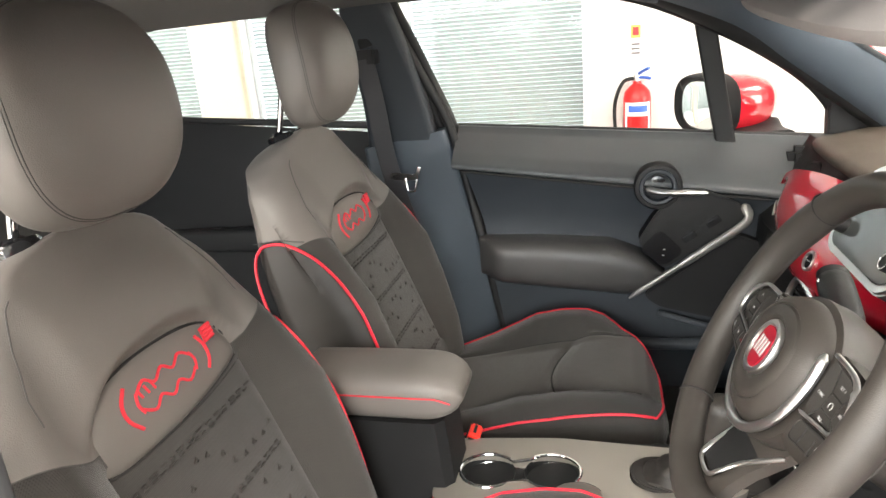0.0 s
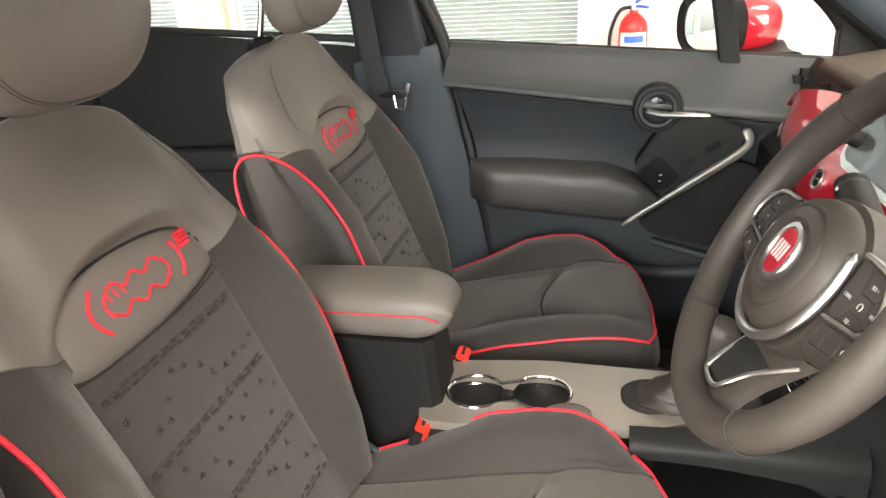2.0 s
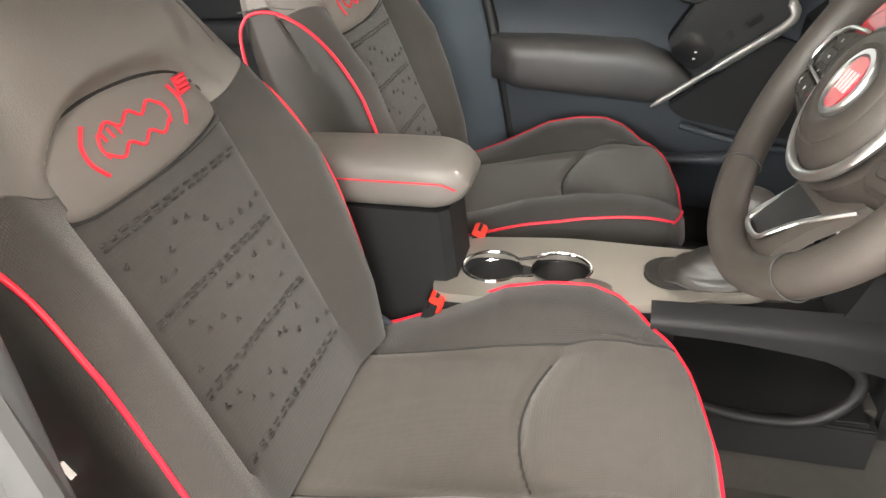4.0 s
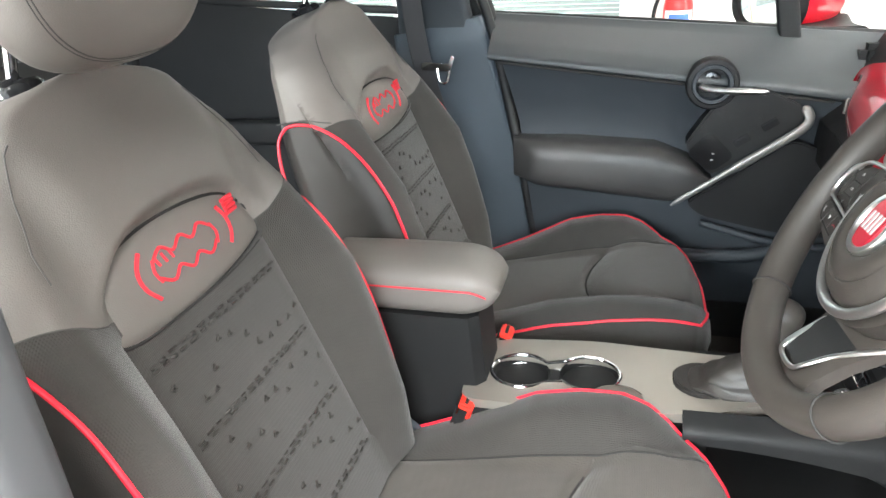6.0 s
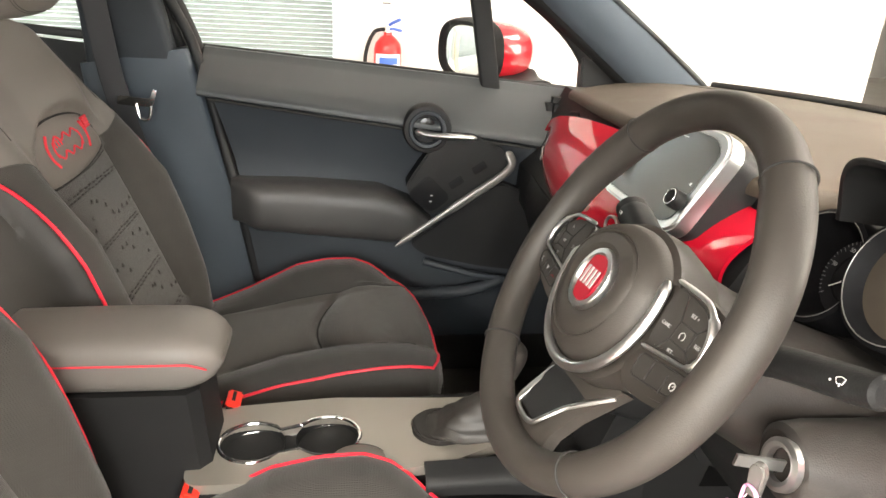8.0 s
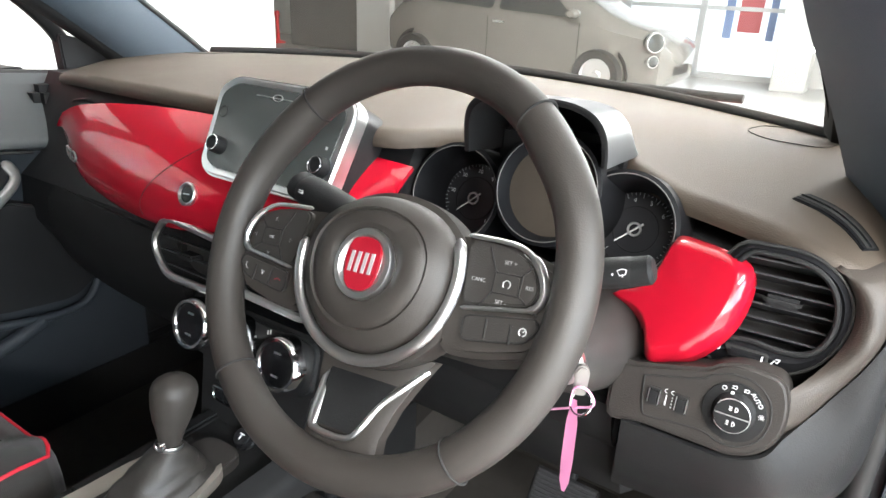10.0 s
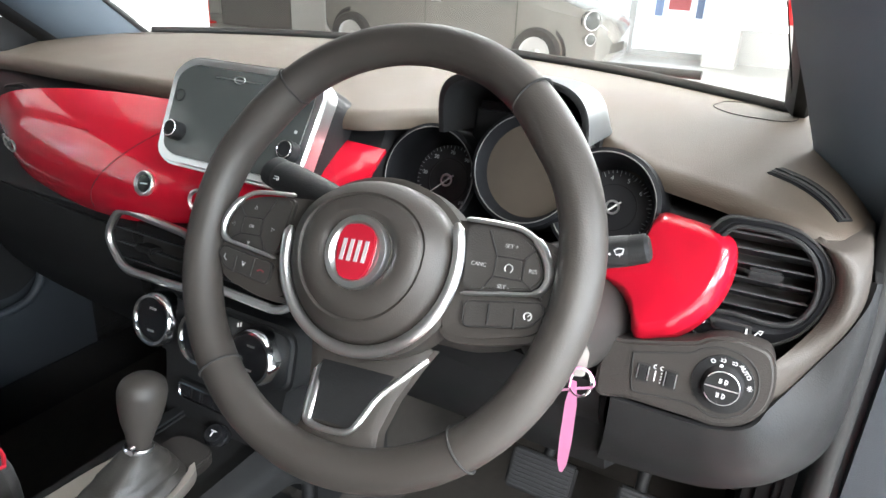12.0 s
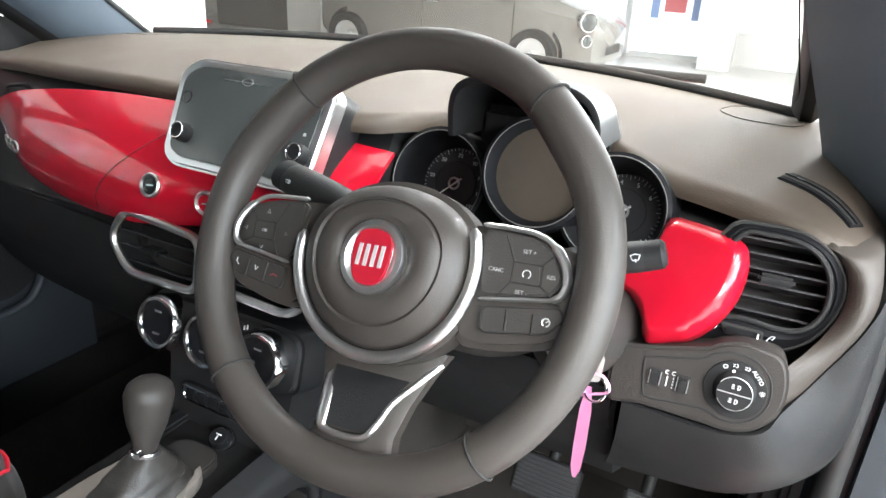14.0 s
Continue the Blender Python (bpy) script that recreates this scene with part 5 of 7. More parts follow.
def console_plate():
    """The silver top plate with its two cup openings and the gear gate cut through."""
    bm = bmesh.new()
    outer = rounded([(-0.325, CY - 0.085), (-0.14, CY - 0.1), (0.06, CY - 0.084), (0.115, CY - 0.062), (0.195, CY - 0.045), (0.195, CY + 0.055), (0.1, CY + 0.077), (-0.12, CY + 0.104), (-0.325, CY + 0.1)], 0.03, 6)
    eight = []
    for c, a0, a1 in ((-0.235, 40, 320), (-0.122, 220, 500)):
        for k in range(25):
            a = radians(a0 + (a1 - a0) * k / 24)
            eight.append((c + 0.049 * math.cos(a), CY + 0.0 + 0.046 * math.sin(a)))
    gate = rounded([(0.01, CY - 0.02), (0.04, CY - 0.046), (0.19, CY - 0.04), (0.19, CY + 0.045), (0.04, CY + 0.052), (0.01, CY + 0.03)], 0.03, 6)
    es = []
    for loop in (outer, eight, gate):
        vs = [bm.verts.new((a, b, 0)) for a, b in loop]
        es += [bm.edges.new((vs[i], vs[(i + 1) % len(vs)])) for i in range(len(vs))]
    bmesh.ops.triangle_fill(bm, use_beauty=True, use_dissolve=False, edges=es)
    cut = lambda p: any((p.x - c) ** 2 + (p.y - CY) ** 2 < 0.044 ** 2 for c in (-0.235, -0.122)) or (0.0 < p.x < 0.245 and abs(p.y - CY - 0.003) < 0.036)
    bmesh.ops.delete(bm, geom=[f for f in bm.faces if cut(f.calc_center_median())], context="FACES")
    for v in bm.verts:
        v.co.z = con_top(v.co.x) + 0.002
    bmesh.ops.recalc_face_normals(bm, faces=bm.faces)
    ex = bmesh.ops.extrude_face_region(bm, geom=bm.faces[:])
    for v in (g for g in ex["geom"] if isinstance(g, bmesh.types.BMVert)):
        v.co.z -= 0.016
    return bm


plate = part("top_plate", console_plate(), SILVER, con, "champagne silver top plate")
for c in (-0.235, -0.122):
    cup = part("cup_holder", revolve(Fr((c, CY, con_top(c)), (1, 0, 0), (0, 1, 0)), [(0.0485, -0.001), (0.045, -0.012), (0.04, -0.07), (0, -0.072)], 36), BLACK, con, "black cup well")
eight = []
for c, a0, a1 in ((-0.235, 38, 322), (-0.122, 218, 502)):
    for k in range(25):
        a = radians(a0 + (a1 - a0) * k / 24)
        eight.append((c + 0.051 * math.cos(a), CY + 0.048 * math.sin(a), con_top(c) + 0.003))
part("cup_trim", tube(eight, 0.003, True, 8), CHROME, con, "bright figure-eight trim round the cup wells")
part("cup_trim", tube([(x, y, z - 0.016) for x, y, z in ((p[0], CY + (p[1] - CY) * 0.95, p[2]) for p in eight)], 0.0018, True, 6), CHROME, con)
part("brake_switch", fbox(fc, -0.2, -0.14, CY - 0.087, CY - 0.06, con_top(-0.17) - 0.002, con_top(-0.17) + 0.006, 0.003), BLACK, con, "black parking brake switch")
part("brake_switch_pad", fbox(fc, -0.193, -0.165, CY - 0.084, CY - 0.063, con_top(-0.17) + 0.004, con_top(-0.17) + 0.009, 0.002), BLACK_GLOSS, con)
part("mode_dial", revolve(Fr((-0.075, CY - 0.062, con_top(-0.075)), (1, 0, 0), (0, 1, 0)), [(0.034, 0.0), (0.034, 0.003), (0.032, 0.0045), (0, 0.0045)], 32, sx=1.2), SILVER, con, "silver oval lid")
part("mode_dial_ring", revolve(Fr((-0.075, CY - 0.062, con_top(-0.075)), (1, 0, 0), (0, 1, 0)), [(0.034, 0.0035), (0.0355, 0.0035), (0.0355, 0.001), (0.034, 0.001)], 32, sx=1.2), SEAM, con)

# open bin on the driver's side of the console
binp = [(0.06, -0.15, 0.645), (0.16, -0.155, 0.648), (0.26, -0.155, 0.63), (0.315, -0.155, 0.595), (0.305, -0.16, 0.545), (0.25, -0.165, 0.508), (0.15, -0.165, 0.506), (0.06, -0.16, 0.53)]
part("bin_lip", tube(smooth_path(binp, 6), 0.009, n=10), BLACK, con, "black lip of the side bin")
part("bin_floor", box(0.05, 0.35, -0.15, 0.05, 0.49, 0.505, 0.003), DARK, con)
part("bin_wall", box(0.05, 0.36, 0.035, 0.06, 0.42, 0.668, 0.004), DARK, con)
part("bin_wall", prism(Fr((0, -0.148, 0), (1, 0, 0), (0, 0, 1)), [(0.05, 0.42), (0.36, 0.42), (0.36, 0.5), (0.25, 0.502), (0.15, 0.5), (0.05, 0.524)], -0.012, 0.012, 0.003), BLACK, con)
part("bin_roof", box(0.05, 0.36, -0.14, 0.05, 0.648, 0.66, 0.003), DARK, con)
part("side_cover", sheet(lambda u, v: (0.02 + 0.33 * u, -0.128 - 0.03 * math.sin(math.pi * 0.5 * min(1, v * 2)), 0.672 + 0.012 * u - 0.03 * v - 0.05 * u * u * v), 12, 8, 0.006), BLACK, con)

# 12 V socket cap behind the lever
fso = Fr((0.258, -0.045, 0.664), (0, -1, 0), (0.86, 0, 0.5))
sock = part("power_socket", revolve(fso, [(0.019, -0.006), (0.019, 0.002), (0.0175, 0.004), (0.0155, 0.0045), (0.015, 0.012), (0.0135, 0.0145), (0, 0.0145)], 28), BLACK_GLOSS, con, "black power socket cap")
part("socket_mark", fbox(fso, -0.005, 0.005, 0.002, 0.0035, 0.0143, 0.0152), WHITE, sock)
part("socket_mark", fbox(fso, -0.001, 0.001, -0.006, 0.002, 0.0143, 0.0152), WHITE, sock)

# gear selector
gear = thing("gear_selector", 0.12, -0.02, 0.66, "black gear lever with leather gaiter and bright release button", "gear lever")
gz = 0.67
part("gate_plate", prism(Fr((0, 0, gz), (1, 0, 0), (0, 1, 0)), rounded([(0.012, CY - 0.018), (0.042, CY - 0.044), (0.23, CY - 0.036), (0.23, CY + 0.04), (0.042, CY + 0.05), (0.012, CY + 0.028)], 0.028), -0.01, 0.006, 0.003), COLUMN, gear, "dark gear gate plate")
for k in range(4):
    part("gate_mark", fbox(Fr((0, 0, gz), (1, 0, 0), (0, 1, 0)), 0.07 + 0.024 * k, 0.08 + 0.024 * k, CY - 0.041, CY - 0.036, 0.0062, 0.0072), WHITE, gear, "white position mark")
lvr = [Vector((0.108, -0.046, gz)), Vector((0.134, -0.05, 0.732)), Vector((0.146, -0.05, 0.77)), Vector((0.156, -0.05, 0.832))]
rings = []
for k in range(15):
    f = k / 14
    c = lvr[0].lerp(lvr[1], f)
    wx, wy = 0.062 * (1 - f) ** 0.9 + 0.0145, 0.031 * (1 - f) ** 0.9 + 0.0145
    wob = 1 + 0.05 * math.sin(f * 24) * (1 - f * 0.6)
    rings.append([(c.x + wx * wob * (abs(math.cos(a)) ** 0.7) * (1 if math.cos(a) > 0 else -1), c.y + wy * wob * (abs(math.sin(a)) ** 0.7) * (1 if math.sin(a) > 0 else -1), c.z + 0.006 + 0.004 * (1 - f) * math.sin(a * 5 + f * 5)) for a in (2 * math.pi * j / 28 for j in range(28))])
part("gaiter", loft(rings), GAITER, gear, "pleated black leather gaiter")
kr = [(0.0, 0.012), (0.12, 0.014), (0.25, 0.017), (0.4, 0.022), (0.6, 0.026), (0.78, 0.0275), (0.9, 0.024), (0.97, 0.015), (1.0, 0.003)]
kp = []
for f, r in kr:
    c = lvr[1].lerp(lvr[3], f)
    kp.append((c, r))
d = (lvr[3] - lvr[1]).normalized()
e1 = d.cross(Vector((0, 1, 0))).normalized()
rings = []
for f in np.linspace(0, 1, 26):
    r = lerp(f, [q[0] for q in kr], [q[1] for q in kr])
    c = lvr[1] + (lvr[3] - lvr[1]) * float(f)
    rings.append([c + e1 * (r * 1.12 * math.cos(a)) + Vector((0, 1, 0)) * (r * math.sin(a)) for a in (2 * math.pi * j / 28 for j in range(28))])
part("knob", loft(rings), RIM, gear, "black leather gear knob")
part("collar", revolve(Fr(lvr[1] + Vector((0, 0, 0.004)), e1, (0, 1, 0)), [(0.0175, -0.003), (0.0185, 0.0), (0.0175, 0.003)], 24), SATIN, gear, "satin collar ring")
part("release_button", revolve(Fr(lvr[1] + Vector((-0.016, -0.006, 0.012)), (0, 1, 0), (0, 0, 1)), [(0.007, -0.002), (0.007, 0.004), (0, 0.006)], 14), CHROME, gear, "chrome release button")

# armrest box
ar = thing("console_box", -0.4, -0.03, 0.45, "lidded console box with grey padded lid and red stitching", "console box")
ac = -0.028
rings = []
for x in np.linspace(-0.56, -0.2655, 30):
    f = min(1, max(0.02, (-0.264 - x) / 0.07))
    g2 = math.sqrt(max(0, 1 - (1 - f) ** 2)) if f < 1 else 1
    w = 0.072 * (0.55 + 0.45 * g2)
    zt = 0.816 + 0.044 * g2 + 0.004 * math.sin((x + 0.56) * 9)
    zb = 0.775 + 0.045 * (1 - g2)
    ring = []
    for k in range(32):
        a = 2 * math.pi * k / 32
        p = lambda v, e: abs(v) ** e * (1 if v >= 0 else -1)
        ring.append((x, ac + w * p(math.cos(a), 0.5), (zt + zb) / 2 + (zt - zb) / 2 * p(math.sin(a), 0.62)))
    rings.append(ring)
part("lid", loft(rings), LEATHER, ar, "padded grey leatherette lid")


def arm_line(u, z):
    return [(x, ac + u * 0.0725, z - 0.01 * sstep(-0.31, -0.27, x)) for x in np.linspace(-0.54, -0.295, 20)]


for u in (-1, 1):
    path = arm_line(u, 0.83) + [(-0.284, ac + u * 0.062, 0.816)]
    part("stitching", tube(smooth_path(path, 2), 0.0014, n=6), THREAD, ar, "red stitch line")
part("box", loft([[(x, ac - w, z0) for x, w, z0 in ((-0.56, 0.066, z), )] + [(-0.3 - dx, ac - 0.066, z), (-0.285 - dx, ac - 0.05, z), (-0.285 - dx, ac + 0.05, z), (-0.3 - dx, ac + 0.066, z), (-0.56, ac + 0.066, z)] for z, dx in ((0.45, -0.02), (0.6, 0.0), (0.765, 0.012), (0.778, 0.014))]), DARK, ar, "black armrest box")


def buckle(x, y, z, lean, label):
    t = thing("belt_buckle", x, y, z - 0.1, label, "belt buckle", "front belt buckles")
    fr = Fr((x, y, z), (0, 1, 0), (0.35, lean, 1))
    part("stalk", fbox(fr, -0.012, 0.012, -0.15, -0.02, -0.006, 0.006, 0.004), BLACK, t)
    part("body", fbox(fr, -0.022, 0.022, -0.055, 0.012, -0.014, 0.012, 0.006), BLACK, t)
    part("release", fbox(fr, -0.019, 0.019, -0.012, 0.0155, -0.011, 0.0135, 0.003), BUCKLE_RED, t, "red release button")
    part("slot", fbox(fr, -0.013, 0.013, 0.0145, 0.0165, -0.003, 0.003), SEAM, t)
    return t


buckle(-0.285, 0.075, 0.648, 0.12, "red and black belt buckle by the passenger seat")
buckle(-0.315, -0.125, 0.632, -0.12, "red and black belt buckle by the driver seat")
# belt stalk strip beside the driver's cushion
solo("belt_anchor", bar([(-0.43, -0.135, 0.6), (-0.39, -0.13, 0.56), (-0.36, -0.125, 0.5)], 0.02, 0.012), PILLAR, "grey belt anchor strap beside the seat", "belt anchor")

# ---- dashboard ----
dash = thing("dashboard", 0.6, 0, 0.6, "wide dashboard with brown-grey soft top and red fascia", "dashboard")


def spline(x, xs, ys):
    """A smooth curve through a few knots."""
    if x <= xs[0]:
        return ys[0]
    for i in range(len(xs) - 1):
        if x <= xs[i + 1]:
            h = xs[i + 1] - xs[i]
            t = (x - xs[i]) / h
            m0 = (ys[i + 1] - ys[i - 1]) / (xs[i + 1] - xs[i - 1]) if i else (ys[1] - ys[0]) / h
            m1 = (ys[i + 2] - ys[i]) / (xs[i + 2] - xs[i]) if i + 2 < len(xs) else (ys[i + 1] - ys[i]) / h
            return ((2 * t - 3) * t * t + 1) * ys[i] + ((t - 2) * t + 1) * t * h * m0 + (3 - 2 * t) * t * t * ys[i + 1] + (t - 1) * t * t * h * m1
    return ys[-1]


PY = (-0.765, -0.74, -0.7, -0.64, -0.59, -0.55, -0.5, -0.45, -0.39, -0.33, -0.28, -0.235, -0.195, -0.1, 0.1, 0.4, 0.6, 0.7, 0.75)
PX = (0.436, 0.426, 0.424, 0.445, 0.46, 0.472, 0.503, 0.53, 0.545, 0.545, 0.535, 0.475, 0.412, 0.4, 0.398, 0.406, 0.425, 0.445, 0.47)
PZ = (1.062, 1.075, 1.088, 1.097, 1.101, 1.104, 1.112, 1.118, 1.12, 1.12, 1.12, 1.124, 1.126, 1.126, 1.126, 1.121, 1.115, 1.105, 1.095)


def pad_edge(y):
    return spline(y, PY, PX), spline(y, PY, PZ)


def pad_z(x, y):
    """Height of the soft top over the plan."""
    x0, z0 = pad_edge(y)
    e = (y / 0.7) ** 2
    t = max(0, (x - x0 - 0.018) / (0.955 - 0.17 * e - x0 - 0.018))
    return z0 + (1.14 - 0.015 * e - z0) * t + 0.012 * math.sin(math.pi * min(1, t)) - 7.0 * max(0.0, -y - 0.715) ** 2 * min(1, 4 * t)


def pad(u, v):
    y = -0.765 + 1.515 * u
    x0, z0 = pad_edge(y)
    if v < 0.16:
        a = (1 - v / 0.16) * math.pi * 0.6
        r = 0.018
        return (x0 + r - r * math.sin(a), y, z0 - r + r * math.cos(a))
    t = (v - 0.16) / 0.84
    x = x0 + 0.018 + (0.955 - 0.17 * (y / 0.7) ** 2 - x0 - 0.018) * t
    return (x, y, pad_z(x, y))


part("top_pad", sheet(pad, 110, 36, -0.008), DASH, dash, "brown-grey soft top pad")


def core(y0, y1, pts, name="dash_body", m=BLACK):
    rings = [[(x, y, z) for x, z in pts] for y in (y0, y1)]
    return part(name, loft(rings), m, dash)


core(-0.205, 0.74, [(0.45, 1.105), (0.425, 1.06), (0.37, 0.96), (0.335, 0.92), (0.335, 0.83), (0.40, 0.72), (0.6, 0.62), (0.86, 0.6), (0.86, 1.1)])
core(-0.56, -0.205, [(0.6, 1.12), (0.56, 1.05), (0.53, 0.98), (0.36, 0.955), (0.345, 0.86), (0.4, 0.74), (0.6, 0.62), (0.86, 0.6), (0.86, 1.1)])
core(-0.735, -0.56, [(0.5, 1.06), (0.48, 1.05), (0.44, 0.97), (0.43, 0.955), (0.43, 0.86), (0.45, 0.78), (0.6, 0.62), (0.86, 0.6), (0.86, 1.1)])
part("glovebox_lid", sheet(lambda u, v: (0.325 + 0.03 * v * v - 0.012 * math.sin(math.pi * v) + 0.02 * u ** 4, 0.16 + 0.46 * u, 0.925 - 0.02 * (1 - u) - 0.19 * v), 16, 14, 0.015), DARK, dash, "black glovebox lid")


def fascia(u, v):
    y = 0.532 - 0.757 * u
    zt = spline(y, (-0.225, 0.1, 0.3, 0.45, 0.51, 0.532), (1.083, 1.1, 1.099, 1.083, 1.062, 1.035))
    zb = spline(y, (-0.225, -0.1, 0.02, 0.15, 0.3, 0.43, 0.51, 0.532), (0.985, 0.972, 0.96, 0.942, 0.945, 0.966, 0.995, 1.03))
    xt = spline(y, (-0.225, 0.1, 0.48, 0.532), (0.416, 0.402, 0.354, 0.345))
    xm = spline(y, (-0.225, 0.1, 0.4, 0.532), (0.35, 0.289, 0.302, 0.342))
    xb = xm + 0.014
    x = xt * (1 - v) * (1 - 2 * v) + 4 * (xm + 0.012) * v * (1 - v) + xb * v * (2 * v - 1)
    return Vector((x, y, zt + (zb - zt) * v))


part("red_fascia", sheet(fascia, 70, 24, -0.006), RED, dash, "glossy red fascia strip")


def fascia_fr(y, z):
    u = (0.532 - y) / 0.757
    best = min((i / 60 for i in range(61)), key=lambda v: abs(fascia(u, v).z - z))
    p = fascia(u, best)
    du, dv = fascia(u + 0.01, best) - p, fascia(u, best - 0.02) - p
    return Fr(p, du, dv)


seam_pts = []
for k in range(14):
    t = k / 13
    seam_pts.append(fascia((0.532 - (0.205 - 0.1 * t ** 1.6)) / 0.757, 0.93 - 0.72 * t) - Vector((0.0012, 0, 0)))
part("fascia_joint", tube(seam_pts, 0.0005, n=6), SEAM, dash, "fine joint in the red fascia")
for y, z, inner in ((0.084, 1.01, BLACK_GLOSS), (-0.008, 1.0, RED)):
    fr = fascia_fr(y, z)
    btn = part("fascia_button", revolve(fr, [(0.0165, -0.002), (0.0175, 0.004), (0.0155, 0.006), (0.0125, 0.004), (0.0125, 0.001)], 28), SATIN, dash, "chrome-ringed button")
    part("button_face", revolve(fr, [(0.0135, 0.0), (0.012, 0.003), (0, 0.0036)], 24), inner, btn)
    part("button_mark", fbox(fr, -0.006, 0.006, -0.001, 0.001, 0.0036, 0.0042), SATIN, btn)
for k in range(3):
    fr = fascia_fr(0.458 - 0.021 * k, 1.006 - 0.001 * k)
    part("chrome_badge", tube([fr(0.011 * math.cos(a), 0.008 * math.sin(a), 0.003) for a in (2 * math.pi * j / 18 for j in range(18))], 0.0021, True, 6), STRIP, dash, "chrome badge shape")


RED_OUT = [(-0.565, 1.073), (-0.591, 1.076), (-0.622, 1.0745), (-0.64, 1.071), (-0.648, 1.063), (-0.65, 1.045), (-0.645, 1.021), (-0.632, 0.999), (-0.615, 0.982), (-0.597, 0.973), (-0.575, 0.966), (-0.561, 0.987), (-0.544, 0.998), (-0.512, 1.004), (-0.543, 1.021), (-0.555, 1.041)]


def red_pt(y, z):
    """A point of the red end panel's plane over y and z."""
    return Vector((0.419 + (0.17 * (y + 0.567) + 0.586 * (z - 1.073)) / 0.792, y, z))


out3 = smooth_path([red_pt(y, z) for y, z in RED_OUT], 4, True)
mid3 = red_pt(-0.595, 1.02)
RN3 = Vector((-0.792, 0.17, 0.586))
red_rings = []
for f, h in ((0.98, -0.03), (1.0, -0.014), (0.99, -0.009), (0.84, 0.003), (0.81, 0.0045), (0.77, 0.005), (0.5, 0.0065), (0.25, 0.007), (0.02, 0.007)):
    red_rings.append([mid3 + (p - mid3) * f + RN3 * h for p in out3])
part("red_end_panel", loft(red_rings), RED, dash, "glossy red end panel beside the vent")

# air vents


def vent(fr, outline, slats, tab, label, trim=SATIN, depth=0.045, lip=0.0042):
    v = part("air_vent", prism(fr, outline, -depth - 0.004, -depth), SEAM, dash, label)
    part("vent_trim", tube([fr(a, b, 0.003) for a, b in outline], lip, True, 8), trim, v)
    part("vent_throat", loft([[fr(a, b, c) for a, b in outline] for c in (0.0, -depth)], caps=False), BLACK, v)
    xs, ys = [p[0] for p in outline], [p[1] for p in outline]
    for k in range(slats):
        f = (k + 0.6) / (slats + 0.2)
        b = min(ys) + (max(ys) - min(ys)) * f
        cross = []
        for i in range(len(outline)):
            p, q = outline[i], outline[(i + 1) % len(outline)]
            if (p[1] - b) * (q[1] - b) < 0:
                cross.append(p[0] + (q[0] - p[0]) * (b - p[1]) / (q[1] - p[1]))
        if len(cross) >= 2:
            a0, a1 = min(cross), max(cross)
            bm = bmesh.new()
            vs = [bm.verts.new(fr(a, b + db, c)) for a in (a0, a1) for db, c in ((0.001, -0.004), (0.003, -0.004), (-0.005, -0.03), (-0.007, -0.03))]
            for q in ((0, 1, 5, 4), (1, 2, 6, 5), (2, 3, 7, 6), (3, 0, 4, 7), (0, 3, 2, 1), (4, 5, 6, 7)):
                bm.faces.new([vs[i] for i in q])
            part("vent_slat", bm, SLAT, v)
    part("vent_tab", fbox(fr, tab[0] - 0.017, tab[0] + 0.017, tab[1] - 0.005, tab[1] + 0.005, -0.02, 0.004, 0.003), DARK, v, "sliding vent tab")
    return v


VS = 0.2
fv = Fr((0.292, 0.09, 0.917), (0, -1, 0), (VS, 0, 1))
vent(fv, rounded([(-0.09, -0.002), (-0.062, 0.044), (0.088, 0.034), (0.088, -0.042), (-0.05, -0.046)], 0.022), 4, (-0.012, -0.008), "centre air vent with satin surround", lip=0.0062)
fv2 = Fr((0.3, -0.105, 0.93), (0, -1, 0), (VS, 0, 1))
vent(fv2, rounded([(0.09, -0.002), (0.062, 0.044), (-0.088, 0.034), (-0.088, -0.042), (0.05, -0.046)], 0.022), 4, (0.012, -0.008), "centre air vent with satin surround", lip=0.0062)
fv3 = Fr((0.402, -0.68, 1.03), (0.05, -1, 0), (0.25, 0, 1))
side_out = [(p.x, p.y) for p in smooth_path([(-0.04, 0.043, 0), (-0.017, 0.048, 0), (0.006, 0.047, 0), (0.0245, 0.041, 0), (0.038, 0.029, 0), (0.046, 0.011, 0), (0.047, -0.011, 0), (0.04, -0.029, 0), (0.028, -0.039, 0), (0.008, -0.0415, 0), (-0.019, -0.039, 0), (-0.05, -0.038, 0), (-0.06, 0.0, 0)], 4, True)]
vent(fv3, side_out, 6, (0.0, 0.005), "black side air vent", BLACK, lip=0.003)
# the vent's sunken collar, from the slatted opening out to the soft surround
lip_out = smooth_path([(-0.05, 0.05, 0), (-0.0185, 0.056, 0), (0.007, 0.0555, 0), (0.028, 0.049, 0), (0.046, 0.0355, 0), (0.057, 0.017, 0), (0.059, -0.004, 0), (0.053, -0.026, 0), (0.042, -0.045, 0), (0.027, -0.058, 0), (0.012, -0.064, 0), (-0.014, -0.065, 0), (-0.055, -0.066, 0), (-0.07, 0.0, 0)], 4, True)
n_lip = len(lip_out)
inner_lip = [side_out[round(i * len(side_out) / n_lip) % len(side_out)] for i in range(n_lip)]
part("vent_collar", loft([[fv3(a, b, 0.0) for a, b in inner_lip], [fv3(a * 0.55 + p.x * 0.45, b * 0.55 + p.y * 0.45, 0.0045) for (a, b), p in zip(inner_lip, lip_out)], [fv3(p.x, p.y, -0.002) for p in lip_out], [fv3(p.x * 1.03, p.y * 1.03, -0.012) for p in lip_out]], caps=False), HOUSING, dash, "black collar of the side vent")
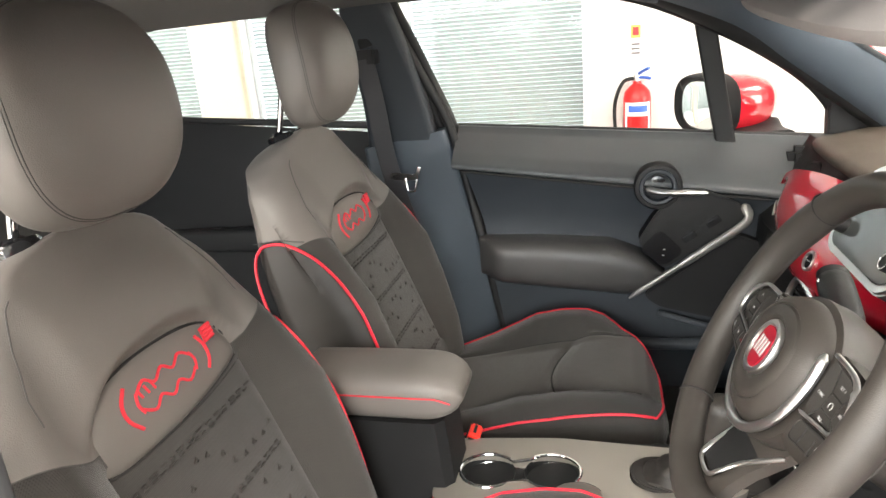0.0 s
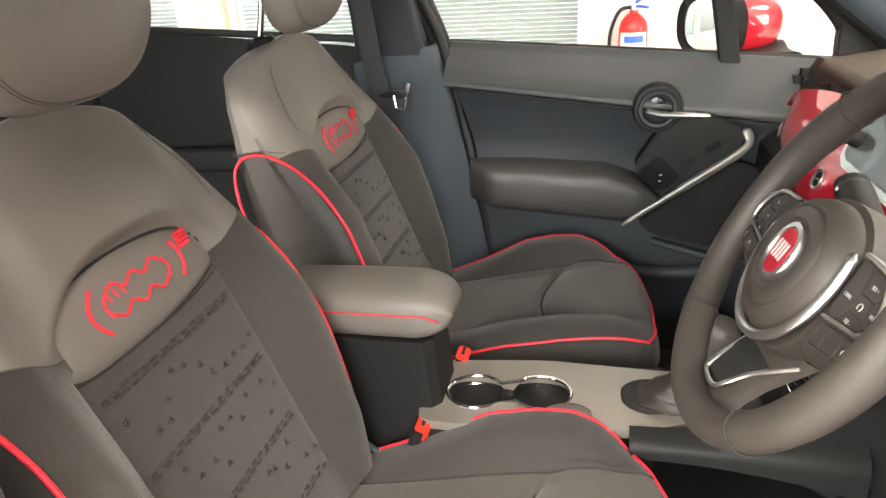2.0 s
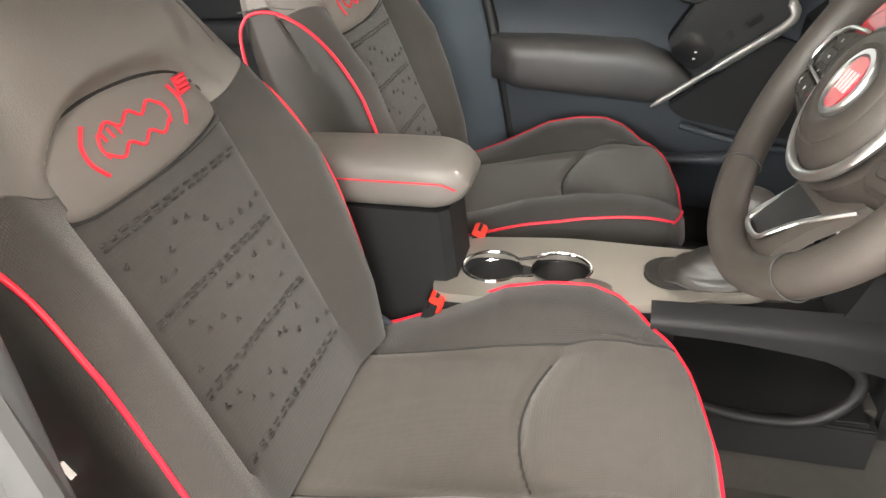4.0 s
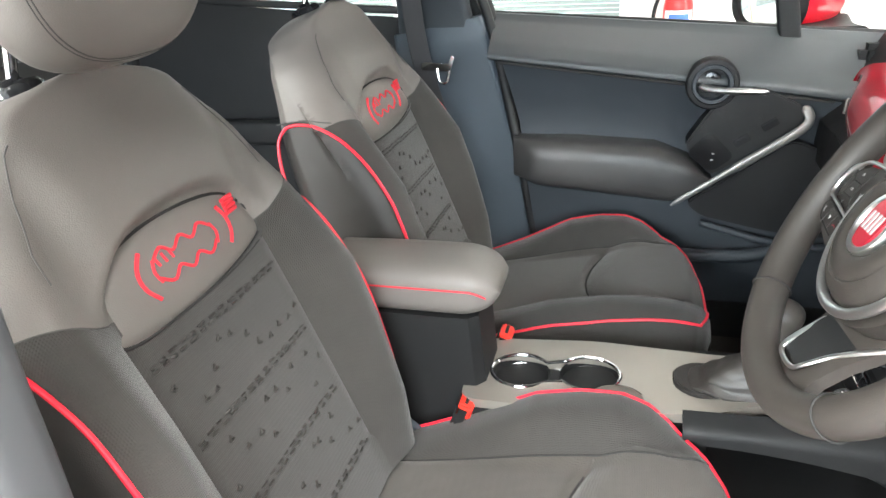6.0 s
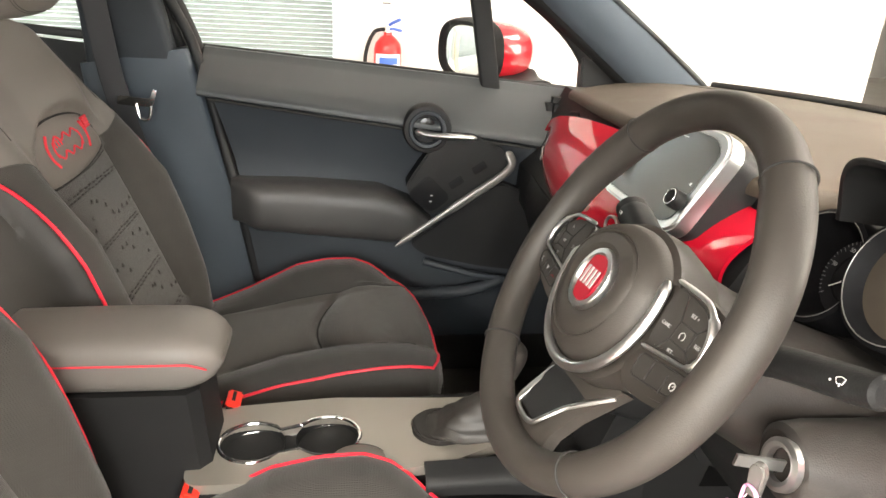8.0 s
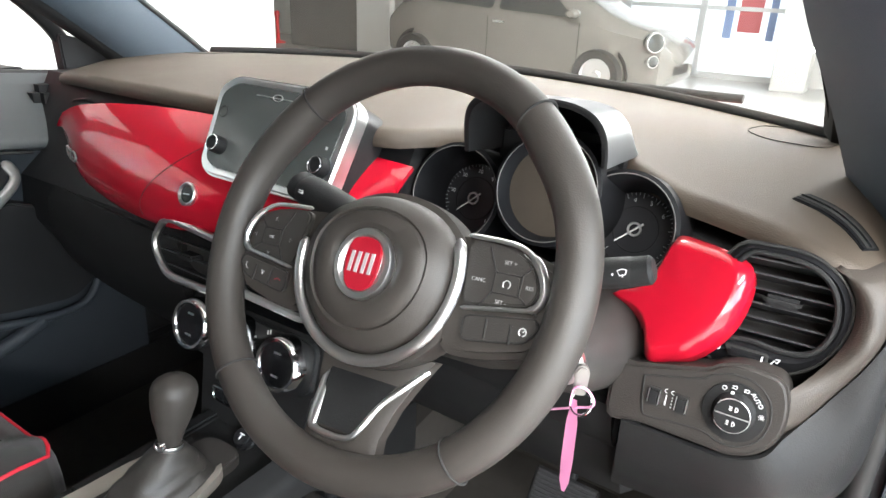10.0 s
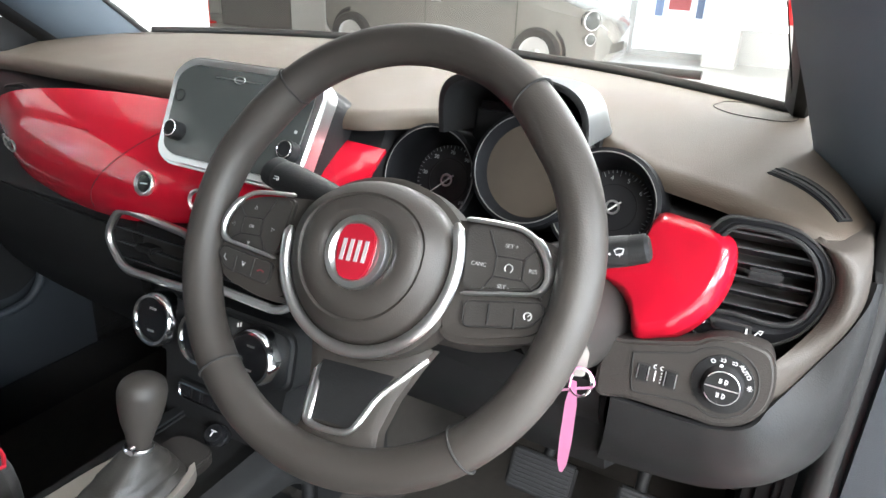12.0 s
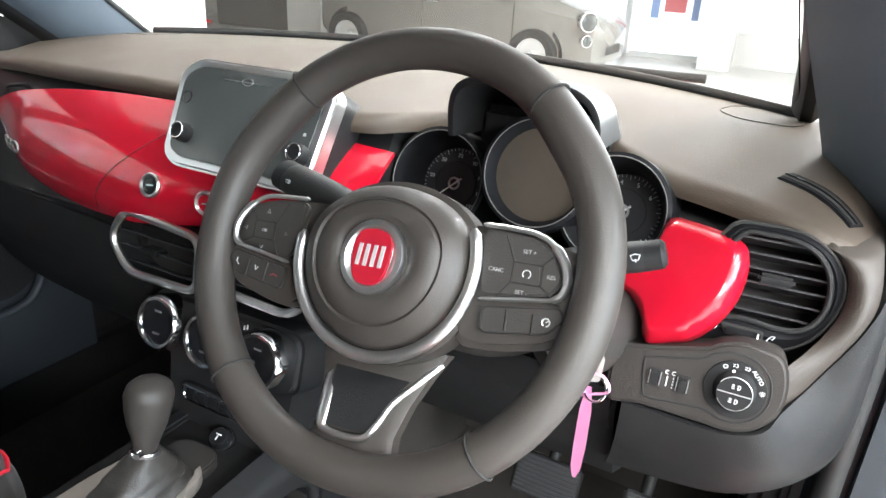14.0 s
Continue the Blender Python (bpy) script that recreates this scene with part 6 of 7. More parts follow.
part("collar_groove", tube([fv3(p.x, p.y, -0.001) for p in lip_out], 0.0016, True, 6), SEAM, dash)
part("wheel_bezel", prism(fv3, rounded([(-0.041, -0.0465), (0.0, -0.0475), (0.0005, -0.0575), (-0.036, -0.0575)], 0.003), -0.004, 0.0075, 0.001), SEAM, dash)
part("vent_wheel", fbox(fv3, -0.036, -0.002, -0.0555, -0.049, 0.0, 0.0115, 0.002), BLACK_GLOSS, dash, "vent thumbwheel")
part("marking", fbox(fv3, -0.0055, -0.004, -0.0548, -0.0495, 0.011, 0.0122), WHITE, dash)
part("marking", tube([fv3(-0.0455 + 0.0018 * math.cos(q), -0.0525 + 0.0024 * math.sin(q), 0.006) for q in (2 * math.pi * j / 12 for j in range(12))], 0.0005, True, 5), WHITE, dash)
part("marking", tube([fv3(a, b, 0.0055) for a, b in ((0.0035, -0.0555), (0.006, -0.0515), (0.0085, -0.0535), (0.0105, -0.0495), (0.0065, -0.05))], 0.0006, n=5), WHITE, dash)
fpas = Fr((0.425, 0.56, 1.03), (0, -1, 0), (0.2, 0, 1))
vent(fpas, rounded([(-0.06, 0.03), (0.0, 0.04), (0.028, 0.02), (0.02, -0.04), (-0.03, -0.05), (-0.06, -0.02)], 0.015), 4, (-0.02, 0.0), "black side air vent", BLACK)

# soft surround of the driver's side vent and light switch
IN = smooth_path([(0.445, -0.68, 1.07), (0.434, -0.7, 1.074), (0.424, -0.714, 1.072), (0.416, -0.725, 1.069), (0.409, -0.737, 1.052), (0.403, -0.741, 1.031), (0.393, -0.736, 1.007), (0.377, -0.722, 0.984), (0.357, -0.706, 0.968), (0.345, -0.69, 0.952), (0.34, -0.67, 0.94)], 6)
OUT = smooth_path([(0.47, -0.72, 1.07), (0.462, -0.742, 1.074), (0.452, -0.755, 1.074), (0.44, -0.763, 1.07), (0.426, -0.765, 1.062), (0.418, -0.769, 1.042), (0.41, -0.768, 1.018), (0.4, -0.758, 0.99), (0.384, -0.738, 0.956), (0.367, -0.722, 0.929), (0.35, -0.7, 0.91)], 6)


def surround(u, v):
    i = min(len(IN) - 1, round(u * (len(IN) - 1)))
    a, b = IN[i], OUT[i]
    if v <= 0.7:
        t = v / 0.7
        bow = 0.006 + 0.011 * sstep(0.0, 0.2, u) * sstep(0.75, 0.55, u)
        return a.lerp(b, t) + Vector((-bow * math.sin(math.pi * t ** 0.8), -0.004 * math.sin(math.pi * t), 0))
    t = (v - 0.7) / 0.3
    return b + Vector((0.2 * t, -0.012 * t * (1 if b.y < -0.7 else 0), -0.006 * t))


part("end_surround", sheet(surround, len(IN) - 1, 16, 0.006), SURROUND, dash, "brown-grey soft surround")
LOW_IN = smooth_path([(0.322, -0.57, 0.901), (0.324, -0.646, 0.9), (0.325, -0.673, 0.902), (0.33, -0.698, 0.911), (0.352, -0.71, 0.922), (0.384, -0.736, 0.954), (0.4, -0.757, 0.99), (0.41, -0.767, 1.02), (0.42, -0.769, 1.045)], 6)
LOW_OUT = smooth_path([(0.372, -0.555, 0.784), (0.377, -0.647, 0.788), (0.379, -0.692, 0.799), (0.386, -0.732, 0.821), (0.4, -0.763, 0.853), (0.412, -0.775, 0.89), (0.424, -0.778, 0.94), (0.432, -0.778, 0.99), (0.442, -0.774, 1.04)], 6)


def lower_panel(u, v):
    """The dark lower end of the dash, rolling away under the light switch."""
    i = min(len(LOW_IN) - 1, round(u * (len(LOW_IN) - 1)))
    if v <= 0.75:
        t = v / 0.75
        return LOW_IN[i].lerp(LOW_OUT[i], t) + Vector((-0.014, -0.004, 0.0)) * math.sin(math.pi * t) * (1 - 0.7 * sstep(0.6, 1, u))
    t = (v - 0.75) / 0.25
    return LOW_OUT[i] + Vector((0.16 * t, -0.004 * t, -0.02 * t * (1 - u)))


part("lower_end_panel", sheet(lower_panel, len(LOW_IN) - 1, 16, 0.006), BLACK, dash, "dark lower end of the dash")
part("side_cheek", box(0.5, 0.86, -0.768, -0.748, 0.4, 1.03, 0.008), DARK, dash)
def slot_row(a, b):
    return [Vector((x, y, pad_z(x, y))) for x, y in ((p.x, p.y) for p in smooth_path([(0.526 + a, -0.663 + b, 0), (0.512 + a, -0.692 + b, 0), (0.495 + a, -0.715 + b, 0), (0.481 + a, -0.73 + b, 0), (0.473 + a, -0.737 + b, 0)], 8))]


for w, h, m, nm in ((0.0085, 0.0016, HOUSING, "demist_bezel"), (0.005, 0.0022, SEAM, "demist_slot")):
    left, right = slot_row(w, -w * 0.66), slot_row(-w, w * 0.66)
    part(nm, loft([[a + Vector((0, 0, h)), b + Vector((0, 0, h)), b - Vector((0, 0, 0.012)), a - Vector((0, 0, 0.012))] for a, b in zip(left, right)]), m, dash, "black demister slot" if m is SEAM else "")
part("demist_rib", tube([p + Vector((0, 0, 0.0024)) for p in slot_row(0, 0)], 0.0012, n=6), BLACK_GLOSS, dash)
part("demist_rim", tube(slot_row(0.0098, -0.0065) + slot_row(-0.0098, 0.0065)[::-1], 0.0012, True, 6), HOUSING, dash)
for s in (-1, 1):
    pts = rounded([(0.735, s * 0.556), (0.8, s * 0.57), (0.818, s * 0.615), (0.803, s * 0.657), (0.747, s * 0.672), (0.708, s * 0.654), (0.703, s * 0.591)], 0.02)
    lin = [(a, b, pad_z(a, b) + 0.0005) for a, b in pts]
    part("speaker_joint", tube(lin, 0.0006, True, 6), SEAM, dash, "fine joint of the dash speaker grille")

# light switch panel
fl = Fr((0.33, -0.643, 0.945), (0.03, -1, 0), (0.28, 0, 1))
keyhole = [(p.x, p.y) for p in smooth_path([(-0.06, 0.004, 0), (-0.056, 0.0085, 0), (-0.03, 0.0155, 0), (-0.0078, 0.022, 0), (0.001, 0.0285, 0), (0.0177, 0.0345, 0), (0.0382, 0.032, 0), (0.0525, 0.0195, 0), (0.0565, 0.0, 0), (0.051, -0.018, 0), (0.0371, -0.03, 0), (0.0197, -0.0325, 0), (0.0028, -0.0275, 0), (-0.025, -0.029, 0), (-0.049, -0.0315, 0), (-0.056, -0.026, 0)], 4, True)]
lp = part("light_panel", prism(fl, keyhole, -0.02, 0.0008, 0.0008), END, dash, "dark light switch panel")
part("panel_groove", tube([fl(a, b, 0.0004) for a, b in keyhole], 0.0012, True, 6), SEAM, lp)
low_face = [(p.x, p.y) for p in smooth_path([(-0.09, 0.012, 0), (-0.072, 0.0165, 0), (-0.04, 0.024, 0), (-0.0073, 0.033, 0), (0.0038, 0.04, 0), (0.0202, 0.0455, 0), (0.04, 0.0455, 0), (0.06, 0.04, 0), (0.069, 0.018, 0), (0.068, -0.01, 0), (0.053, -0.032, 0), (0.03, -0.0425, 0), (0.0037, -0.0425, 0), (-0.055, -0.042, 0), (-0.09, -0.044, 0)], 4, True)]
part("switch_surround", prism(fl, low_face, -0.05, 0.0, 0.004, seg=3), END, dash, "dark brown lower surround")
fk = Fr(fl(0.0255, 0.0005, 0.002), fl.u, fl.v)
knob = part("light_knob", revolve(fk, [(0.0285, -0.002), (0.028, 0.001), (0.0195, 0.0015), (0.018, 0.004), (0.0168, 0.014), (0.0155, 0.0158), (0, 0.0158)], 36), BLACK, lp, "round light switch knob")
part("knob_ring", tube([fk(0.0156 * math.cos(a), 0.0156 * math.sin(a), 0.0152) for a in (radians(-150 + 300 * j / 40) for j in range(41))], 0.0007, n=6), SATIN, knob)
part("knob_bar", fbox(fk, -0.015, 0.015, -0.0005, 0.0005, 0.0155, 0.0164), SATIN, knob)
for b in (0.0068, -0.0068):
    # fog lamp signs: a half round with short rays
    part("marking", tube([fk(0.002 + 0.0022 * math.cos(q), b + 0.0022 * math.sin(q), 0.0162) for q in (radians(-90 + 180 * j / 8) for j in range(9))] + [fk(0.002, b - 0.0022, 0.0162)], 0.00035, n=4), WHITE, knob)
    for q in (-0.0016, 0.0, 0.0016):
        part("marking", fbox(fk, -0.0035, -0.0008, b + q - 0.0003, b + q + 0.0003, 0.0158, 0.0165), WHITE, knob)
part("pointer", fbox(fk, -0.006, -0.003, 0.0165, 0.0195, 0.003, 0.0052, 0.0005), WHITE, lp)
words("AUTO", 0.0055, fk, 0.0168, 0.0175, WHITE, lp, c=0.003, turn=-48)
part("marking", tube([fk(-0.0125 + 0.0018 * math.cos(q), 0.0205 + 0.0018 * math.sin(q), 0.0025) for q in (2 * math.pi * j / 12 for j in range(12))], 0.0004, True, 4), WHITE, lp)
for k, (a, b) in enumerate(((-0.0035, 0.0235), (0.007, 0.0232))):
    part("marking", tube([fk(a + 0.0016 * math.cos(q), b + 0.0016 * math.sin(q), 0.0025) for q in (radians(-90 + 180 * j / 8) for j in range(9))], 0.0004, n=4), WHITE, lp)
    for q in (-0.001, 0.001):
        part("marking", fbox(fk, a - 0.0028, a - 0.0006, b + q - 0.0003, b + q + 0.0003, 0.002, 0.0029), WHITE, lp)
part("marking", revolve(Fr(fk(0.0235, 0.0035, 0.0022), fl.u, fl.v), [(0, 0.0006), (0.0011, 0.0006), (0.0011, 0)], 10), WHITE, lp)
for k in range(8):
    q = math.pi * k / 4
    part("marking", tube([fk(0.0235 + r * math.cos(q), 0.0035 + r * math.sin(q), 0.0026) for r in (0.0017, 0.0027)], 0.0003, n=4), WHITE, lp)
for a in (-0.0472, -0.0208):
    part("roller_well", fbox(fl, a - 0.0065, a + 0.0065, -0.019, 0.0, 0.0005, 0.0014), SEAM, lp)
    part("roller", fbox(fl, a - 0.005, a + 0.005, -0.017, -0.002, 0.0, 0.005, 0.0018), BLACK, lp, "thumb roller")
    for e in (-1, 1):
        part("roller_edge", fbox(fl, a + e * 0.0052 - 0.0004, a + e * 0.0052 + 0.0004, -0.0165, -0.0025, 0.001, 0.0042), SATIN, lp)
part("marking", fbox(fl, -0.0363, -0.0352, -0.0155, -0.005, 0.0008, 0.0016), WHITE, lp)
for k in range(4):
    part("marking", fbox(fl, -0.0305, -0.0292, -0.0165 + 0.0032 * k, -0.015 + 0.0032 * k, 0.0008, 0.0014), ALU, lp)
for a in (-0.0365, -0.03):
    part("marking", tube([fl(a + 0.0018 * math.cos(q), -0.001 + 0.0018 * math.sin(q), 0.0012) for q in (radians(60 + 240 * j / 10) for j in range(11))], 0.0004, n=4), WHITE, lp)
part("knee_panel", sheet(lambda u, v: (0.345 + 0.05 * v * v, -0.21 - 0.345 * u, 0.93 - 0.12 * v - 0.03 * u * (1 - v)), 20, 10, 0.012), BLACK, dash, "black knee panel")

# instrument cluster
clu = thing("instrument_cluster", 0.5, -0.39, 1.0, "three round instruments under an arched hood", "instrument cluster")
GV = (0.34, 0, 0.94)


def hood(u, v, grow=0.0):
    a, w = math.pi * (1 - u), max(v, 0)
    ca, sa = math.cos(a), math.sin(a)
    x = 0.4 + 0.022 * (1 - sa) * (1 - v) + 0.165 * v + 0.014 * u * (1 - v)
    half, hgt = 0.096 - 0.01 * w + grow, 0.076 - 0.008 * w - 0.066 * sstep(0.6, 1.0, w) + grow
    foot = 1.126 - 0.014 * u - 0.012 * w
    return (x, -0.386 + half * abs(ca) ** 0.55 * (1 if ca > 0 else -1), foot + hgt * abs(sa) ** 0.62)


part("hood", sheet(lambda u, v: hood(u, v), 40, 18, 0.0), HOOD_SHEEN, clu, "instrument hood with a cool sheen in its grey")
part("hood_lining", sheet(lambda u, v: hood(u, v, -0.007), 40, 10, 0.0), BLACK, clu, "black hood lining")
part("hood_lip", loft([[hood(i / 40, 0, 0.0), hood(i / 40, -0.008, -0.0025), hood(i / 40, 0, -0.007), hood(i / 40, 0.03, -0.004)] for i in range(41)]), BLACK, clu)
part("cluster_panel", box(0.535, 0.6, -0.56, -0.215, 0.95, 1.11, 0.02), BLACK, clu)
part("cluster_panel", box(0.5, 0.535, -0.47, -0.3, 1.04, 1.142, 0.01), BLACK, clu)
part("cluster_tray", sheet(lambda u, v: (0.37 + 0.17 * v, -0.205 - 0.355 * u, 0.955 + 0.02 * v), 10, 6, 0.01), BLACK, clu)


def gauge(y, z, x, r, reach, marks, needle, label):
    fr = Fr((x, y, z), (0, -1, 0), GV)
    g = part("gauge", revolve(fr, [(r * 0.8, 0.0), (r * 0.86, reach * 0.35), (r, reach), (r + 0.003, reach + 0.003), (r + 0.008, reach), (r + 0.011, -0.05), (0, -0.05)], 44), HOUSING, clu, label)
    part("gauge_rim", tube([fr((r + 0.003) * math.cos(a), (r + 0.003) * math.sin(a), reach + 0.0025) for a in (2 * math.pi * j / 44 for j in range(44))], 0.0007, True, 6), STRIP, g)
    part("dial", revolve(fr, [(r * 0.82, 0.002), (0, 0.002)], 40), GAUGE, g)
    if marks:
        part("dial_ring", revolve(fr, [(r * 0.5, 0.0022), (r * 0.5, 0.004), (r * 0.48, 0.004), (r * 0.48, 0.0022)], 40), DARK, g)
        for t, ang in marks:
            a = radians(ang)
            words(t, 0.0075, fr, r * 0.63 * math.cos(a), r * 0.63 * math.sin(a), ALU, g, "numeral", c=0.003)
        for k in range(41):
            a = radians(225 - 270 * k / 40)
            ln = 0.006 if k % 4 == 0 else 0.003
            part("tick", tube([fr(r * 0.79 * math.cos(a), r * 0.79 * math.sin(a), 0.003), fr((r * 0.79 - ln) * math.cos(a), (r * 0.79 - ln) * math.sin(a), 0.003)], 0.0003, n=4), ALU, g)
        a = radians(needle)
        part("needle", tube([fr(-0.012 * math.cos(a), -0.012 * math.sin(a), 0.008), fr(r * 0.5 * math.cos(a), r * 0.5 * math.sin(a), 0.007)], [0.0014, 0.0007], n=6), WHITE, g, "white needle")
        part("needle_hub", tube([fr(0.0075 * math.cos(q), 0.0075 * math.sin(q), 0.009) for q in (2 * math.pi * j / 20 for j in range(20))], 0.0015, True, 6), SATIN, g)
    else:
        part("display", revolve(fr, [(r * 0.99, 0.03), (r * 0.97, 0.033), (0, 0.0335)], 40), DISPLAY_HAZE, g, "blank display with reflected haze in its tan colour")
    return g


gauge(-0.274, 1.03, 0.498, 0.06, 0.06, [("30", 172), ("50", 130), ("70", 92), ("90", 55), ("110", 20), ("130", -12), ("150", -45)], 222, "speedometer with white numerals")
gauge(-0.413, 1.073, 0.468, 0.059, 0.05, [], 0, "central round display")
gauge(-0.503, 1.042, 0.49, 0.056, 0.06, [("3", 135), ("4", 105), ("5", 72), ("6", 38)], 222, "rev counter with white numerals")

# touch screen
scr = thing("touch_screen", 0.35, -0.04, 1.03, "tablet-like touch screen with bright frame and two knobs", "touch screen")
fs = Fr((0.347, -0.042, 1.106), (0, -1, 0), (0.479, 0, 0.878))
outl = rounded([(-0.132, 0.055), (-0.105, 0.0745), (0.105, 0.0745), (0.132, 0.055), (0.124, -0.061), (0.1, -0.075), (-0.1, -0.075), (-0.124, -0.061)], 0.022)
part("frame", prism(fs, outl, -0.02, 0.004, 0.004, seg=3), SATIN, scr, "satin silver frame")
part("housing", prism(fs, [(a * 0.97, b * 0.97) for a, b in outl], -0.07, -0.018, 0.0), BLACK, scr, "black screen housing")
part("display", prism(fs, [(a * 0.905, b * 0.85) for a, b in outl], 0.002, 0.0055, 0.0015), SCREEN, scr, "dark glossy display")
for a, b in ((-0.087, -0.031), (0.107, -0.028)):
    fk2 = Fr(fs(a, b, 0.005), fs.u, fs.v)
    k = part("knob", revolve(fk2, [(0.0125, 0), (0.0125, 0.016), (0.0105, 0.018), (0.0085, 0.018), (0.008, 0.0165), (0, 0.0165)], 28), BLACK, scr, "black rotary knob")
    part("knob_ring", tube([fk2(0.0105 * math.cos(q), 0.0105 * math.sin(q), 0.0178) for q in (2 * math.pi * j / 24 for j in range(24))], 0.0006, True, 6), CHROME, k)
part("badge_line", fbox(fs, -0.05, 0.03, 0.049, 0.0502, 0.0056, 0.006), SATIN, scr)
part("badge_ring", tube([fs(-0.008 + 0.009 * math.cos(q), 0.05 + 0.0045 * math.sin(q), 0.006) for q in (2 * math.pi * j / 20 for j in range(20))], 0.0007, True, 6), SATIN, scr)
for b in (0.018,):
    part("touch_key", tube([fs(-0.104 + 0.008 * math.cos(q), b + 0.008 * math.sin(q), 0.006) for q in (2 * math.pi * j / 20 for j in range(20))], 0.0008, True, 6), DARK, scr)
    part("touch_key", fbox(fs, 0.101, 0.105, -0.004, 0.0, 0.0056, 0.006), ALU, scr)
for k in range(3):
    part("touch_key", fbox(fs, 0.098 + 0.004 * k, 0.1 + 0.004 * k, -0.02, -0.015, 0.0056, 0.006), ALU, scr)

# climate panel and centre stack
cl = thing("climate_panel", 0.3, -0.03, 0.7, "black climate panel with three chrome-ringed dials", "climate control")
fcl = Fr((0.278, -0.03, 0.817), (0, -1, 0), (0.3, 0, 1))
part("panel", prism(fcl, rounded([(-0.145, 0.012), (-0.12, 0.042), (0.145, 0.045), (0.145, -0.035), (0.12, -0.048), (-0.12, -0.048)], 0.03), -0.06, 0.0, 0.008, seg=3), BLACK, cl, "black oval panel")
for a in (-0.092, 0.0, 0.092):
    f3 = Fr(fcl(a, 0.0, 0.0), fcl.u, fcl.v)
    dial = part("dial", revolve(f3, [(0.04, -0.004), (0.04, 0.006), (0.039, 0.02), (0.036, 0.0245), (0.032, 0.0235), (0.031, 0.02)], 40), CHROME, cl, "chrome-ringed dial")
    part("dial_face", revolve(f3, [(0.033, 0.018), (0.032, 0.0205), (0, 0.0215)], 36), BLACK_GLOSS, dial, "gloss black face")
    for s in (1, -1):
        part("marking", fbox(f3, -0.006, 0.006, s * 0.016 - 0.0012, s * 0.016 + 0.0012, 0.0212, 0.0222), SATIN, dial)
for k in range(2):
    part("marking", fbox(fcl, 0.046 + 0.005 * k, 0.048 + 0.005 * k, 0.026 + 0.002 * k, 0.032 + 0.002 * k, 0.0, 0.001), WHITE, cl)
stack = thing("centre_stack", 0.35, -0.03, 0.45, "black lower centre stack with socket and button strip", "centre stack")
part("stack_body", loft([[(x, -0.03 - w, z), (x, -0.03 + w, z), (x + 0.2, -0.03 + w, z), (x + 0.2, -0.03 - w, z)] for x, w, z in ((0.37, 0.1, 0.46), (0.37, 0.1, 0.6), (0.262, 0.1, 0.606), (0.27, 0.105, 0.66), (0.29, 0.115, 0.74), (0.31, 0.13, 0.84))]), BLACK, stack)
fst = Fr((0.275, -0.02, 0.71), (0, -1, 0), (0.25, 0, 1))
strip_b = part("button_strip", prism(fst, rounded([(-0.065, 0.012), (0.065, 0.012), (0.06, -0.013), (-0.06, -0.013)], 0.008), -0.01, 0.006, 0.003), BLACK, stack, "button strip with chrome edge")
part("strip_edge", tube([fst(a, b, 0.006) for a, b in rounded([(-0.06, 0.009), (0.06, 0.009), (0.056, -0.011), (-0.056, -0.011)], 0.007)], 0.0019, True, 6), CHROME, strip_b)
for k in range(5):
    part("key", fbox(fst, -0.052 + 0.022 * k, -0.034 + 0.022 * k, -0.008, 0.007, 0.004, 0.0085, 0.0015), BLACK_GLOSS, strip_b)
f12 = Fr((0.262, -0.018, 0.634), (0, -1, 0), (0.1, 0, 1))
sock = part("power_socket", revolve(f12, [(0.022, -0.01), (0.022, 0.008), (0.019, 0.012), (0.016, 0.012), (0.015, 0.006), (0, 0.006)], 28), BLACK, stack, "round capped power socket")
part("marking", fbox(f12, -0.004, 0.004, 0.001, 0.003, 0.006, 0.0066), WHITE, sock)
part("marking", fbox(f12, -0.003, 0.003, -0.004, -0.002, 0.006, 0.0066), WHITE, sock)

# ---- steering wheel ----
TH, ROT = radians(29.87), radians(5)
WC = Vector((0.1504, -0.387, 1.0821))
WK = 1.05
A0, B0 = Vector((0, -1, 0)), Vector((math.sin(TH), 0, math.cos(TH)))
fw = Fr(WC, A0 * math.cos(ROT) + B0 * math.sin(ROT), B0 * math.cos(ROT) - A0 * math.sin(ROT), WK)
wheel = thing("steering_wheel", 0.2, -0.391, 1.02, "black leather steering wheel with three spokes and chrome trim", "steering wheel")
rings = []
RJ, RN = 0.1715, 120
for i in range(RN):
    t = 360 * i / RN
    a = radians(t)
    grip = math.exp(-((t - 38) / 12) ** 2) + math.exp(-((t - 142) / 12) ** 2)
    rr = 0.0168 + 0.0012 * grip
    rj = RJ - 0.0025 * grip
    rings.append([fw((rj + rr * math.cos(q)) * math.cos(a), (rj + rr * math.cos(q)) * math.sin(a), rr * 1.08 * math.sin(q)) for q in (2 * math.pi * j / 20 for j in range(20))])
bm = bmesh.new()
vs = [[bm.verts.new(p) for p in r] for r in rings]
for i in range(RN):
    A, B = vs[i], vs[(i + 1) % RN]
    for j in range(20):
        bm.faces.new((A[j], A[(j + 1) % 20], B[(j + 1) % 20], B[j]))
rim = part("rim", bm, RIM, wheel, "black leather rim")
for t in (49.5, 130.5, 225.5, 310):
    a = radians(t)
    part("rim_seam", tube([fw((RJ + 0.0178 * math.cos(q)) * math.cos(a), (RJ + 0.0178 * math.cos(q)) * math.sin(a), 0.019 * math.sin(q)) for q in (2 * math.pi * j / 24 for j in range(24))], 0.0011, True, 6), SEAM, rim)
fhub = Fr(fw(0.003, -0.004, 0), fw.u, fw.v, WK)


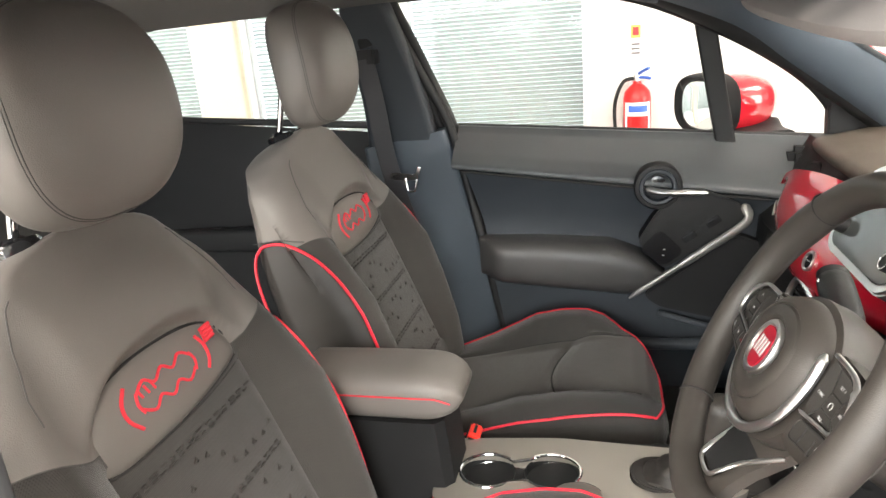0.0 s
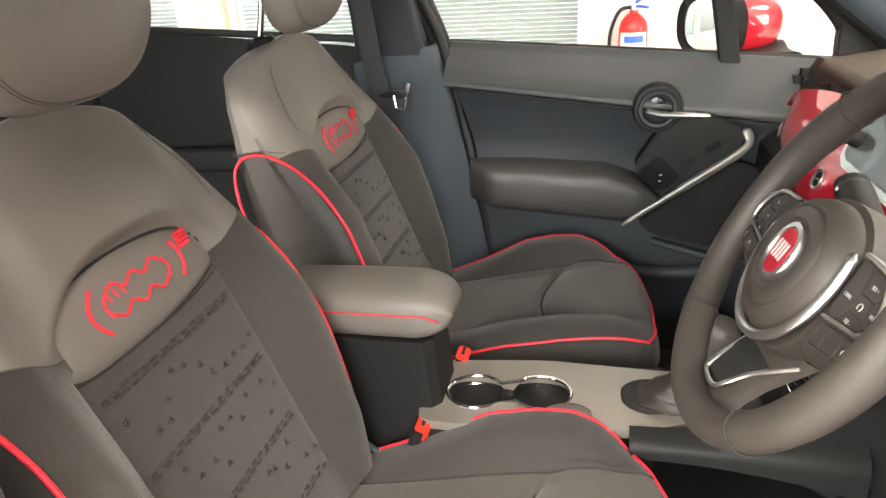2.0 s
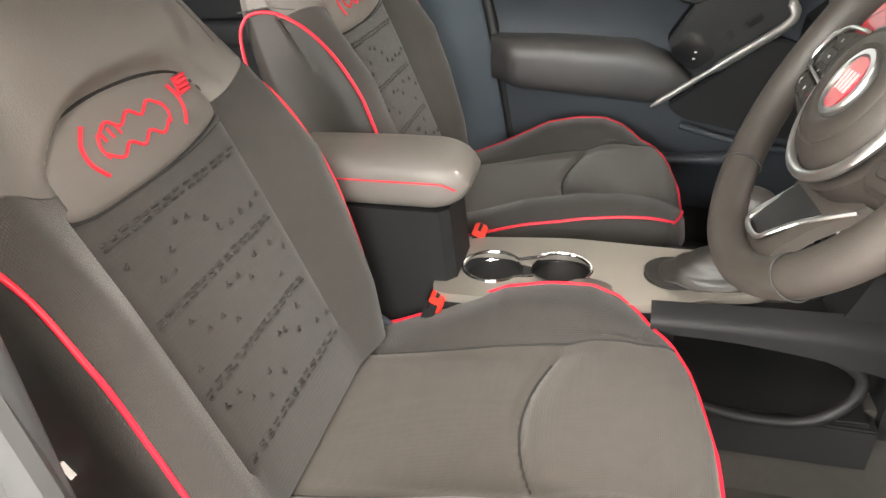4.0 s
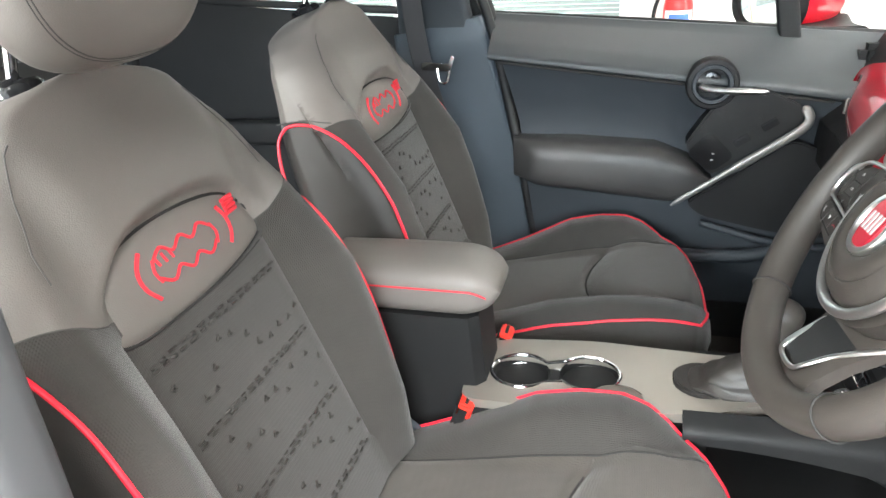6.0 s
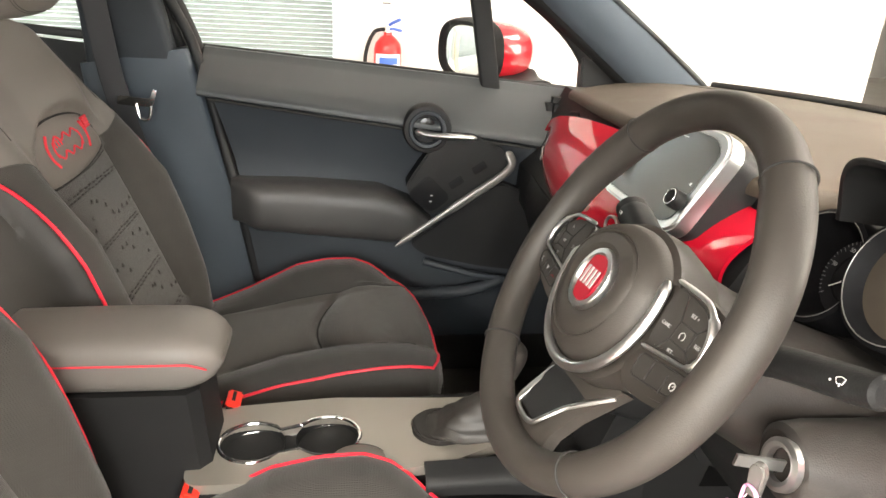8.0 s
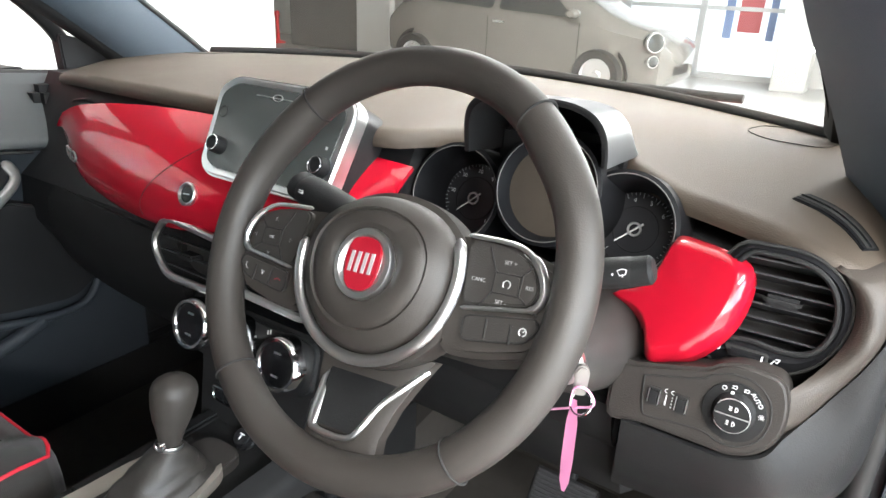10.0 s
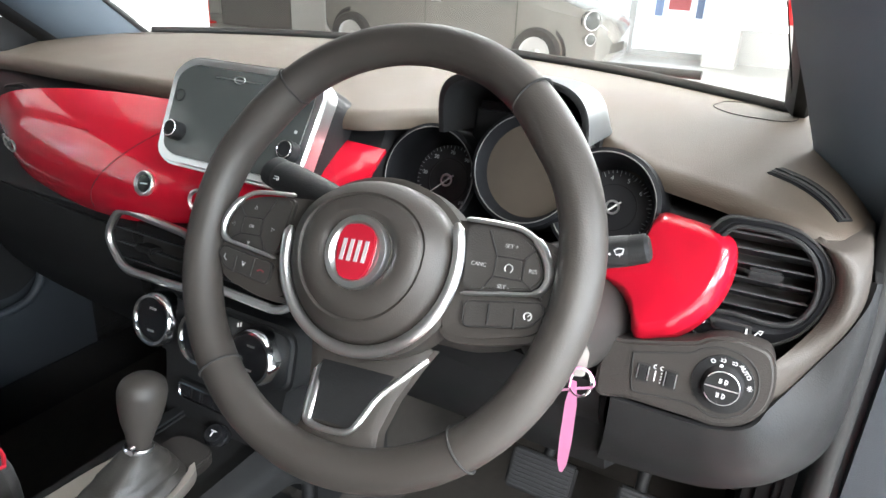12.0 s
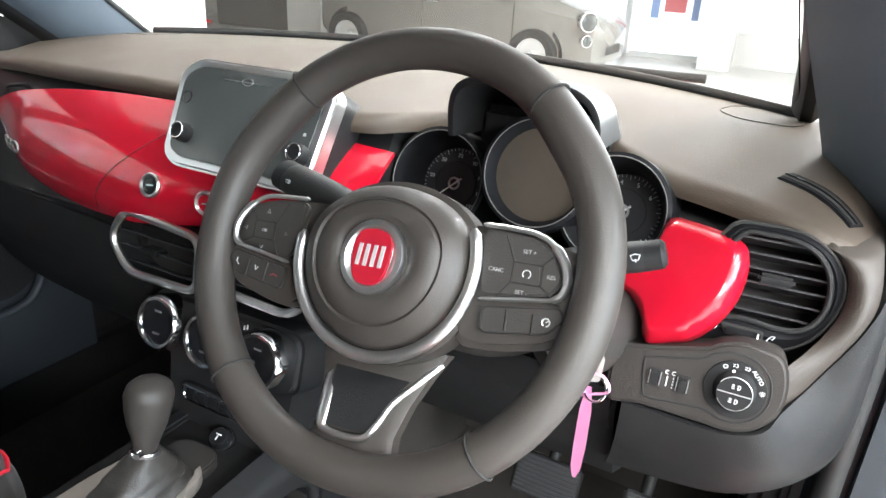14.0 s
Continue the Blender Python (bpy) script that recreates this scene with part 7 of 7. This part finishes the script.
def hub_ring(s, h, top=0.0):
    out = []
    for j in range(48):
        a = 2 * math.pi * j / 48
        x, y = 0.0745 * math.cos(a), 0.0745 * math.sin(a)
        if y > 0:
            y *= 0.79
            x *= 1 + 0.06 * math.sin(a)
        out.append(fhub(x * s, y * s, h))
    return out


part("airbag_cover", loft([hub_ring(0.98, -0.05), hub_ring(1.0, -0.01), hub_ring(0.98, 0.004), hub_ring(0.9, 0.014), hub_ring(0.76, 0.02), hub_ring(0.73, 0.0185), hub_ring(0.7, 0.021), hub_ring(0.52, 0.0235), hub_ring(0.44, 0.021), hub_ring(0.38, 0.0165), hub_ring(0.05, 0.0165)]), RIM, wheel, "black airbag cover")
emb = part("emblem", revolve(Fr(fhub(-0.001, -0.003, 0.017), fw.u, fw.v, WK), [(0.0268, -0.003), (0.0282, 0.003), (0.0268, 0.0068), (0.0225, 0.0072), (0.0195, 0.0045), (0, 0.004)], 40, sy=1.06), SATIN, wheel, "chrome ring emblem with red field")
fe2 = Fr(fhub(-0.001, -0.003, 0.0212), fw.u, fw.v, WK)
part("emblem_field", prism(fe2, rounded([(-0.014, 0.0205), (0.0, 0.0225), (0.014, 0.0205), (0.0178, 0.007), (0.016, -0.01), (0.011, -0.0215), (0.0, -0.0235), (-0.011, -0.0215), (-0.016, -0.01), (-0.0178, 0.007)], 0.006), 0.0, 0.0022, 0.001), EMBLEM_RED, emb, "red shield field")
for k in range(4):
    part("emblem_bar", prism(fe2, [(-0.0122 + 0.0066 * k, -0.008), (-0.009 + 0.0066 * k, -0.008), (-0.008 + 0.0066 * k, 0.009), (-0.0112 + 0.0066 * k, 0.009)], 0.0015, 0.003), PALE, emb, "plain pale bar")
arc = [fhub(0.0785 * math.cos(radians(t)), 0.0785 * math.sin(radians(t)), 0.007) for t in range(172, 388, 4)]
part("chrome_arc", tube(arc, [0.002] + [0.0052] * (len(arc) - 2) + [0.002], n=10, squash=0.9, up=fw.n), SATIN, wheel, "satin chrome arc under the hub")
part("hub_collar", loft([[fhub(0.083 * s * math.cos(2 * math.pi * j / 40), 0.083 * s * math.sin(2 * math.pi * j / 40) * (0.8 if j < 20 else 1) - 0.002, h) for j in range(40)] for s, h in ((0.9, -0.055), (1.0, -0.03), (0.99, -0.006), (0.9, -0.002))]), RIM, wheel)
for s in (1, -1):
    sp = part("spoke", prism(fw, [(s * a, b) for a, b in rounded([(0.06, 0.034), (0.125, 0.031), (0.158, 0.02), (0.168, -0.008), (0.163, -0.03), (0.148, -0.047), (0.105, -0.058), (0.07, -0.06)], 0.015)][::s], -0.026, -0.004, 0.005), RIM, wheel, "black wheel spoke")
    padp = [(s * a, b) for a, b in rounded([(0.08, 0.031), (0.124, 0.028), (0.139, 0.018), (0.147, 0.0), (0.141, -0.0115), (0.086, -0.0205)], 0.01)]
    part("switch_pad", prism(fw, padp[::s], -0.005, 0.002, 0.002), KEYPAD, sp, "black multifunction switch pad")
    open_c = [(0.08, 0.033), (0.108, 0.0325), (0.126, 0.03), (0.14, 0.021), (0.1485, 0.008), (0.15, -0.004), (0.1435, -0.0135), (0.118, -0.0178), (0.087, -0.0225)]
    part("pad_trim", tube(smooth_path([fw(s * a, b, 0.003) for a, b in open_c], 6), [0.001] + [0.0026] * 16 + [0.0042] * 12 + [0.0036] * 8 + [0.0022] * 11 + [0.001], n=8, squash=0.8), SATIN, sp, "satin chrome trim")
    cxy = (s * 0.12, 0.001)
    part("centre_key", prism(fw, rounded([(cxy[0] - 0.011, cxy[1] - 0.007), (cxy[0] + 0.011, cxy[1] - 0.007), (cxy[0] + 0.009, cxy[1] + 0.008), (cxy[0] - 0.011, cxy[1] + 0.008)], 0.003), 0.0015, 0.0026, 0.0006), KEYPAD, sp)
    for (a0, b0), (a1, b1) in (((0.109, 0.009), (0.1, 0.027)), ((0.13, 0.009), (0.14, 0.02)), ((0.131, -0.006), (0.148, -0.017)), ((0.109, -0.006), (0.098, -0.023)), ((0.109, 0.009), (0.131, 0.009)), ((0.109, -0.006), (0.131, -0.006)), ((0.109, -0.006), (0.109, 0.009)), ((0.131, -0.006), (0.131, 0.009))):
        part("key_joint", tube([fw(s * a0, b0, 0.0022), fw(s * a1, b1, 0.0022)], 0.0008, n=5), SEAM, sp)
    if s < 0:
        # four fine arrow outlines round the centre key
        for a, b, q in ((0.12, 0.0178, 90), (0.12, -0.0135, -90), (0.097, 0.001, 0), (0.141, 0.001, 180)):
            tri = [fw(s * a + 0.002 * math.cos(radians(q + d)), b + 0.002 * math.sin(radians(q + d)), 0.0024) for d in (0, 130, 230)]
            part("key_mark", tube(tri, 0.00028, True, 4), DIM, sp)
        words("OK", 0.004, fw, s * 0.12, 0.001, DIM, sp, "key_mark", c=0.0027)
    else:
        for t, a, b in (("SET +", 0.119, 0.0172), ("SET -", 0.118, -0.0128), ("CANC", 0.096, 0.001), ("RES", 0.138, 0.0015)):
            words(t, 0.0042, fw, a, b, DIM, sp, "key_mark", c=0.0021)
        part("key_mark", tube([fw(0.12 + 0.003 * math.cos(q), 0.001 + 0.003 * math.sin(q), 0.003) for q in (radians(-60 + 290 * j / 14) for j in range(15))], 0.0004, n=4), ALU, sp)
    low = [(s * a, b) for a, b in rounded([(0.09, -0.027), (0.148, -0.019), (0.152, -0.026), (0.142, -0.038), (0.092, -0.046)], 0.006)]
    part("lower_keys", prism(fw, low[::s], -0.006, 0.001, 0.001), KEYPAD, sp, "row of lower keys")
    part("key_joint", tube([fw(a, b, 0.0006) for a, b in low], 0.0008, True, 5), SEAM, sp)
    for a in (0.111, 0.131):
        part("key_joint", tube([fw(s * (a - 0.001), -0.0265, 0.0012), fw(s * a, -0.041, 0.0012)], 0.0011, n=5), SEAM, sp)
    if s < 0:
        part("key_mark", tube([fw(-0.143, -0.026, 0.0014), fw(-0.1435, -0.0295, 0.0014), fw(-0.1405, -0.032, 0.0014)], 0.0006, n=4), DIM, sp)
        part("key_mark", tube([fw(-0.1225, -0.03, 0.0014), fw(-0.121, -0.034, 0.0014), fw(-0.119, -0.031, 0.0014)], 0.0006, n=4), DIM, sp)
        part("key_mark", tube([fw(-0.1045, -0.036, 0.0014), fw(-0.101, -0.0345, 0.0014), fw(-0.0975, -0.036, 0.0014)], 0.0007, n=4), DIM_RED, sp, "dim red handset mark")
    else:
        part("key_mark", tube([fw(0.14 + 0.0028 * math.cos(q), -0.0302 + 0.0028 * math.sin(q), 0.0014) for q in (radians(-80 + 320 * j / 14) for j in range(15))], 0.0006, n=4), ALU, sp)
        part("key_mark", tube([fw(0.14, -0.0302, 0.0014), fw(0.1418, -0.0285, 0.0014)], 0.0005, n=4), ALU, sp)
low_sp = part("lower_spoke", loft([[fw(x, b, c + dc) for x, dc in ((-w, -0.012), (-w, 0.0), (-w * 0.8, 0.004), (w * 0.8, 0.004), (w, 0.0), (w, -0.012))] for w, b, c in ((0.06, -0.07, -0.03), (0.05, -0.09, -0.026), (0.041, -0.115, -0.018), (0.036, -0.14, -0.012), (0.038, -0.158, -0.01), (0.046, -0.17, -0.008))]), RIM, wheel, "black lower spoke")
vee = [(-0.05, -0.078, -0.036), (-0.04, -0.09, -0.03), (-0.0325, -0.112, -0.017), (-0.0265, -0.138, -0.004), (-0.02, -0.1455, -0.002), (0.0, -0.1465, -0.001), (0.015, -0.1435, -0.002), (0.022, -0.134, -0.004), (0.029, -0.114, -0.013), (0.042, -0.097, -0.02), (0.056, -0.078, -0.03)]
vp = smooth_path([fw(*p) for p in vee], 5)
part("chrome_vee", tube(vp, [lerp(i / (len(vp) - 1), (0, 0.25, 0.42, 0.6, 1.0), (0.0095, 0.007, 0.0032, 0.0026, 0.0026)) for i in range(len(vp))], n=12, squash=0.55, up=fw.n), SATIN, low_sp, "satin chrome edge")
part("spoke_plate", loft([[fw(x + o, b, c) for x in (-w, -w * 0.5, w * 0.5, w)] + [fw(w + o, b, c - 0.01), fw(-w + o, b, c - 0.01)] for w, b, c, o in ((0.04, -0.082, -0.028, 0.004), (0.031, -0.105, -0.015, 0.0), (0.024, -0.128, -0.006, -0.002), (0.019, -0.141, -0.003, -0.003))]), BLACK, low_sp)

# column, stalks, key
colm = thing("steering_column", 0.3, -0.39, 0.95, "black steering column shroud with stalks", "steering column")
cd = -fw.n
rings = []
for d, w, h, dz in ((0.04, 0.055, 0.045, 0.0), (0.06, 0.075, 0.055, -0.006), (0.12, 0.085, 0.06, -0.012), (0.2, 0.09, 0.065, -0.012), (0.3, 0.095, 0.07, 0.0)):
    c = WC + cd * d + Vector((0, 0, dz))
    rings.append([c + A0 * (w * abs(math.cos(q)) ** 0.8 * (1 if math.cos(q) > 0 else -1)) + B0 * (h * abs(math.sin(q)) ** 0.8 * (1 if math.sin(q) > 0 else -1)) for q in (2 * math.pi * j / 32 for j in range(32))])
part("shroud", loft(rings), COLUMN, colm)


def stalk(p0, p1, flat, label, thick=0.0155):
    ps = smooth_path([p0, Vector(p0).lerp(Vector(p1), 0.4) + Vector((0, 0, 0.004)), p1], 8)
    n = len(ps)
    s = part("stalk", tube(ps, [thick * (0.7 + 0.3 * sstep(0.1, 0.35, i / n)) for i in range(n - 1)] + [thick * 0.93], n=20, squash=flat), BLACK, colm, label)
    d = (Vector(p1) - Vector(p0)).normalized()
    e = part("stalk_end", tube([Vector(p1) - d * 0.004, Vector(p1) + d * 0.012, Vector(p1) + d * 0.015], [thick * 0.96, thick * 0.93, thick * 0.7], n=20, squash=flat), DARK, s)
    return s


sr = stalk((0.235, -0.47, 1.05), (0.254, -0.58, 1.09), 0.85, "black wiper stalk")
sl = stalk((0.225, -0.325, 1.065), (0.24, -0.212, 1.09), 0.85, "black lighting stalk", 0.02)
f5 = Fr((0.2385, -0.568, 1.089), (0.15, -1, 0.33), (0.4, 0.39, 1))
# wiper sign: a fan of glass with a blade, and a small dot
fan = [(-0.004, 0.003), (0.0, 0.0042), (0.004, 0.003), (0.0022, -0.0012), (0.0, -0.0006), (-0.0022, -0.0012)]
part("marking", tube([f5(a + 0.006, b, 0.0016) for a, b in fan], 0.0004, True, 4), WHITE, sr)
part("marking", tube([f5(0.006, -0.0028, 0.0016), f5(0.006, -0.0006, 0.0016)], 0.0004, n=4), WHITE, sr)
part("marking", revolve(Fr(f5(-0.002, 0.0004, 0.001), f5.u, f5.v), [(0.0, 0.0009), (0.001, 0.0009), (0.001, 0)], 8), WHITE, sr)
f6 = Fr((0.2195, -0.25, 1.089), (0, -1, -0.15), (0.4, 0, 1))
for a in (-0.026, 0.018):
    part("marking", tube([f6(a + 0.002 * math.cos(q), 0.0015 + 0.002 * math.sin(q), 0.0012) for q in (radians(-90 + 180 * j / 8) for j in range(9))], 0.0004, True, 4), WHITE, sl)
    for k in (-0.0012, 0.0012):
        part("marking", fbox(f6, a - 0.004, a - 0.001, 0.0015 + k - 0.0003, 0.0015 + k + 0.0003, 0.0008, 0.0015), WHITE, sl)
part("marking", tube([f6(-0.006 + 0.003 * k, -0.0035, 0.0012) for k in (0, 1, 2)], 0.0006, n=4), DIM, sl)
ig = thing("ignition_key", 0.21, -0.56, 0.98, "ignition lock with chrome key and pink paper tag", "ignition key")
part("lock_shroud", loft([[(x, -0.515 + r * math.cos(q), 0.968 + zz + r * 1.05 * math.sin(q)) for q in (2 * math.pi * j / 28 for j in range(28))] for x, r, zz in ((0.4, 0.055, -0.02), (0.34, 0.048, -0.012), (0.29, 0.04, 0.0), (0.264, 0.032, 0.008), (0.259, 0.025, 0.01))]), COLUMN, ig, "rounded lock shroud")
fig = Fr((0.257, -0.525, 0.982), (0, -1, 0), (0.2, 0, 1))
part("lock_ring", revolve(fig, [(0.022, 0), (0.022, 0.006), (0.018, 0.008), (0.014, 0.006), (0.014, 0.0)], 28), SATIN, ig)
part("key_head", prism(Fr((0.205, -0.563, 1.003), (0.25, -0.5, 0), (0, 0, 1)), rounded([(-0.005, -0.015), (0.005, -0.015), (0.0065, 0.008), (0.003, 0.014), (-0.003, 0.014), (-0.0065, 0.008)], 0.003), -0.003, 0.003, 0.0015), STRIP, ig, "chrome key head")
part("key_blade", fbox(fig, -0.0015, 0.0015, -0.006, 0.004, 0.0, 0.045), SATIN, ig)
part("key_ring", tube([(0.203 + 0.004 * math.sin(q), -0.566 + 0.009 * math.cos(q), 0.982 + 0.01 * math.sin(q)) for q in (2 * math.pi * j / 20 for j in range(20))], 0.0012, True, 6), CHROME, ig)
part("tag_loop", tube(smooth_path([(0.2, -0.558, 0.978), (0.2, -0.56, 0.996), (0.2, -0.572, 0.998), (0.2, -0.578, 0.986), (0.202, -0.562, 0.976), (0.205, -0.537, 0.962)]), 0.0018, n=6, squash=0.5), PINK, ig, "pink tag loop")
bm = bmesh.new()
tagp = [(0.0, 0.985, 0.002), (0.002, 0.96, 0.0052), (0.004, 0.92, 0.0056), (0.007, 0.892, 0.0046), (0.009, 0.879, 0.0015)]
rw = [[bm.verts.new((0.2 + dx, -0.5615 + s * w + dx * 0.4, z)) for s in (-1, 1)] for dx, z, w in tagp]
for a, b in zip(rw, rw[1:]):
    bm.faces.new((a[0], a[1], b[1], b[0]))
bmesh.ops.solidify(bm, geom=bm.faces[:], thickness=0.0008)
part("paper_tag", bm, PINK, ig, "pink paper tag")

# pedals
for y, w, nm in ((-0.45, 0.052, "brake pedal with ribbed rubber pad"), (-0.59, 0.028, "narrow black accelerator pedal")):
    pd = thing("pedal", 0.52, y, 0.5, nm, "pedal", "pedals")
    fp = Fr((0.5, y, 0.6), (0, -1, 0), (0.5, 0, 0.85))
    part("pad", fbox(fp, -w, w, -0.032, 0.032, -0.008, 0.0, 0.006), RUBBER, pd)
    for k in range(9):
        part("rib", fbox(fp, -w + 0.006, w - 0.006, -0.027 + 0.0066 * k, -0.0235 + 0.0066 * k, 0.0, 0.003, 0.001), SLAT, pd)
    part("arm", tube(smooth_path([fp(0, 0, -0.008), (0.58, y, 0.66), (0.7, y, 0.8), (0.8, y, 0.9)]), 0.009), BLACK, pd)

# driver's sun visor, folded up against the header
visor = thing("sun_visor", 0.2, -0.5, 1.47, "grey-brown cloth sun visor folded up under the roof", "sun visor")
vis = smooth_path([(0.0, -0.33, 0), (0.03, -0.3, 0), (0.14, -0.3, 0), (0.17, -0.33, 0), (0.17, -0.64, 0), (0.14, -0.67, 0), (0.03, -0.67, 0), (0.0, -0.64, 0)], 4, True)
VIS_U, VIS_W = Vector((-0.84, 0, -0.54)), Vector((0.54, 0, -0.84))
part("visor_board", loft([[Vector((0.245, 0, 1.503 + 0.065 * (p.y + 0.33))) + VIS_U * (0.085 + (p.x - 0.085) * g) + Vector((0, -0.5 + (p.y + 0.485) * g * 1.1, 0)) + VIS_W * c for p in vis] for g, c in ((0.93, -0.008), (0.99, -0.004), (1.0, 0.0), (0.99, 0.005), (0.93, 0.009))]), HEADLINER, visor)
part("hinge_rod", tube([(0.242, -0.3, 1.5), (0.242, -0.7, 1.474)], 0.005), BLACK, visor)

# rear-view mirror under the windscreen's top edge
rv = thing("rear_view_mirror", 0.23, -0.02, 1.42, "black-framed interior mirror on a short stalk", "mirror")
frv = Fr((0.235, -0.03, 1.424), (0.42, -0.9, 0), (0.12, 0.04, 1))
oval = rounded([(-0.115, 0.03), (0.115, 0.03), (0.105, -0.034), (-0.105, -0.034)], 0.022)
part("shell", prism(frv, oval, -0.03, 0.0, 0.006, seg=3), BLACK, rv)
part("mirror", prism(frv, [(a * 0.94, b * 0.86) for a, b in oval], 0.0, 0.002), MIRROR, rv, "mirror glass")
part("dip_lever", fbox(frv, -0.01, 0.01, -0.05, -0.03, -0.012, -0.002, 0.003), BLACK, rv)
part("stalk", tube(smooth_path([frv(0, 0, -0.025), (0.27, -0.02, 1.462), (0.32, -0.01, 1.468)]), 0.009), BLACK, rv)
